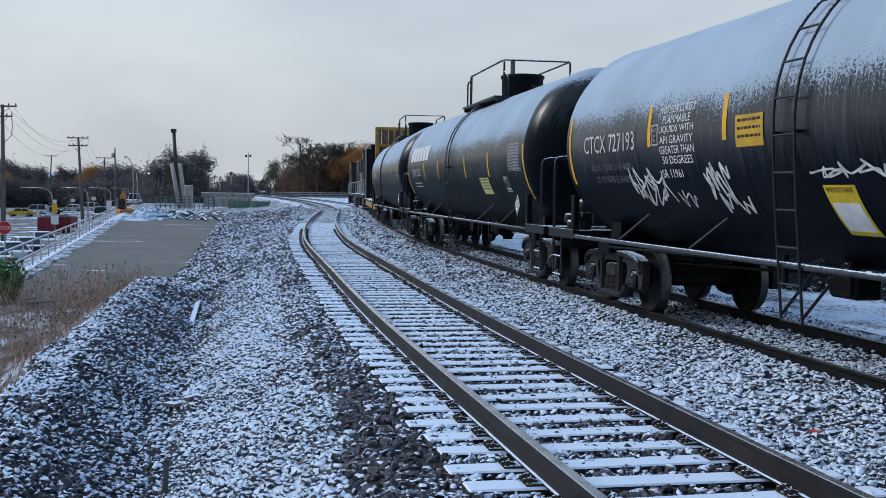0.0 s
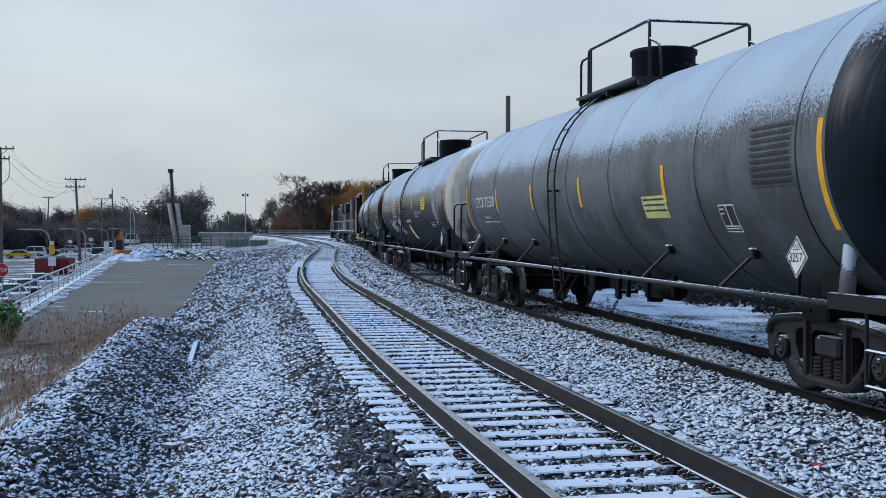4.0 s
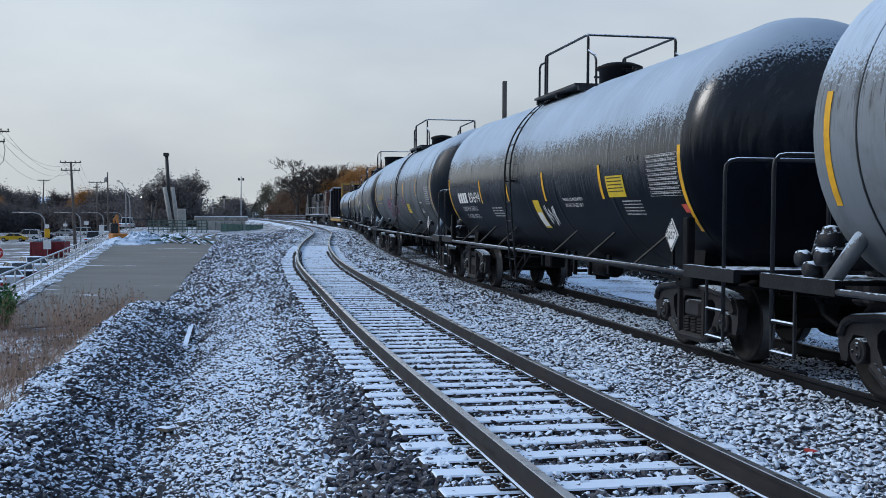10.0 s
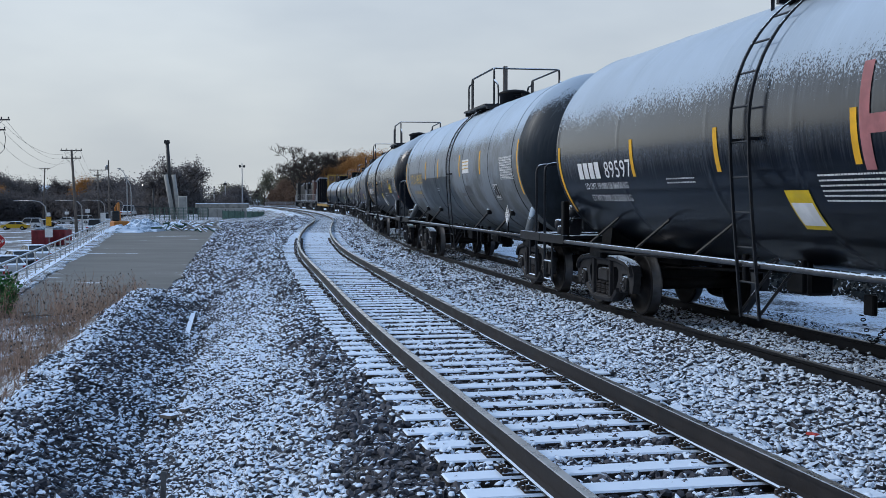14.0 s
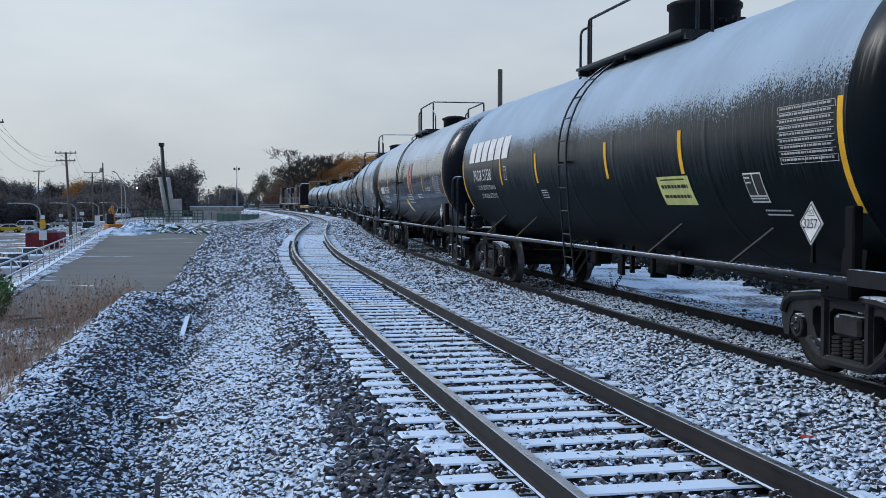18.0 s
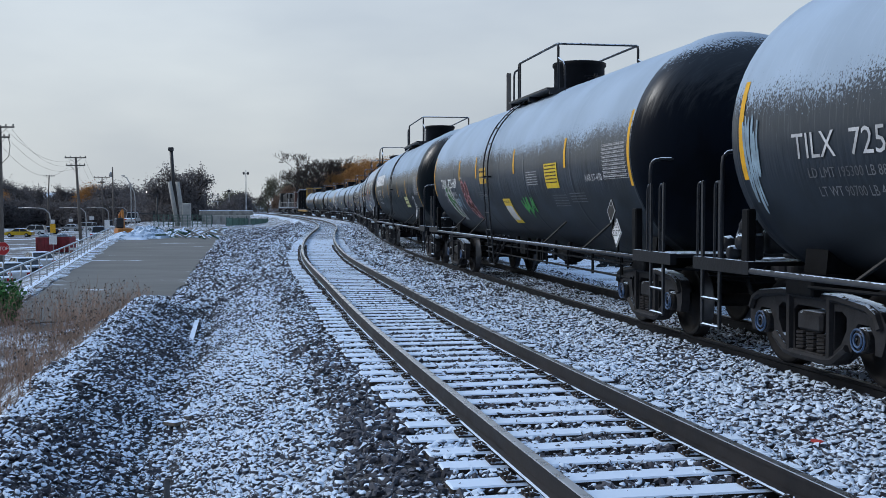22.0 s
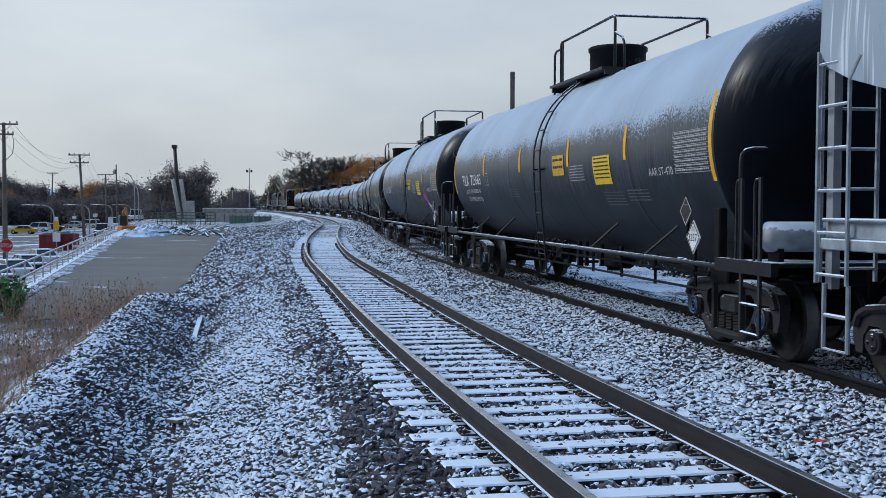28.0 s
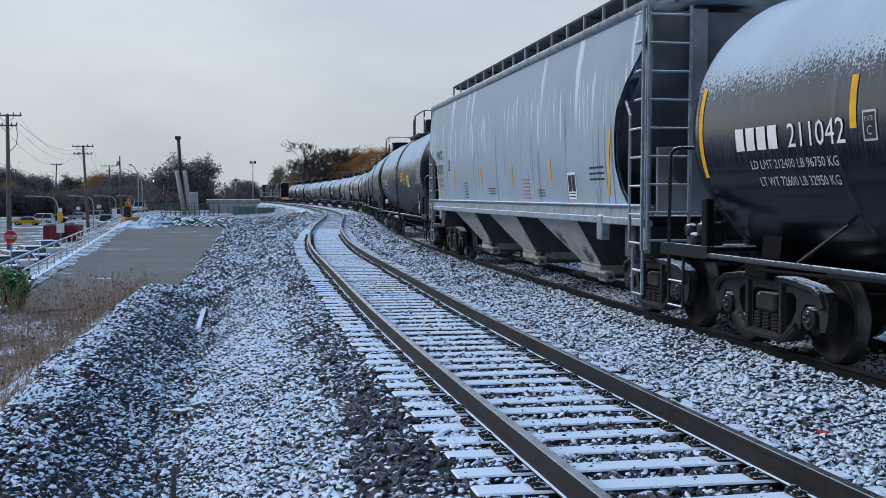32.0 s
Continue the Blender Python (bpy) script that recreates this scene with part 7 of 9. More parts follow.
    note(a, 3, -2.5, -3.3, 1.92, 0.03, WHITE, 6)
    mark(a, "SR 11561", -4.2, -5.0, 1.99, 2.11, WHITE)
    table(a, -5.6, -6.6, 1.9, 2.35)
    diamond(a, -6.75, 1.45)
    # green-black car with block letters
    a = TANKS[8]
    stripes(a, h[8], (4.28, 1.82, -1.7, -4.25), 2.27, 2.12, 0.5)
    block_letters(a, 6.98, 3.6, 2.52, 2.94, WHITE, 6)
    mark(a, "PROX 51338", 6.6, 5.05, 2.13, 2.36, WHITE)
    weights(a, 6.35, 4.9, 1.95, "LD LMT 205700 LB 92350 KG", "LT WT 82300 LB 37350 KG")
    code_box(a, 3.93, 2.24)
    note(a, 4, 1.75, 1.4, 1.90, 0.025, PALE_WHITE, 8)
    plate(a, -3.42, -4.35, 1.66, 2.0, LABEL_PALE, 0)
    note(a, 1, -3.52, -4.25, 1.97, 0.03, INK, 3)
    note(a, 2, -3.5, -4.27, 1.90, 0.075, INK, 4)
    panel_box(a, -5.9, 1.84)
    note(a, 2, -5.9, -6.4, 1.62, 0.03)
    table(a, -6.55, -7.55, 2.05, 2.58)
    diamond(a, -7.1, 1.5)
    # the three charcoal cars
    for i, number, first, second in ((9, "725669", "LD LMT 195400 LB 88600 KG", "LT WT 90600 LB 41100 KG"), (10, "725658", "LD LMT 195300 LB 88600 KG", "LT WT 90700 LB 41100 KG"), (11, "725685", "LD LMT 195600 LB 88700 KG", "LT WT 90400 LB 41000 KG")):
        a = TANKS[i]
        stripes(a, h[i], {9: (4.12, 2.2, -1.25, -4.62), 10: (4.17, 1.05, -1.95, -4.65), 11: (4.2, 1.05, -2.08, -4.75)}[i], 2.53, 2.48, 0.46)
        mark(a, "TILX", 6.55, 5.85, 2.13, 2.36, WHITE if i != 10 else PALE_WHITE)
        mark(a, number, 5.62, 4.57, 2.13, 2.36, WHITE if i != 10 else PALE_WHITE)
        weights(a, 6.35, 4.75, 1.95, first, second, FAINT if i == 10 else PALE_WHITE)
        code_box(a, 3.95, 2.23)
        at = {9: (1.85, -3.4), 10: (-1.0, -3.2), 11: (-1.2, -3.35)}[i]
        plate(a, at[0], at[0] - 0.65, 2.17, 2.50, LABEL_OCHRE, 2)
        plate(a, at[1], at[1] - 0.76, 1.99, 2.40, LABEL_YELLOW, 6)
        note(a, 6, -2.15, -2.9, 2.3, 0.026, MID_GREY, 3)
        note(a, 5, -3.6, -4.4, 1.88, 0.028, FAINT, 4)
        note(a, 4, -4.6, -5.4, 1.90, 0.028, FAINT, 5)
        note(a, 4, 2.2, 1.4, 2.0, 0.03, FAINT, 6)
        mark(a, "AAR ST-470", -5.58, -6.38, 2.06, 2.16, PALE_WHITE)
        table(a, -6.45, -7.48, 2.07, 2.55)
        diamond(a, -6.97, 1.32)
        diamond(a, -6.75, 1.62, "", 0.13, face=INK, ink=PALE_WHITE)
    # green and red sprayed shapes
    a = TANKS[9]
    for yc, zc, ry, rz, lean in ((5.68, 1.83, 0.21, 0.42, 0.95), (5.34, 1.80, 0.15, 0.38, 0.75)):
        outline(a, yc, zc, ry * 1.12, rz * 1.06, SPRAY_HAZE, 2, 0.10, lean, 0.25)
        blob(a, yc, zc, ry, rz, SPRAY_GREEN, 2, lean, lift=0.012, label="dark green sprayed shape with white rim", wave=0.25)
    scrawl(a, 5.15, 4.6, 1.6, 1.9, SPRAY_BLUE, 61, 0.03, 5, label="pale blue graffiti")
    scrawl(a, 4.6, 4.3, 1.5, 2.05, SPRAY_BLUE, 62, 0.03, 1)
    for k, (y, z, ry, rz, lean) in enumerate(((3.80, 2.05, 0.16, 0.20, 0.3), (3.45, 2.02, 0.14, 0.20, 0.2), (3.62, 1.72, 0.17, 0.24, 0.6), (3.30, 1.66, 0.15, 0.24, 0.6))):
        outline(a, y, z, ry * 1.1, rz * 1.1, SPRAY_ROSE, 5 + k, 0.07, lean, 0.4)
        blob(a, y, z, ry, rz, SPRAY_RED, 5 + k, lean, lift=0.012, label="dull red sprayed petals with pale rims", wave=0.4)
    quad(a, ((0.15, 1.84), (-0.45, 1.84), (-0.45, 1.36), (0.15, 1.36)), LABEL_YELLOW, "warning_tag", "yellow and white warning tag")
    quad(a, ((0.12, 1.70), (-0.38, 1.70), (-0.38, 1.42), (0.12, 1.42)), PALE_WHITE, "warning_tag", lift=0.010)
    mark(a, "IMPORTANT", 0.06, -0.40, 1.75, 1.80, INK)
    scrawl(a, -1.3, -2.2, 1.5, 1.85, SPRAY_BRIGHT, 64, 0.07, 5, sharp=1, label="green scrawled graffiti")
    # thin scrawls
    a = TANKS[10]
    for k, (yl, yr, z0, z1) in enumerate(((4.4, 3.2, 1.5, 2.1), (3.3, 2.4, 1.45, 2.0), (1.6, 0.6, 1.5, 2.1), (1.0, 0.2, 1.4, 1.75), (-1.3, -2.6, 1.45, 2.1), (-2.4, -3.4, 1.40, 1.95), (-3.2, -4.2, 1.4, 1.9), (0.9, 0.0, 2.0, 2.35))):
        scrawl(a, yl, yr, z0, z1, SPRAY_GREY, 71 + k, 0.018, 3, sharp=0, label="thin pale scrawled graffiti")
    scrawl(a, 7.5, 7.2, 1.6, 2.6, SPRAY_BLUE, 80, 0.03, 7)
    for k, (y, z, ry, rz, lean) in enumerate(((-4.68, 1.90, 0.17, 0.12, 0.5), (-4.98, 1.94, 0.12, 0.2, 0.6))):
        blob(a, y, z, ry, rz, SPRAY_MAGENTA, 8 + k, lean, label="magenta sprayed strokes")
    blob(a, -5.2, 1.58, 0.36, 0.20, SPRAY_MAGENTA, 10, 0.9, label="magenta sprayed shape")
    blob(a, -5.2, 1.58, 0.27, 0.14, SPRAY_WHITE, 10, 0.9, lift=0.012)
    scrawl(a, -5.05, -5.35, 1.52, 1.64, SPRAY_MAGENTA, 83, 0.035, 3, lift=0.014)
    for i in (10, 11):
        y = -h[i] - 0.62
        bm = BM()
        lathe(bm, [(-1.28, 0.02), (-1.26, 0.10), (-1.20, 0.16), (-0.42, 0.16), (-0.36, 0.10), (-0.34, 0.02)], 18, "x", (0, y, 1.36))
        tank = part("brake_reservoir", bm, RESERVOIR, TANKS[i], "pale snow-topped brake reservoir")
        for x in (-1.1, -0.55):
            bm = BM()
            box(bm, x - 0.03, x + 0.03, y - 0.12, y + 0.12, 1.10, 1.24)
            part("saddle", bm, STEEL_DARK, tank)
    for k, (xc, zc, rx, rz) in enumerate(((-0.95, 3.05, 0.20, 0.16), (-0.72, 3.28, 0.14, 0.20), (-0.55, 3.02, 0.16, 0.15), (-0.80, 2.84, 0.18, 0.12), (-0.25, 3.12, 0.12, 0.26))):
        bm = BM()
        last = None
        for j in range(25):
            q = j / 24 * math.tau
            edge = []
            for w in (0.93, 1.07):
                u, v = xc + rx * w * math.cos(q), zc - AXIS_Z + rz * w * math.sin(q) * (1 + 0.1 * math.sin(3 * q))
                d = math.sqrt(max(0.0, 1 - (u * u + v * v) / RADIUS ** 2))
                edge.append(bm.verts.new((u, -h[10] - 0.062 - 0.76 * d, AXIS_Z + v)))
            if last:
                bm.faces.new((last[0], last[1], edge[1], edge[0]))
            last = edge
        part("graffiti", bm, SPRAY_NIGHT, TANKS[10], "dark blue sprayed loops on the tank head")
    # last tank
    a = TANKS[12]
    stripes(a, h[12], (4.65, 1.4, -1.6, -4.6), 2.51, 2.42, 0.46)
    mark_blocks(a, 6.8, 5.9, 2.16, 2.39, WHITE)
    mark(a, "211042", 5.75, 4.78, 2.16, 2.39, WHITE)
    weights(a, 6.55, 4.95, 1.97, "LD LMT 212400 LB 96750 KG", "LT WT 72600 LB 32950 KG")
    code_box(a, 4.41, 2.29)
    # hopper
    a, x = HOPPER, HOPPER_SIDE
    mark(a, "MWCX", 7.32, 6.45, 2.64, 2.88, DARK_LETTER, x)
    mark(a, "482307", 7.28, 6.38, 2.26, 2.50, DARK_LETTER, x)
    quad(a, ((7.25, 2.18), (6.45, 2.18), (6.45, 1.88), (7.25, 1.88)), HOPPER_SILL, "stencil_patch", flat=x + 0.003)
    mark(a, "LD LMT 222600", 7.22, 6.5, 2.06, 2.15, DARK_LETTER, x)
    mark(a, "LT WT 63400", 7.15, 6.5, 1.92, 2.01, DARK_LETTER, x)
    for s in (-1, 1):
        quad(a, ((s * 7.36, 2.62), (s * 7.27, 2.62), (s * 7.10, 1.70), (s * 7.19, 1.70)), YELLOW, "reflective_strip", flat=x)
    for y in (4.75, 1.57, -1.37, -4.14):
        quad(a, ((y + 0.05, 2.32), (y - 0.05, 2.32), (y - 0.05, 1.88), (y + 0.05, 1.88)), YELLOW, "reflective_strip", flat=x)
    quad(a, ((5.6, 2.58), (5.36, 2.58), (5.36, 2.32), (5.6, 2.32)), DARK_LETTER, "plate_box", flat=x)
    quad(a, ((5.58, 2.56), (5.38, 2.56), (5.38, 2.34), (5.58, 2.34)), HOPPER_SHADE, "plate_box", flat=x - 0.004)
    mark(a, "C", 5.51, 5.45, 2.37, 2.44, DARK_LETTER, x - 0.008)
    quad(a, ((-5.13, 2.06), (-5.58, 2.06), (-5.58, 1.64), (-5.13, 1.64)), WHITE, "stencil_panel", flat=x)
    quad(a, ((-5.17, 2.02), (-5.34, 2.02), (-5.34, 1.76), (-5.17, 1.76)), DARK_LETTER, "stencil_panel", flat=x - 0.004)
    quad(a, ((-5.37, 2.02), (-5.54, 2.02), (-5.54, 1.76), (-5.37, 1.76)), DARK_LETTER, "stencil_panel", flat=x - 0.004)
    note(a, 2, -5.18, -5.52, 1.74, 0.03, DARK_LETTER, 9, x - 0.004)
    note(a, 3, -3.2, -3.7, 1.80, 0.03, DARK_LETTER, 11, x)
    note(a, 3, -6.3, -7.0, 2.12, 0.05, DARK_LETTER, 4, x)
    note(a, 3, 0.9, 0.2, 1.85, 0.03, DARK_LETTER, 5, x)
    note(a, 6, -2.2, -2.7, 2.0, 0.04, PINK_MARK, 6, x)
    note(a, 6, 3.6, 3.2, 2.0, 0.04, DARK_LETTER, 7, x)


mark_cars()


# ---- trees, poles and the far side of the street ----
def limbs(bm, base, d, length, r, depth, rng, tips, spread=0.6, up=0.15):
    pts, rr = [base], [r]
    p, v = base.copy(), d.normalized()
    for i in range(4):
        v = (v + Vector([rng.gauss(0, 0.13) for _ in range(3)]) + Vector((0, 0, up * 0.3))).normalized()
        p = p + v * length / 4
        pts.append(p.copy())
        rr.append(max(0.022, r * (1 - 0.13 * (i + 1))))
    tube(bm, pts, rr, 6 if depth > 2 else 4 if depth > 1 else 3, False)
    tips.append((pts[-1], depth))
    if depth <= 0:
        return
    for k in range(rng.randint(3, 4) if depth > 1 else 3):
        f = rng.uniform(0.45, 1.0)
        i = min(3, int(f * 4))
        q = pts[i].lerp(pts[i + 1], f * 4 - i)
        side = Vector([rng.gauss(0, 1) for _ in range(3)])
        side = (side - v * side.dot(v)).normalized()
        nd = (v * (1 - spread * 0.5) + side * spread + Vector((0, 0, up))).normalized()
        limbs(bm, q, nd, length * rng.uniform(0.5, 0.78), rr[i] * 0.6, depth - 1, rng, tips, spread, up)


def tree(label, height, leaf, density, seed, spread=0.6, clump=0.5, bole=0.36, leaf_size=0.22, depth=4, up=0.22):
    rng = random.Random(seed)
    ob = thing("tree", label, "tree")
    height *= 1.5
    wood, tips = BM(), []
    limbs(wood, Vector((0, 0, -0.3)), Vector((0, 0, 1)), height * bole, height * 0.018 + 0.05, depth, rng, tips, spread, up)
    part("trunk", wood, BARK, ob)
    if leaf is not None:
        verts, faces = [], []
        for p, d in tips:
            if d > 2:
                continue
            for _ in range(density if d == 0 else density // 2):
                c = p + Vector([rng.gauss(0, clump) for _ in range(3)])
                u = Vector([rng.gauss(0, 1) for _ in range(3)]).normalized() * leaf_size
                w = u.cross(Vector([rng.gauss(0, 1) for _ in range(3)])).normalized() * leaf_size * 0.6
                n = len(verts)
                verts += [c - u, c + w, c + u, c - w]
                faces.append((n, n + 1, n + 2, n + 3))
        me = bpy.data.meshes.new("crown")
        me.from_pydata(verts, [], faces)
        me.materials.append(leaf)
        part("crown", me, None, ob)
    TOPS[ob.name] = max((v.co.z for o in ob.children for v in o.data.vertices))
    return ob


TOPS = {}


def leaf_mat(name, a, b):
    m = Mat(name, 0.8, spec=0.1)
    color = m.mix(m.rand(island=True), a, b)
    thin, both = m.t.nodes.new("ShaderNodeBsdfTranslucent"), m.t.nodes.new("ShaderNodeMixShader")
    both.inputs[0].default_value = 0.5
    m.put(thin.inputs[0], color)
    m.t.links.new(m.b.outputs[0], both.inputs[1])
    m.t.links.new(thin.outputs[0], both.inputs[2])
    m.t.links.new(both.outputs[0], m.t.nodes["Material Output"].inputs[0])
    return m.done(color, 0.8)


# lifted towards purple-grey: haze of the distance put into the leaf colour
DARK_LEAF = leaf_mat("dark_leaf", (0.135, 0.130, 0.138), (0.175, 0.165, 0.172))
RUST_LEAF = leaf_mat("rust_leaf", (0.32, 0.15, 0.055), (0.44, 0.25, 0.10))
BROWN_LEAF = leaf_mat("brown_leaf", (0.17, 0.12, 0.095), (0.22, 0.155, 0.12))
OLIVE_LEAF = leaf_mat("olive_leaf", (0.11, 0.115, 0.09), (0.17, 0.165, 0.125))


def spot(px, depth):
    """Ground place in a viewing direction at a distance ahead."""
    return (px - 784) / 1920 * depth, depth


def stand(ob, px, depth, z, turn=0.0):
    x, y = spot(px, depth)
    ob.matrix_basis = pose(x, y, z, 0, 0, turn)
    return ob


def plant(src, px, depth, rise, z, turn=0.0, first=False):
    """Stands a tree so that its top rises a given angle (1/1920 units) above the eye's level."""
    k = (EYE + rise / 1920 * depth - z) / TOPS[src.name]
    x, y = spot(px, depth)
    m = pose(x, y, z, 0, 0, turn) @ Matrix.Scale(k, 4)
    if first:
        src.matrix_basis = m
    else:
        copy_thing(src, pose(x, y, z, 0, 0, turn)).scale = (k, k, k)


def make_trees():
    rng = random.Random(17)
    bare = tree("tall bare autumn tree with fine twigs", 14, None, 0, 1, 0.75, bole=0.26, depth=6)
    rust = tree("rust-coloured autumn tree by the line", 13, RUST_LEAF, 80, 2, 0.75, 0.6, 0.26, 0.11)
    brown = tree("brown autumn tree by the line", 11, BROWN_LEAF, 80, 3, 0.75, 0.65, 0.22, 0.11)
    olive = tree("olive-green tree thinning in autumn", 8, OLIVE_LEAF, 34, 4, 0.8, 0.45, 0.24, 0.12)
    dark = tree("dark leafy tree beyond the street", 7.6, DARK_LEAF, 120, 5, 0.85, 0.42, 0.20, 0.08)
    gold = tree("orange autumn tree beyond the street", 8.5, RUST_LEAF, 40, 6, 0.55, 0.6, 0.28, 0.12)
    half_bare = tree("half-bare dark tree beyond the street", 8.6, DARK_LEAF, 6, 7, 0.7, 0.3, 0.30, 0.11, 5)
    bush = tree("dark brown leafless thicket", 5, BROWN_LEAF, 110, 8, 0.95, 0.40, 0.12, 0.08, up=0.05)
    thicket = tree("dark grey thicket beyond the street", 5, DARK_LEAF, 110, 9, 0.95, 0.40, 0.12, 0.08, up=0.05)
    B, S = -0.6, STREET_Z
    for src, z, places in (
            (bare, B, ((558, 322, 103), (548, 330, 70), (590, 340, 84), (478, 380, 30), (458, 390, 22), (540, 320, 78), (574, 326, 92), (640, 352, 80))),
            (rust, B, ((650, 350, 96), (665, 318, 92), (695, 322, 90), (635, 320, 82), (600, 325, 60), (618, 352, 86), (682, 356, 92), (715, 362, 80), (745, 370, 74), (780, 380, 70), (632, 345, 70), (550, 345, 56))),
            (brown, B, ((585, 338, 78), (604, 342, 74), (566, 336, 66), (700, 350, 60), (670, 348, 66), (640, 343, 58), (572, 330, 52), (730, 365, 60), (535, 340, 48))),
            (olive, B, ((515, 350, 62), (497, 360, 52), (530, 345, 58), (545, 338, 50))),
            (bush, B, ((500, 338, 28), (518, 335, 34), (536, 330, 36), (553, 328, 36), (570, 326, 40), (588, 330, 42), (607, 335, 44), (627, 338, 44), (648, 340, 46), (668, 344, 44), (690, 348, 44))),
            (olive, S, ((418, 335, 34), (432, 345, 28), (405, 330, 25), (466, 410, 20))),
            (dark, S, ((322, 205, 60), (342, 210, 57), (420, 325, 33), (412, 330, 22), (15, 285, 60), (-20, 280, 58), (-60, 285, 60), (45, 300, 44), (70, 330, 26), (112, 330, 32), (130, 310, 36), (172, 300, 38), (210, 280, 50), (241, 285, 54), (226, 300, 34), (262, 290, 36), (280, 290, 40), (192, 300, 32))),
            (half_bare, S, ((325, 200, 82), (340, 207, 76), (40, 290, 50), (118, 296, 44), (176, 290, 40), (270, 285, 36), (-40, 290, 60))),
            (gold, S, ((152, 280, 50), (165, 290, 42), (5, 270, 34), (-30, 300, 40))),
            (thicket, S, ((-30, 260, 30), (0, 262, 32), (28, 266, 26), (55, 270, 15), (82, 272, 13), (110, 270, 16), (138, 268, 20), (166, 265, 28), (192, 262, 26), (218, 260, 28), (244, 258, 28), (268, 250, 30), (292, 205, 32), (318, 200, 36), (340, 202, 36), (390, 300, 8), (415, 310, 20)))):
        for i, (px, d, rise) in enumerate(places):
            plant(src, px, d, rise * rng.uniform(0.9, 1.04), z, rng.uniform(0, 360), i == 0)


make_trees()
POLE_WOOD = plain("weathered_pole_wood", (0.13, 0.115, 0.105), 0.9, 0, 0.25, 1.0)
GALV = plain("galvanised_steel", (0.35, 0.36, 0.37), 0.45, 0.5, 0.15, 2.0)
DARK_IRON = plain("dark_painted_steel", (0.03, 0.032, 0.036), 0.5, 0, 0.2)
WIRE = plain("cable_black", (0.03, 0.03, 0.032), 0.6)


def utility_pole(px, depth, top, arms, lean=0.0, r=0.16, label="weathered wooden utility pole with crossarms"):
    x, y = spot(px, depth)
    ob = thing("utility_pole", label, "utility pole", pose(x, y, STREET_Z))
    h = top - STREET_Z
    bm = BM()
    tube(bm, [(0, 0, -0.5), (lean * h * 0.5, 0, h * 0.5), (lean * h, 0, h)], [r * 1.25, r, r * 0.75], 10)
    part("pole", bm, POLE_WOOD, ob)
    for dz, half in arms:
        bm = BM()
        box(bm, lean * h - half, lean * h + half, -0.16, -0.06, h - dz - 0.07, h - dz + 0.07)
        arm = part("crossarm", bm, POLE_WOOD, ob)
        for f in (-0.92, -0.45, 0.45, 0.92):
            bm = BM()
            lathe(bm, [(h - dz + 0.07, 0.03), (h - dz + 0.16, 0.07), (h - dz + 0.24, 0.06), (h - dz + 0.27, 0.02)], 8, "z", (lean * h + half * f, -0.11, 0))
            part("insulator", bm, DARK_IRON, arm)
        bm = BM()
        for s in (-1, 1):
            tube(bm, [(lean * h + s * half * 0.6, -0.17, h - dz - 0.05), (lean * h, -0.17, h - dz - 0.7)], 0.02, 5)
        part("arm_brace", bm, DARK_IRON, ob)
    return Vector((x + lean * h, y, top))


def cable(a, b, sag, label="overhead power cable between poles"):
    bm = BM()
    pts = [a.lerp(b, i / 16) - Vector((0, 0, sag * 4 * (i / 16) * (1 - i / 16))) for i in range(17)]
    tube(bm, pts, 0.012, 4)
    tagged(part("cable", bm, WIRE), label, "cable")


p1 = utility_pole(6, 98, 8.95, ((0.15, 1.35), (1.05, 0.95)), 0.0, 0.2)
p2 = utility_pole(147, 147, 8.35, ((0.12, 1.45), (1.15, 1.3)), -0.05, 0.19)
p3 = utility_pole(186, 230, 7.9, ((0.1, 1.7), (1.2, 0.7)), -0.01)
p4 = utility_pole(87, 240, 8.6, ((0.25, 1.25),), 0.05)
p5 = utility_pole(205, 190, 8.5, (), -0.01, 0.14, "plain wooden utility pole with a transformer box")
for dx, dz, sag in ((0.9, -0.1, 2.2), (0.3, -0.1, 1.6), (-0.6, -0.9, 2.6), (0.6, -1.0, 1.9)):
    cable(p1 + Vector((dx, 0, dz)), p2 + Vector((dx, 0, dz)), sag)
for dx, dz in ((1.2, -0.1), (-1.1, -0.1), (0.9, -1.1)):
    cable(p2 + Vector((dx, 0, dz)), p3 + Vector((dx, 0, dz)), 2.4)
bm = BM()
lathe(bm, [(-1.9, 0.02), (-1.88, 0.25), (-1.1, 0.25), (-1.05, 0.1)], 12, "z", tuple(p5 + Vector((-0.35, 0, 0.2))))
tagged(part("transformer", bm, GALV), "grey transformer can on a utility pole", "transformer")
bm = BM()
tube(bm, [p1 + Vector((0.8, -0.1, -1.1)), p1 + Vector((0.95, -0.1, -1.8)), p1 + Vector((0.8, -0.1, -2.8)), p1 + Vector((0.2, -0.1, -3.4))], 0.03, 5)
tagged(part("cable", bm, WIRE), "hanging service cable loop on a pole", "cable")


def street_lamp(px, depth, top, reach, label="galvanised street lamp with a curved arm"):
    x, y = spot(px, depth)
    ob = thing("street_lamp", label, "street lamp", pose(x, y, STREET_Z))
    h = top - STREET_Z
    bm = BM()
    tube(bm, [(0, 0, 0), (0, 0, h * 0.72), (-0.15, 0, h * 0.87), (-0.7, 0, h * 0.97), (-1.4, 0, h), (-reach, 0, h + 0.05)], [0.11, 0.09, 0.08, 0.07, 0.06, 0.05], 8)
    part("pole", bm, GALV, ob)
    bm = BM()
    box(bm, -reach - 0.55, -reach, -0.13, 0.13, h - 0.05, h + 0.10, bevel=0.04)
    part("lamp_head", bm, GALV, ob)


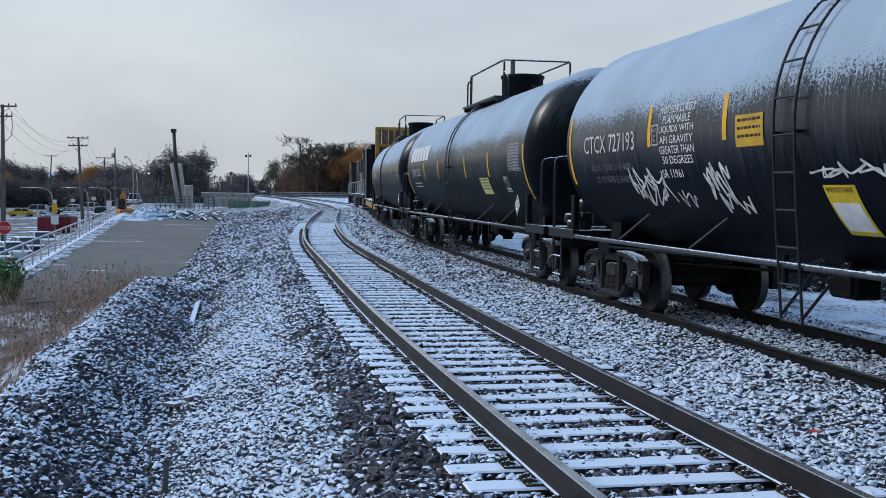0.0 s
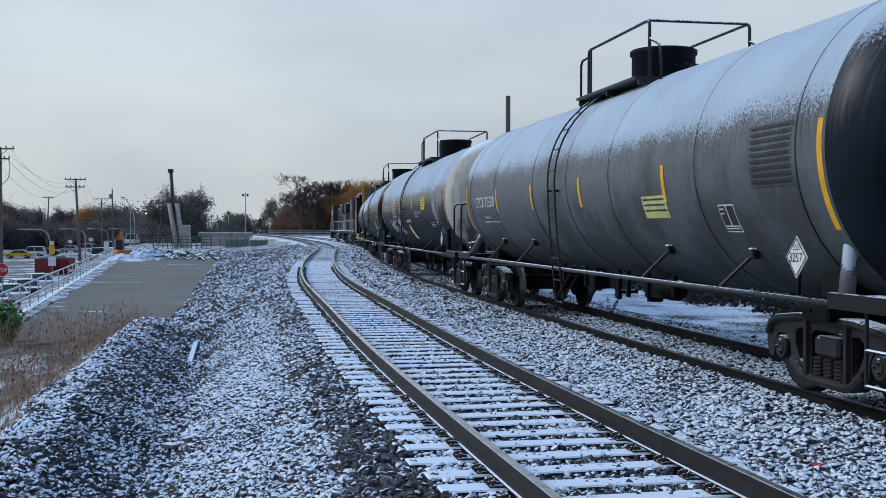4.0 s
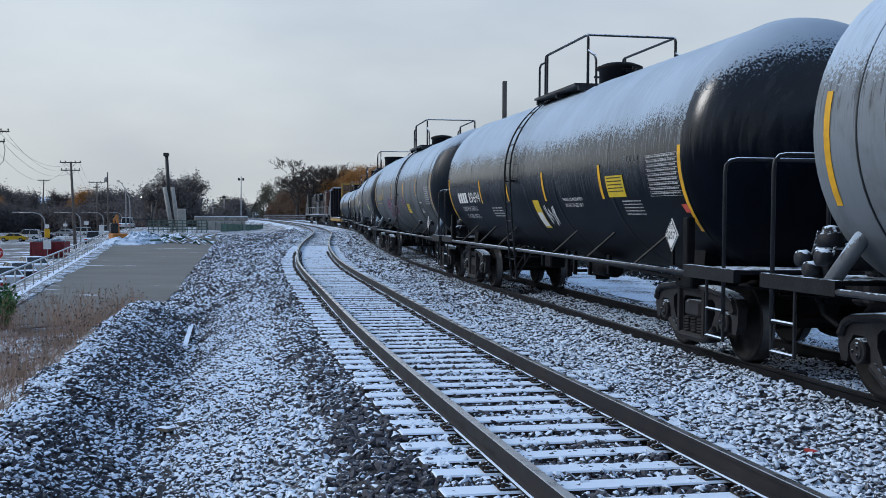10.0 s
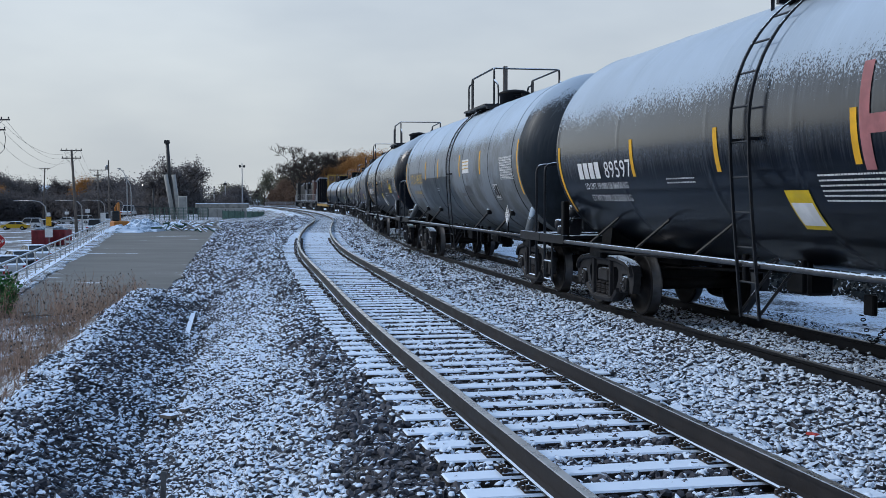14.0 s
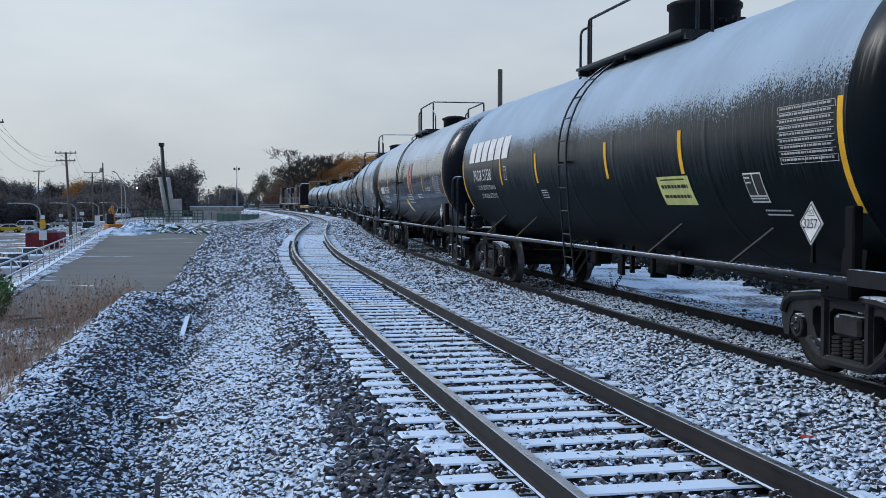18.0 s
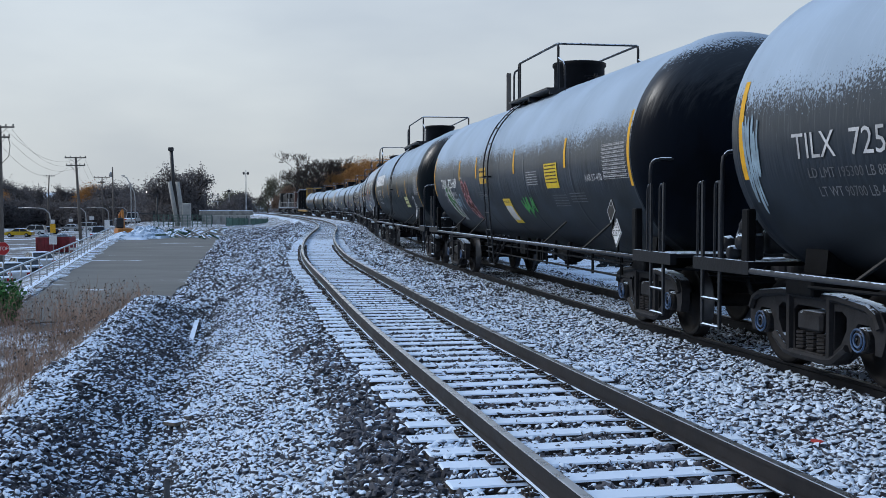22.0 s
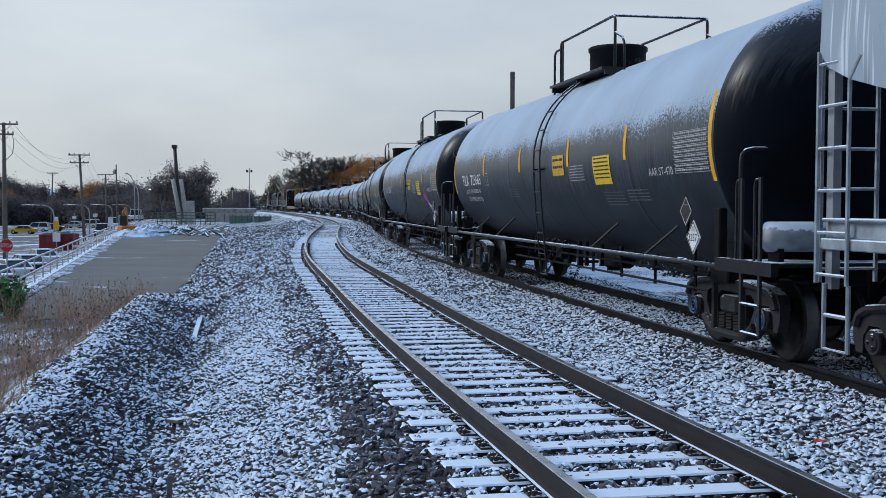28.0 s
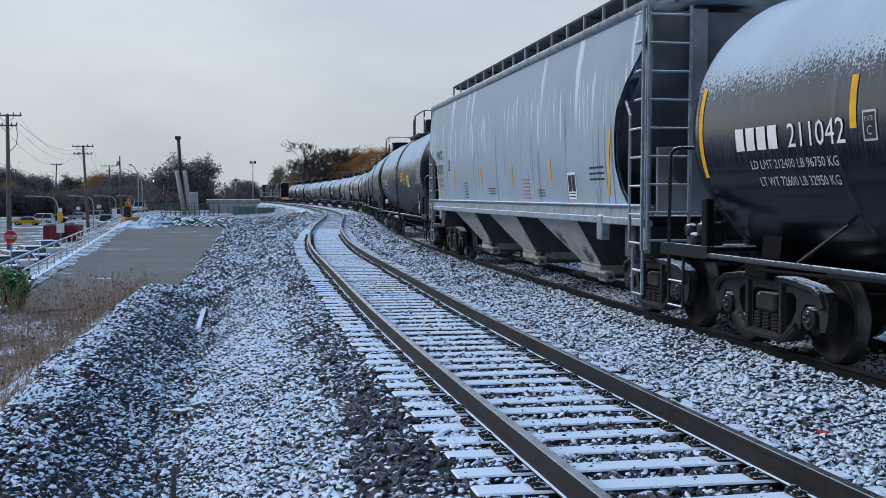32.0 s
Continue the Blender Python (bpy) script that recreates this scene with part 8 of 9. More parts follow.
for px, depth in ((93, 140), (156, 172), (196, 208), (229, 245)):
    street_lamp(px, depth, 1.45, 3.6)
street_lamp(236, 180, 6.7, 1.0, "tall galvanised street lamp")
street_lamp(243, 178, 5.2, 0.3, "slim galvanised street lamp")


def leaning_rig():
    x, y = spot(318, 152)
    ob = thing("leaning_mast", "leaning dark mast braced by two pale concrete columns", "mast", pose(x, y, -1.1))
    bm = BM()
    tube(bm, [(-0.1, 0, 0), (-0.55, 0, 6.3), (-0.85, 0, 10.9)], [0.28, 0.26, 0.24], 10)
    box(bm, -1.2, -0.5, -0.3, 0.3, 10.5, 11.0, bevel=0.05)
    part("mast", bm, DARK_IRON, ob)
    for a, b in ((-1.0, 0.1), (0.1, 0.9)):
        bm = BM()
        tube(bm, [(b, -0.4, 0), (a, -0.4, 6.2)], [0.33, 0.28], 10)
        part("column", bm, CONCRETE, ob)
    x, y = spot(334, 150)
    bm = BM()
    box(bm, -0.55, 0.55, -0.4, 0.4, 0, 3.3, bevel=0.08)
    tagged(part("concrete_post", bm, CONCRETE, at=pose(x, y, -1.2)), "thick pale concrete post by the railing", "post")


leaning_rig()
GREEN_STEEL = plain("green_painted_steel", (0.10, 0.16, 0.14), 0.6, 0, 0.2)


def far_barriers():
    ob = thing("railing", "faded green steel railing by the work site", "railing")
    for k in range(13):
        x, y = spot(276 + k * 8.5, 146)
        bm = BM()
        box(bm, x - 0.05, x + 0.05, y - 0.05, y + 0.05, -1.2, 0.55)
        part("post", bm, GREEN_STEEL, ob)
    for z in (-0.7, -0.3, 0.1, 0.5):
        bm = BM()
        box(bm, spot(276, 146)[0], spot(378, 146)[0], 145.96, 146.04, z - 0.05, z + 0.05)
        part("rail", bm, GREEN_STEEL, ob)
    bm = BM()
    box(bm, spot(362, 165)[0], spot(446, 165)[0], 164.7, 165.3, -1.6, 0.35, bevel=0.05)
    wall = tagged(part("wall_north", bm, CONCRETE), "pale concrete parapet wall beyond the apron", "wall", kind="structure")
    for k in range(6):
        bm = BM()
        x = spot(364 + k * 15, 164.65)[0]
        box(bm, x, x + 0.06, 164.64, 164.7, -1.4, 0.2)
        part("wall_joint", bm, DARK_IRON, wall)
    bm = BM()
    box(bm, spot(358, 166)[0], spot(452, 166)[0], 165.2, 165.8, 0.35, 1.05, bevel=0.05)
    tagged(part("barrier", bm, CONCRETE_SNOW), "snowy concrete barrier along a bridge", "barrier")
    ob = thing("guard_rail", "grey steel guard rail beside the far curve", "guard rail")
    for z in (-0.1, 0.4, 0.9):
        bm = BM()
        tube(bm, [(-47.0, 296, z), (-36.0, 300, z), (-26, 304, z)], 0.08, 6)
        part("rail", bm, GALV, ob)
    for k in range(9):
        bm = BM()
        x = -47 + k * 2.6
        box(bm, x - 0.06, x + 0.06, 296 + k * 1.0 - 0.06, 296 + k * 1.0 + 0.06, -0.9, 1.0)
        part("post", bm, GALV, ob)


far_barriers()


def tall_mast(px, depth, top, label, cross=0.5):
    x, y = spot(px, depth)
    ob = thing("light_mast", label, "light mast", pose(x, y, -1.0))
    bm = BM()
    tube(bm, [(0, 0, 0), (0, 0, top + 1.0)], [0.2, 0.12], 8)
    part("pole", bm, GALV, ob)
    for s in (-1, 1):
        bm = BM()
        box(bm, s * cross - 0.25, s * cross + 0.25, -0.2, 0.2, top - 0.2, top + 0.5, bevel=0.05)
        part("lamp_head", bm, DARK_IRON, ob)
    bm = BM()
    box(bm, -cross, cross, -0.05, 0.05, top + 0.1, top + 0.2)
    part("cross_arm", bm, DARK_IRON, ob)


tall_mast(439, 300, 11.6, "tall grey light mast with twin lamp heads", 0.6)
tall_mast(409, 320, 7.0, "slim pale light mast", 0.2)


def gantry():
    x, y = spot(377, 300)
    ob = thing("signal_gantry", "white steel signal gantry with dark lamps over the road", "signal gantry", pose(x, y, STREET_Z))
    for a in (-1.6, 1.9):
        bm = BM()
        tube(bm, [(a, 0, 0), (a, 0, 8.4)], 0.16, 8)
        part("post", bm, WHITE_PIPE, ob)
    for z in (6.6, 7.6, 8.3):
        bm = BM()
        box(bm, -2.2, 2.6, -0.1, 0.1, z - 0.08, z + 0.08)
        part("beam", bm, WHITE_PIPE, ob)
        for a in (-1.2, 0.4, 2.0):
            bm = BM()
            box(bm, a - 0.16, a + 0.16, -0.25, -0.1, z + 0.08, z + 0.55, bevel=0.04)
            part("signal_head", bm, DARK_IRON, ob)


gantry()
# grey post standing behind the train
x, y = 3.75, 60.5
bm = BM()
box(bm, -0.125, 0.125, -0.125, 0.125, 0, 9.55, bevel=0.03)
tagged(part("tall_post", bm, POLE_WOOD, at=pose(x, y, -0.5)), "plain grey timber post beyond the train", "post")


# ---- parked cars, containers and the work site ----
CAR_GLASS = plain("car_glass", (0.015, 0.018, 0.022), 0.08, 0, 0.1)
TYRE = plain("tyre_rubber", (0.012, 0.012, 0.012), 0.85)
LAMP_RED = plain("tail_lamp", (0.4, 0.02, 0.02), 0.3)


def car_body(mat, label, px, depth, turn, kind="sedan", snow=True):
    x, y = spot(px, depth)
    z = ground_z(x, y) + 0.03
    ob = thing("parked_car", label, "car", pose(x, y, z, 0, 0, turn))
    long, wide, high = (4.6, 1.8, 1.45) if kind == "sedan" else (4.8, 1.95, 1.8) if kind == "suv" else (5.8, 2.0, 1.95)
    bm = BM()
    prof = [(-long / 2, 0.35), (-long / 2, 0.85), (-long / 2 + 0.3, 0.95), (long / 2 - 0.9, 0.95), (long / 2 - 0.1, 0.80), (long / 2, 0.6), (long / 2, 0.35)]
    a = [bm.verts.new((-wide / 2, u, w)) for u, w in prof]
    b = [bm.verts.new((wide / 2, u, w)) for u, w in prof]
    for i in range(len(prof)):
        j = (i + 1) % len(prof)
        bm.faces.new((a[i], a[j], b[j], b[i]))
    bm.faces.new(a[::-1])
    bm.faces.new(b)
    bmesh.ops.recalc_face_normals(bm, faces=bm.faces)
    bmesh.ops.bevel(bm, geom=list(bm.edges), offset=0.05, segments=2, affect="EDGES")
    part("body", bm, mat, ob)
    r0, r1, g0, g1 = {"sedan": (-1.0, 0.55, -1.75, 1.25), "suv": (-2.0, 0.5, -2.3, 1.2), "pickup": (-0.3, 0.9, -0.6, 1.6)}[kind]
    bm = BM()
    lo = [bm.verts.new(p) for p in ((-wide / 2 + 0.06, g0, 0.93), (wide / 2 - 0.06, g0, 0.93), (wide / 2 - 0.06, g1, 0.93), (-wide / 2 + 0.06, g1, 0.93))]
    hi = [bm.verts.new(p) for p in ((-wide / 2 + 0.22, r0, high - 0.06), (wide / 2 - 0.22, r0, high - 0.06), (wide / 2 - 0.22, r1, high - 0.06), (-wide / 2 + 0.22, r1, high - 0.06))]
    for i in range(4):
        bm.faces.new((lo[i], lo[(i + 1) % 4], hi[(i + 1) % 4], hi[i]))
    bm.faces.new(hi)
    bmesh.ops.recalc_face_normals(bm, faces=bm.faces)
    part("window_band", bm, CAR_GLASS, ob)
    bm = BM()
    box(bm, -wide / 2 + 0.2, wide / 2 - 0.2, r0 - 0.05, r1 + 0.05, high - 0.07, high, bevel=0.03)
    part("roof", bm, SNOW_TOP if snow else mat, ob, "snow-covered roof" if snow else "")
    for sx in (-1, 1):
        for ya, yb in ((g0, r0), (g1, r1), ((g0 + g1) / 2, (r0 + r1) / 2)):
            bm = BM()
            tube(bm, [(sx * (wide / 2 - 0.06), ya, 0.93), (sx * (wide / 2 - 0.22), yb, high - 0.05)], 0.04, 5)
            part("pillar", bm, mat, ob)
    for sx in (-1, 1):
        for yy in (-long * 0.3, long * 0.31):
            bm = BM()
            lathe(bm, [(sx * (wide / 2 - 0.22), 0.25), (sx * (wide / 2 - 0.22), 0.33), (sx * (wide / 2), 0.33), (sx * (wide / 2 + 0.01), 0.22)], 16, "x", (0, yy, 0.33))
            wheel = part("wheel", bm, TYRE, ob)
            bm = BM()
            lathe(bm, [(sx * (wide / 2 - 0.01), 0.21), (sx * (wide / 2 + 0.02), 0.19), (sx * (wide / 2 + 0.015), 0.05)], 12, "x", (0, yy, 0.33))
            part("rim", bm, GALV, wheel)
        bm = BM()
        box(bm, sx * (wide / 2 - 0.4), sx * (wide / 2 - 0.05), -long / 2 - 0.015, -long / 2 + 0.05, 0.65, 0.82)
        part("tail_lamp", bm, LAMP_RED, ob)
    return ob


SNOW_TOP = dusted("snow_crust", (0.6, 0.63, 0.68), 0.85, cover=0.9, scale=3)
PAINTS = {k: dusted(f"{k}_car_paint", v, 0.3, cover=0.3, scale=3, vary=0.1) for k, v in {"white": (0.6, 0.61, 0.62), "yellow": (0.55, 0.36, 0.02), "dark": (0.03, 0.032, 0.04), "silver": (0.32, 0.34, 0.36), "red": (0.25, 0.03, 0.03), "blue": (0.20, 0.26, 0.32)}.items()}
for paint, label, px, d, turn, kind in (
        ("yellow", "yellow sedan parked across the street", 38, 186, 95, "sedan"), ("white", "white car with a snowy roof behind the yellow one", 62, 200, 95, "suv"),
        ("dark", "dark car parked beside the street", 88, 205, 95, "sedan"), ("white", "white car parked below the fence with snow on it", 16, 74, 40, "sedan"),
        ("dark", "dark sedan with snow on its roof below the fence", 44, 80, 35, "sedan"), ("silver", "silver car with snowy windows below the fence", -22, 68, 40, "sedan"),
        ("white", "white car with snow beside others below the fence", 70, 88, 35, "sedan"), ("blue", "pale blue pickup truck by the work site", 178, 166, 12, "pickup"),
        ("white", "white pickup truck by the work site", 206, 192, 10, "pickup"), ("silver", "silver car far down the street", 130, 230, 80, "sedan"),
        ("white", "white van far down the street", 155, 235, 80, "suv"), ("white", "white truck with a red beacon", 238, 188, 8, "pickup")):
    car_body(PAINTS[paint], label, px, d, turn, kind)


def dumpster(px, depth, mat, label, turn, half):
    x, y = spot(px, depth)
    ob = thing("dumpster", label, "dumpster", pose(x, y, STREET_Z, 0, 0, turn))
    bm = BM()
    for s in (-1, 1):
        box(bm, s * 0.95 - 0.05, s * 0.95 + 0.05, -half, half, 0.15, 1.85, bevel=0.02)
        box(bm, -0.9, 0.9, s * half - 0.05, s * half + 0.05, 0.15, 1.80, bevel=0.02)
    box(bm, -0.9, 0.9, -half, half, 0.15, 0.25)
    part("body", bm, mat, ob)
    for s in (-1, 1):
        for k in range(4):
            bm = BM()
            w = half * (-0.8 + k * 0.533)
            box(bm, s * 1.03 - 0.03, s * 1.03 + 0.03, w - 0.04, w + 0.04, 0.2, 1.75)
            part("rib", bm, mat, ob)
    rng = random.Random(int(px))
    for _ in range(9):
        bm = BM()
        u, w = rng.uniform(-0.6, 0.6), rng.uniform(-half * 0.7, half * 0.7)
        box(bm, u - 0.3, u + 0.3, w - 0.3, w + 0.3, 0.3, 1.8 + rng.uniform(0, 0.5), bevel=0.1)
        part("rubbish_bag", bm, PAINTS["blue"], ob, "pale blue snow-dusted rubbish")


RED_STEEL = plain("dull_red_steel", (0.20, 0.028, 0.036), 0.6, 0, 0.3, 2.0)
dumpster(85, 121, RED_STEEL, "dull red open dumpster beside a sign post", 86, 0.78)
dumpster(116, 123, RED_STEEL, "wider dull red dumpster heaped with blue rubbish", 86, 1.0)


def small_sign(px, depth, boards):
    x, y = spot(px, depth)
    ob = thing("road_sign", "small road signs on a thin steel post", "road sign", pose(x, y, STREET_Z))
    bm = BM()
    tube(bm, [(0, 0.05, 0), (0, 0.05, 3.6)], 0.04, 6)
    part("post", bm, GALV, ob)
    for z, w, h, mat in boards:
        bm = BM()
        box(bm, -w / 2, w / 2, -0.02, 0.02, z, z + h, bevel=0.01)
        part("sign_board", bm, mat, ob)


small_sign(97, 112, ((1.35, 0.8, 0.9, WHITE), (2.55, 0.55, 0.9, YELLOW), (3.5, 0.4, 0.4, WHITE)))
small_sign(193, 150, ((2.2, 0.7, 1.2, WHITE),))
small_sign(166, 215, ((2.6, 0.9, 0.7, WHITE),))
small_sign(129, 190, ((2.6, 0.7, 0.5, WHITE),))


def stop_sign():
    x, y = spot(8, 60)
    ob = thing("stop_sign", "red octagonal stop sign on a steel post", "road sign", pose(x, y, STREET_Z))
    bm = BM()
    tube(bm, [(0, 0.05, 0), (0, 0.05, 3.3)], 0.035, 6)
    part("post", bm, GALV, ob)
    for r, yy, mat in ((0.40, 0.0, WHITE), (0.375, -0.006, SIGN_RED)):
        bm = BM()
        ring = [(r * math.cos((k + 0.5) * math.tau / 8), r * math.sin((k + 0.5) * math.tau / 8)) for k in range(8)]
        f = [bm.verts.new((a, yy, 2.95 + b)) for a, b in ring]
        g = [bm.verts.new((a, yy + 0.01, 2.95 + b)) for a, b in ring]
        bm.faces.new(f)
        bm.faces.new(g[::-1])
        for k in range(8):
            bm.faces.new((f[k], g[k], g[(k + 1) % 8], f[(k + 1) % 8]))
        part("sign_face", bm, mat, ob)
    cu = bpy.data.curves.new("word", "FONT")
    cu.body, cu.size, cu.align_x = "STOP", 0.30, "CENTER"
    tmp = bpy.data.objects.new("word", cu)
    me = bpy.data.meshes.new_from_object(tmp)
    bpy.data.objects.remove(tmp)
    for v in me.vertices:
        v.co = (v.co.x * 0.9, -0.012, 2.85 + v.co.y)
    me.materials.append(WHITE)
    part("word", me, None, ob)


SIGN_RED = plain("sign_red", (0.45, 0.02, 0.025), 0.4, 0, 0.08)
stop_sign()
TARP = dusted("pale_blue_tarp", (0.30, 0.40, 0.52), 0.5, cover=0.45, scale=1.5)
NET = dusted("green_debris", (0.05, 0.11, 0.085), 0.8, cover=0.42, scale=1.5)
TIMBER_PALE = dusted("pale_timber", (0.36, 0.35, 0.33), 0.8, cover=0.5, scale=1.5)
ORANGE = plain("orange_plant_paint", (0.42, 0.16, 0.03), 0.5, 0, 0.2)


def heap(name, label, mat, px, depth, wide, deep, high, seed, z=APRON_Z):
    x, y = spot(px, depth)
    n = 22
    bm = BM()
    g = []
    for j in range(n + 1):
        row = []
        for i in range(n + 1):
            u, w = i / n * 2 - 1, j / n * 2 - 1
            k = max(0.0, 1 - u * u) ** 0.6 * max(0.0, 1 - w * w) ** 0.6
            q = noise.noise((u * 2.2 + seed, w * 2.2, seed)) * 0.5 + noise.noise((u * 6 + seed, w * 6, seed)) * 0.3
            row.append(bm.verts.new((u * wide / 2, w * deep / 2, -0.1 + high * k * (0.75 + q))))
        g.append(row)
    for a, b in zip(g, g[1:]):
        for i in range(n):
            bm.faces.new((a[i], a[i + 1], b[i + 1], b[i]))
    return tagged(part(name, bm, mat, at=pose(x, y, z)), label, "heap")


def work_site():
    heap("tarp_mound", "heap under a crumpled pale blue tarp with snow", TARP, 262, 108, 4.0, 4.0, 1.55, 3)
    heap("tarp_mound", "low spoil heap under a pale blue tarp", TARP, 228, 104, 4.2, 4.0, 0.9, 5)
    heap("rubble_mound", "tangle of green netting dusted with snow", NET, 320, 112, 5.0, 3.5, 1.0, 7)
    heap("rubble_mound", "heap of snowy green and grey debris", NET, 372, 114, 4.4, 3.5, 0.8, 9)
    rng = random.Random(41)
    for k in range(44):
        px = rng.uniform(285, 402)
        d = rng.uniform(103, 116)
        x, y = spot(px, d)
        bm = BM()
        l = rng.uniform(0.6, 1.9)
        box(bm, -l / 2, l / 2, -0.09, 0.09, 0, rng.uniform(0.08, 0.22), bevel=0.02)
        ob = tagged(part("timber_scrap", bm, TIMBER_PALE if k % 3 else NET), "snowy scrap timber lying on the debris" if k % 3 else "snowy green scrap lying on the debris", "scrap", "scrap on the work site")
        ob.matrix_basis = pose(x, y, APRON_Z + rng.uniform(0.05, 0.75), rng.uniform(-25, 25), rng.uniform(-35, 35), rng.uniform(0, 180))
    # small orange excavator
    x, y = spot(222, 128)
    ob = thing("excavator", "small orange excavator at the work site", "excavator", pose(x, y, -2.4, 0, 0, 30))
    for s in (-1, 1):
        bm = BM()
        box(bm, s * 0.8 - 0.22, s * 0.8 + 0.22, -1.3, 1.3, 0, 0.65, bevel=0.2)
        part("track", bm, TYRE, ob)
    bm = BM()
    box(bm, -0.9, 0.9, -1.2, 1.0, 0.7, 1.5, bevel=0.12)
    part("body", bm, ORANGE, ob)
    bm = BM()
    box(bm, -0.85, 0.0, -0.2, 0.9, 1.5, 2.7, bevel=0.1)
    part("cab", bm, CAR_GLASS, ob)
    bm = BM()
    tube(bm, [(0.3, 0.9, 1.2), (0.3, 1.8, 3.6), (0.3, 3.2, 3.0)], 0.16, 6)
    part("boom", bm, ORANGE, ob)
    bm = BM()
    tube(bm, [(0.3, 3.2, 3.0), (0.3, 3.0, 1.0)], 0.12, 6)
    box(bm, 0.0, 0.6, 2.6, 3.3, 0.5, 1.1, bevel=0.1)
    part("arm", bm, ORANGE, ob)
    for px, d in ((150, 112), (138, 108), (165, 118), (205, 120)):
        x, y = spot(px, d)
        ob = thing("barricade", "orange and white traffic barricade", "barricade", pose(x, y, STREET_Z + 0.02, 0, 0, 15))
        for z in (0.5, 0.9):
            bm = BM()
            box(bm, -0.6, 0.6, -0.02, 0.02, z, z + 0.25)
            part("board", bm, ORANGE if z < 0.8 else WHITE, ob)
        for s in (-1, 1):
            bm = BM()
            tube(bm, [(s * 0.5, -0.3, 0), (s * 0.5, 0, 1.15), (s * 0.5, 0.3, 0)], 0.02, 5)
            part("leg", bm, GALV, ob)


work_site()


def house(px, depth, wide, deep, wall_h, roof_h, wall, label, turn, cover=None):
    x, y = spot(px, depth)
    ob = thing("house", label, "house", pose(x, y, STREET_Z, 0, 0, turn))
    bm = BM()
    box(bm, -wide / 2, wide / 2, -deep / 2, deep / 2, -0.3, wall_h)
    part("wall", bm, wall, ob)
    bm = BM()
    a = [bm.verts.new(p) for p in ((-wide / 2 - 0.3, -deep / 2 - 0.3, wall_h), (wide / 2 + 0.3, -deep / 2 - 0.3, wall_h), (wide / 2 + 0.3, 0, wall_h + roof_h), (-wide / 2 - 0.3, 0, wall_h + roof_h), (-wide / 2 - 0.3, deep / 2 + 0.3, wall_h), (wide / 2 + 0.3, deep / 2 + 0.3, wall_h))]
    bm.faces.new(a[:4])
    bm.faces.new((a[3], a[2], a[5], a[4]))
    bm.faces.new((a[0], a[3], a[4]))
    bm.faces.new((a[1], a[5], a[2]))
    bm.faces.new((a[0], a[4], a[5], a[1]))
    bmesh.ops.recalc_face_normals(bm, faces=bm.faces)
    part("roof", bm, cover or SNOW_TOP, ob, "low dark roof" if cover else "snow-covered gable roof")
    for k in range(int(wide // 2.4)):
        for z in ((1.2, 3.6) if wall_h > 4.5 else (1.2,)):
            bm = BM()
            u = -wide / 2 + 1.2 + k * 2.4
            box(bm, u - 0.5, u + 0.5, -deep / 2 - 0.05, -deep / 2 + 0.05, z, z + 1.3)
            part("window", bm, CAR_GLASS, ob)


BRICK_DARK = plain("dark_brick_wall", (0.085, 0.06, 0.055), 0.9, 0, 0.25, 2.0)
GREY_WALL = plain("grey_siding", (0.20, 0.21, 0.22), 0.8, 0, 0.15, 1.0)
house(88, 345, 11, 9, 6.2, 3.4, BRICK_DARK, "brick house with a snowy gable roof", 12)
house(118, 350, 8, 8, 5.5, 3.0, GREY_WALL, "grey house with a snowy roof behind trees", -10)
house(20, 300, 16, 9, 4.0, 1.6, BRICK_DARK, "low dark brick building across the street", 5, BRICK_DARK)
house(95, 275, 22, 8, 4.6, 0.8, PATCH_GREY, "long dark low building across the street", 4, BRICK_DARK)
house(210, 330, 16, 9, 3.8, 1.2, BRICK_DARK, "low brick building at the end of the street", -6, BRICK_DARK)
house(455, 430, 12, 9, 4.2, 2.0, GREY_WALL, "distant grey building beyond the line", 0)


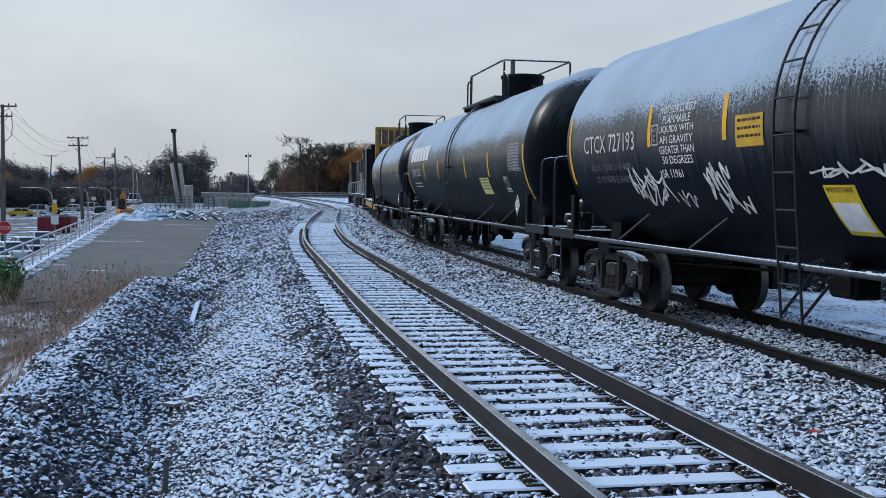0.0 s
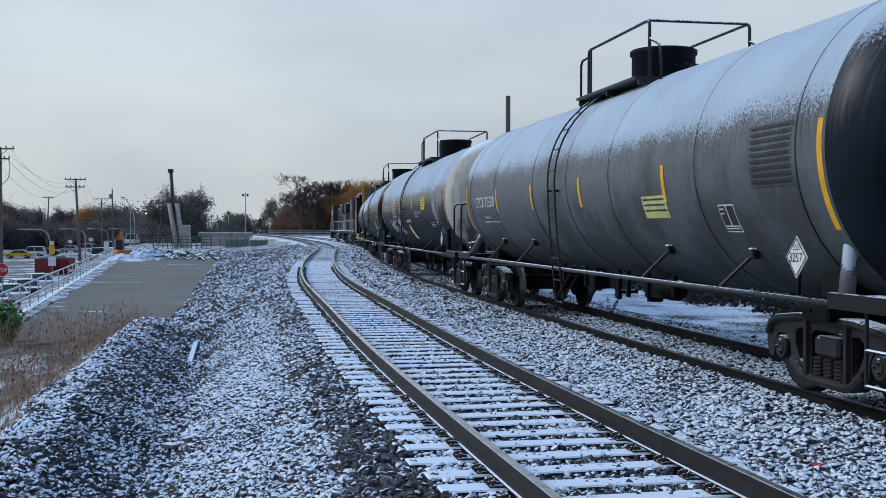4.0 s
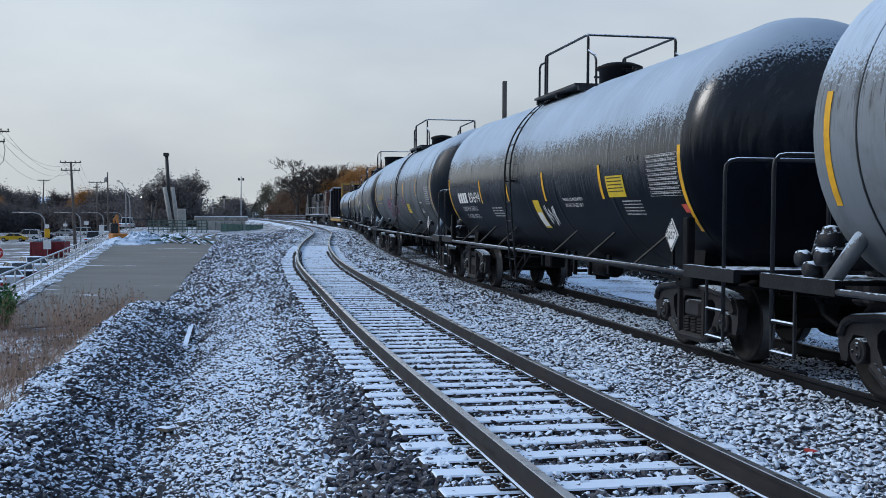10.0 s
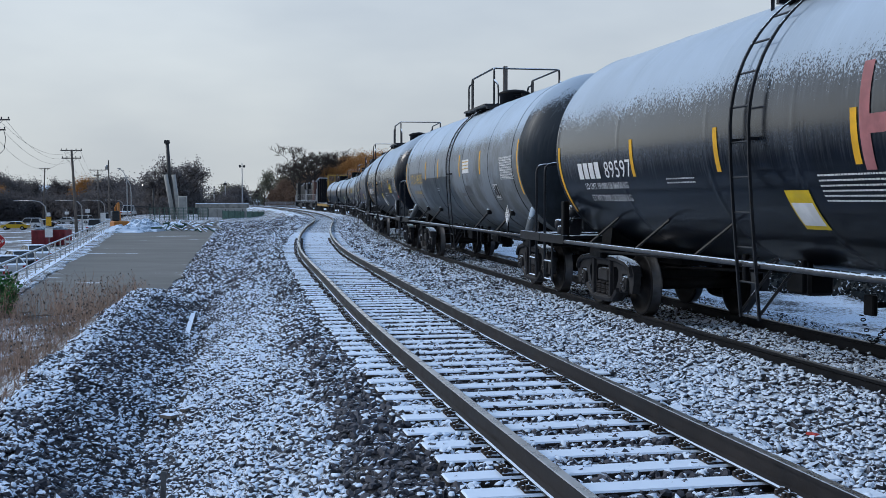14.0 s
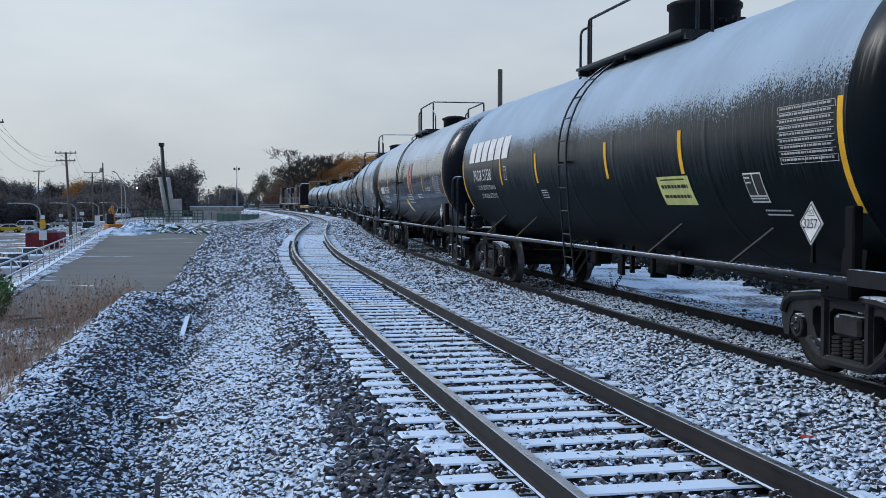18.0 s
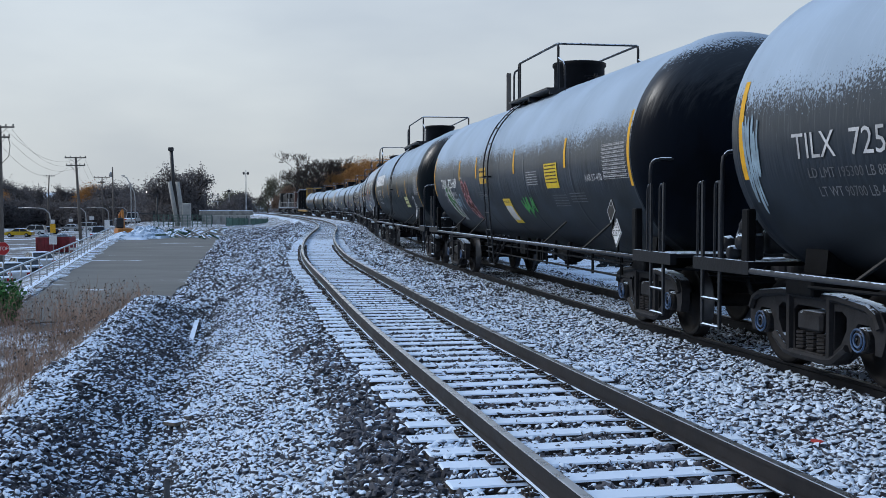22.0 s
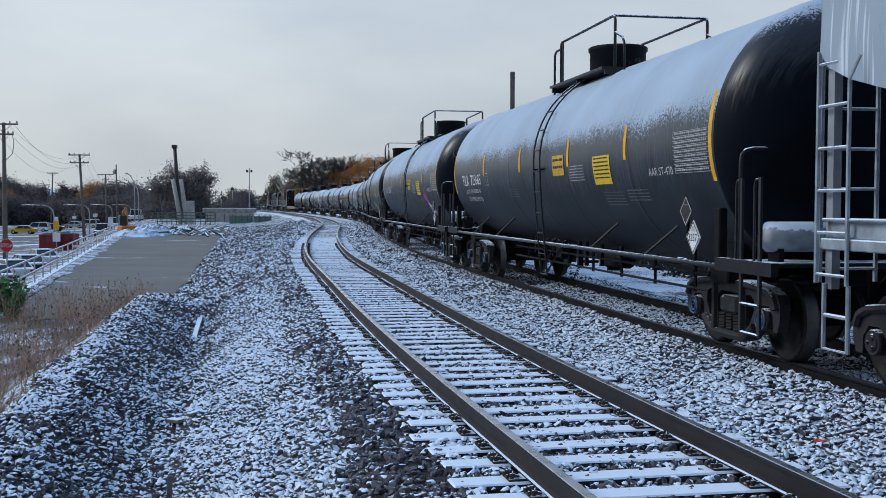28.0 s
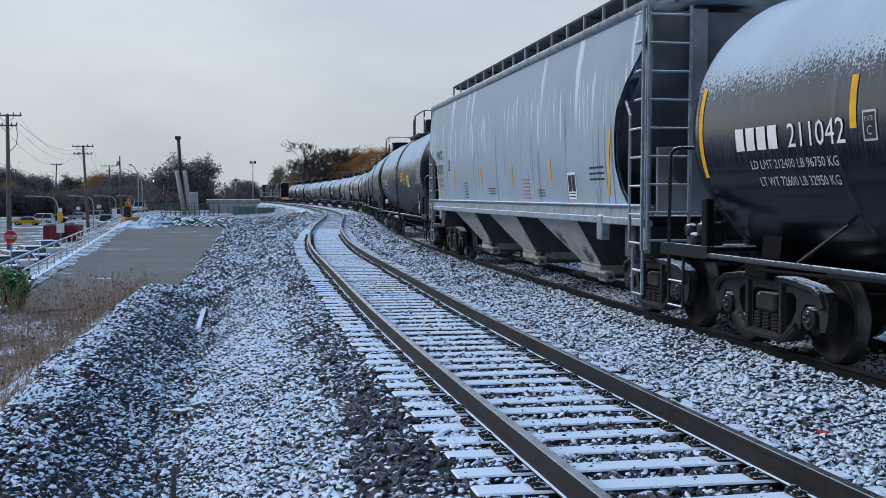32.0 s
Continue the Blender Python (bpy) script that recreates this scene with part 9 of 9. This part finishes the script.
def traffic_signal():
    x, y = spot(282, 190)
    ob = thing("traffic_signal", "dark mast-arm traffic signal over the street", "traffic signal", pose(x, y, STREET_Z))
    bm = BM()
    tube(bm, [(0, 0, 0), (0, 0, 7.0)], 0.13, 8)
    tube(bm, [(0, 0, 3.9), (-7.0, 0, 4.2)], 0.09, 6)
    part("mast", bm, DARK_IRON, ob)
    lit = Mat("lit_signal_lamp", 0.4)
    lit.b.inputs["Emission Color"].default_value = (1.0, 0.97, 0.9, 1)
    lit.b.inputs["Emission Strength"].default_value = 6.0
    lit = lit.done((0.8, 0.8, 0.8))
    bm = BM()
    lathe(bm, [(-0.25, 0.02), (-0.24, 0.09), (-0.2, 0.10)], 12, "y", (-1.8, 0, 7.75))
    part("lamp", bm, lit, ob, "lit white lamp")
    bm = BM()
    tube(bm, [(0, 0, 7.0), (-1.8, 0, 7.75)], 0.05, 5)
    part("lamp_arm", bm, DARK_IRON, ob)
    for a in (-6.6, -4.4, -0.6):
        bm = BM()
        box(bm, a - 0.2, a + 0.2, -0.2, 0.2, 3.4, 4.5, bevel=0.05)
        part("signal_head", bm, DARK_IRON, ob)


traffic_signal()


MESH_GREEN = plain("faded_green_netting", (0.14, 0.22, 0.20), 0.8, 0, 0.3, 1.5)


def net_fence():
    ob = thing("net_fence", "green debris netting on posts beside the far bank", "net fence")
    for k in range(8):
        x, y = spot(404 + k * 10.5, 150 + k * 4)
        bm = BM()
        tube(bm, [(x, y, -1.6), (x, y, 0.2 - 0.05 * k)], 0.05, 5)
        part("post", bm, GREEN_STEEL, ob)
        if k < 7:
            u, w = spot(404 + (k + 1) * 10.5, 154 + k * 4)
            bm = BM()
            top = [0.05 + 0.2 * noise.noise((k, i * 0.7, 3)) for i in range(6)]
            lo = [bm.verts.new((x + (u - x) * i / 5, y + (w - y) * i / 5 - 0.05 * (i % 2), -1.5)) for i in range(6)]
            hi = [bm.verts.new((x + (u - x) * i / 5, y + (w - y) * i / 5 + 0.06 * (i % 2), top[i] - 0.06 * k)) for i in range(6)]
            for i in range(5):
                bm.faces.new((lo[i], lo[i + 1], hi[i + 1], hi[i]))
            bmesh.ops.solidify(bm, geom=list(bm.faces), thickness=0.02)
            part("net_panel", bm, MESH_GREEN, ob)


net_fence()


def motions():
    """The train draws away along its track; every wheel turns."""
    for car, c, trucks in TRAIN:
        rows = []
        for i in range(65):
            t = i * 0.5
            s = c + travel(t)
            xa, ya, _ = on_track(s + trucks, 2)
            xb, yb, _ = on_track(s - trucks, 2)
            rows.append((t, pose((xa + xb) / 2, (ya + yb) / 2, 0, 0, 0, math.degrees(math.atan2(xb - xa, ya - yb)))))
        walk(car, rows)
    for wheel, y, r in WHEELS:
        walk(wheel, [(i * 0.1, pose(0, y, r, -math.degrees(travel(i * 0.1) / r) % 360)) for i in range(321)])


motions()
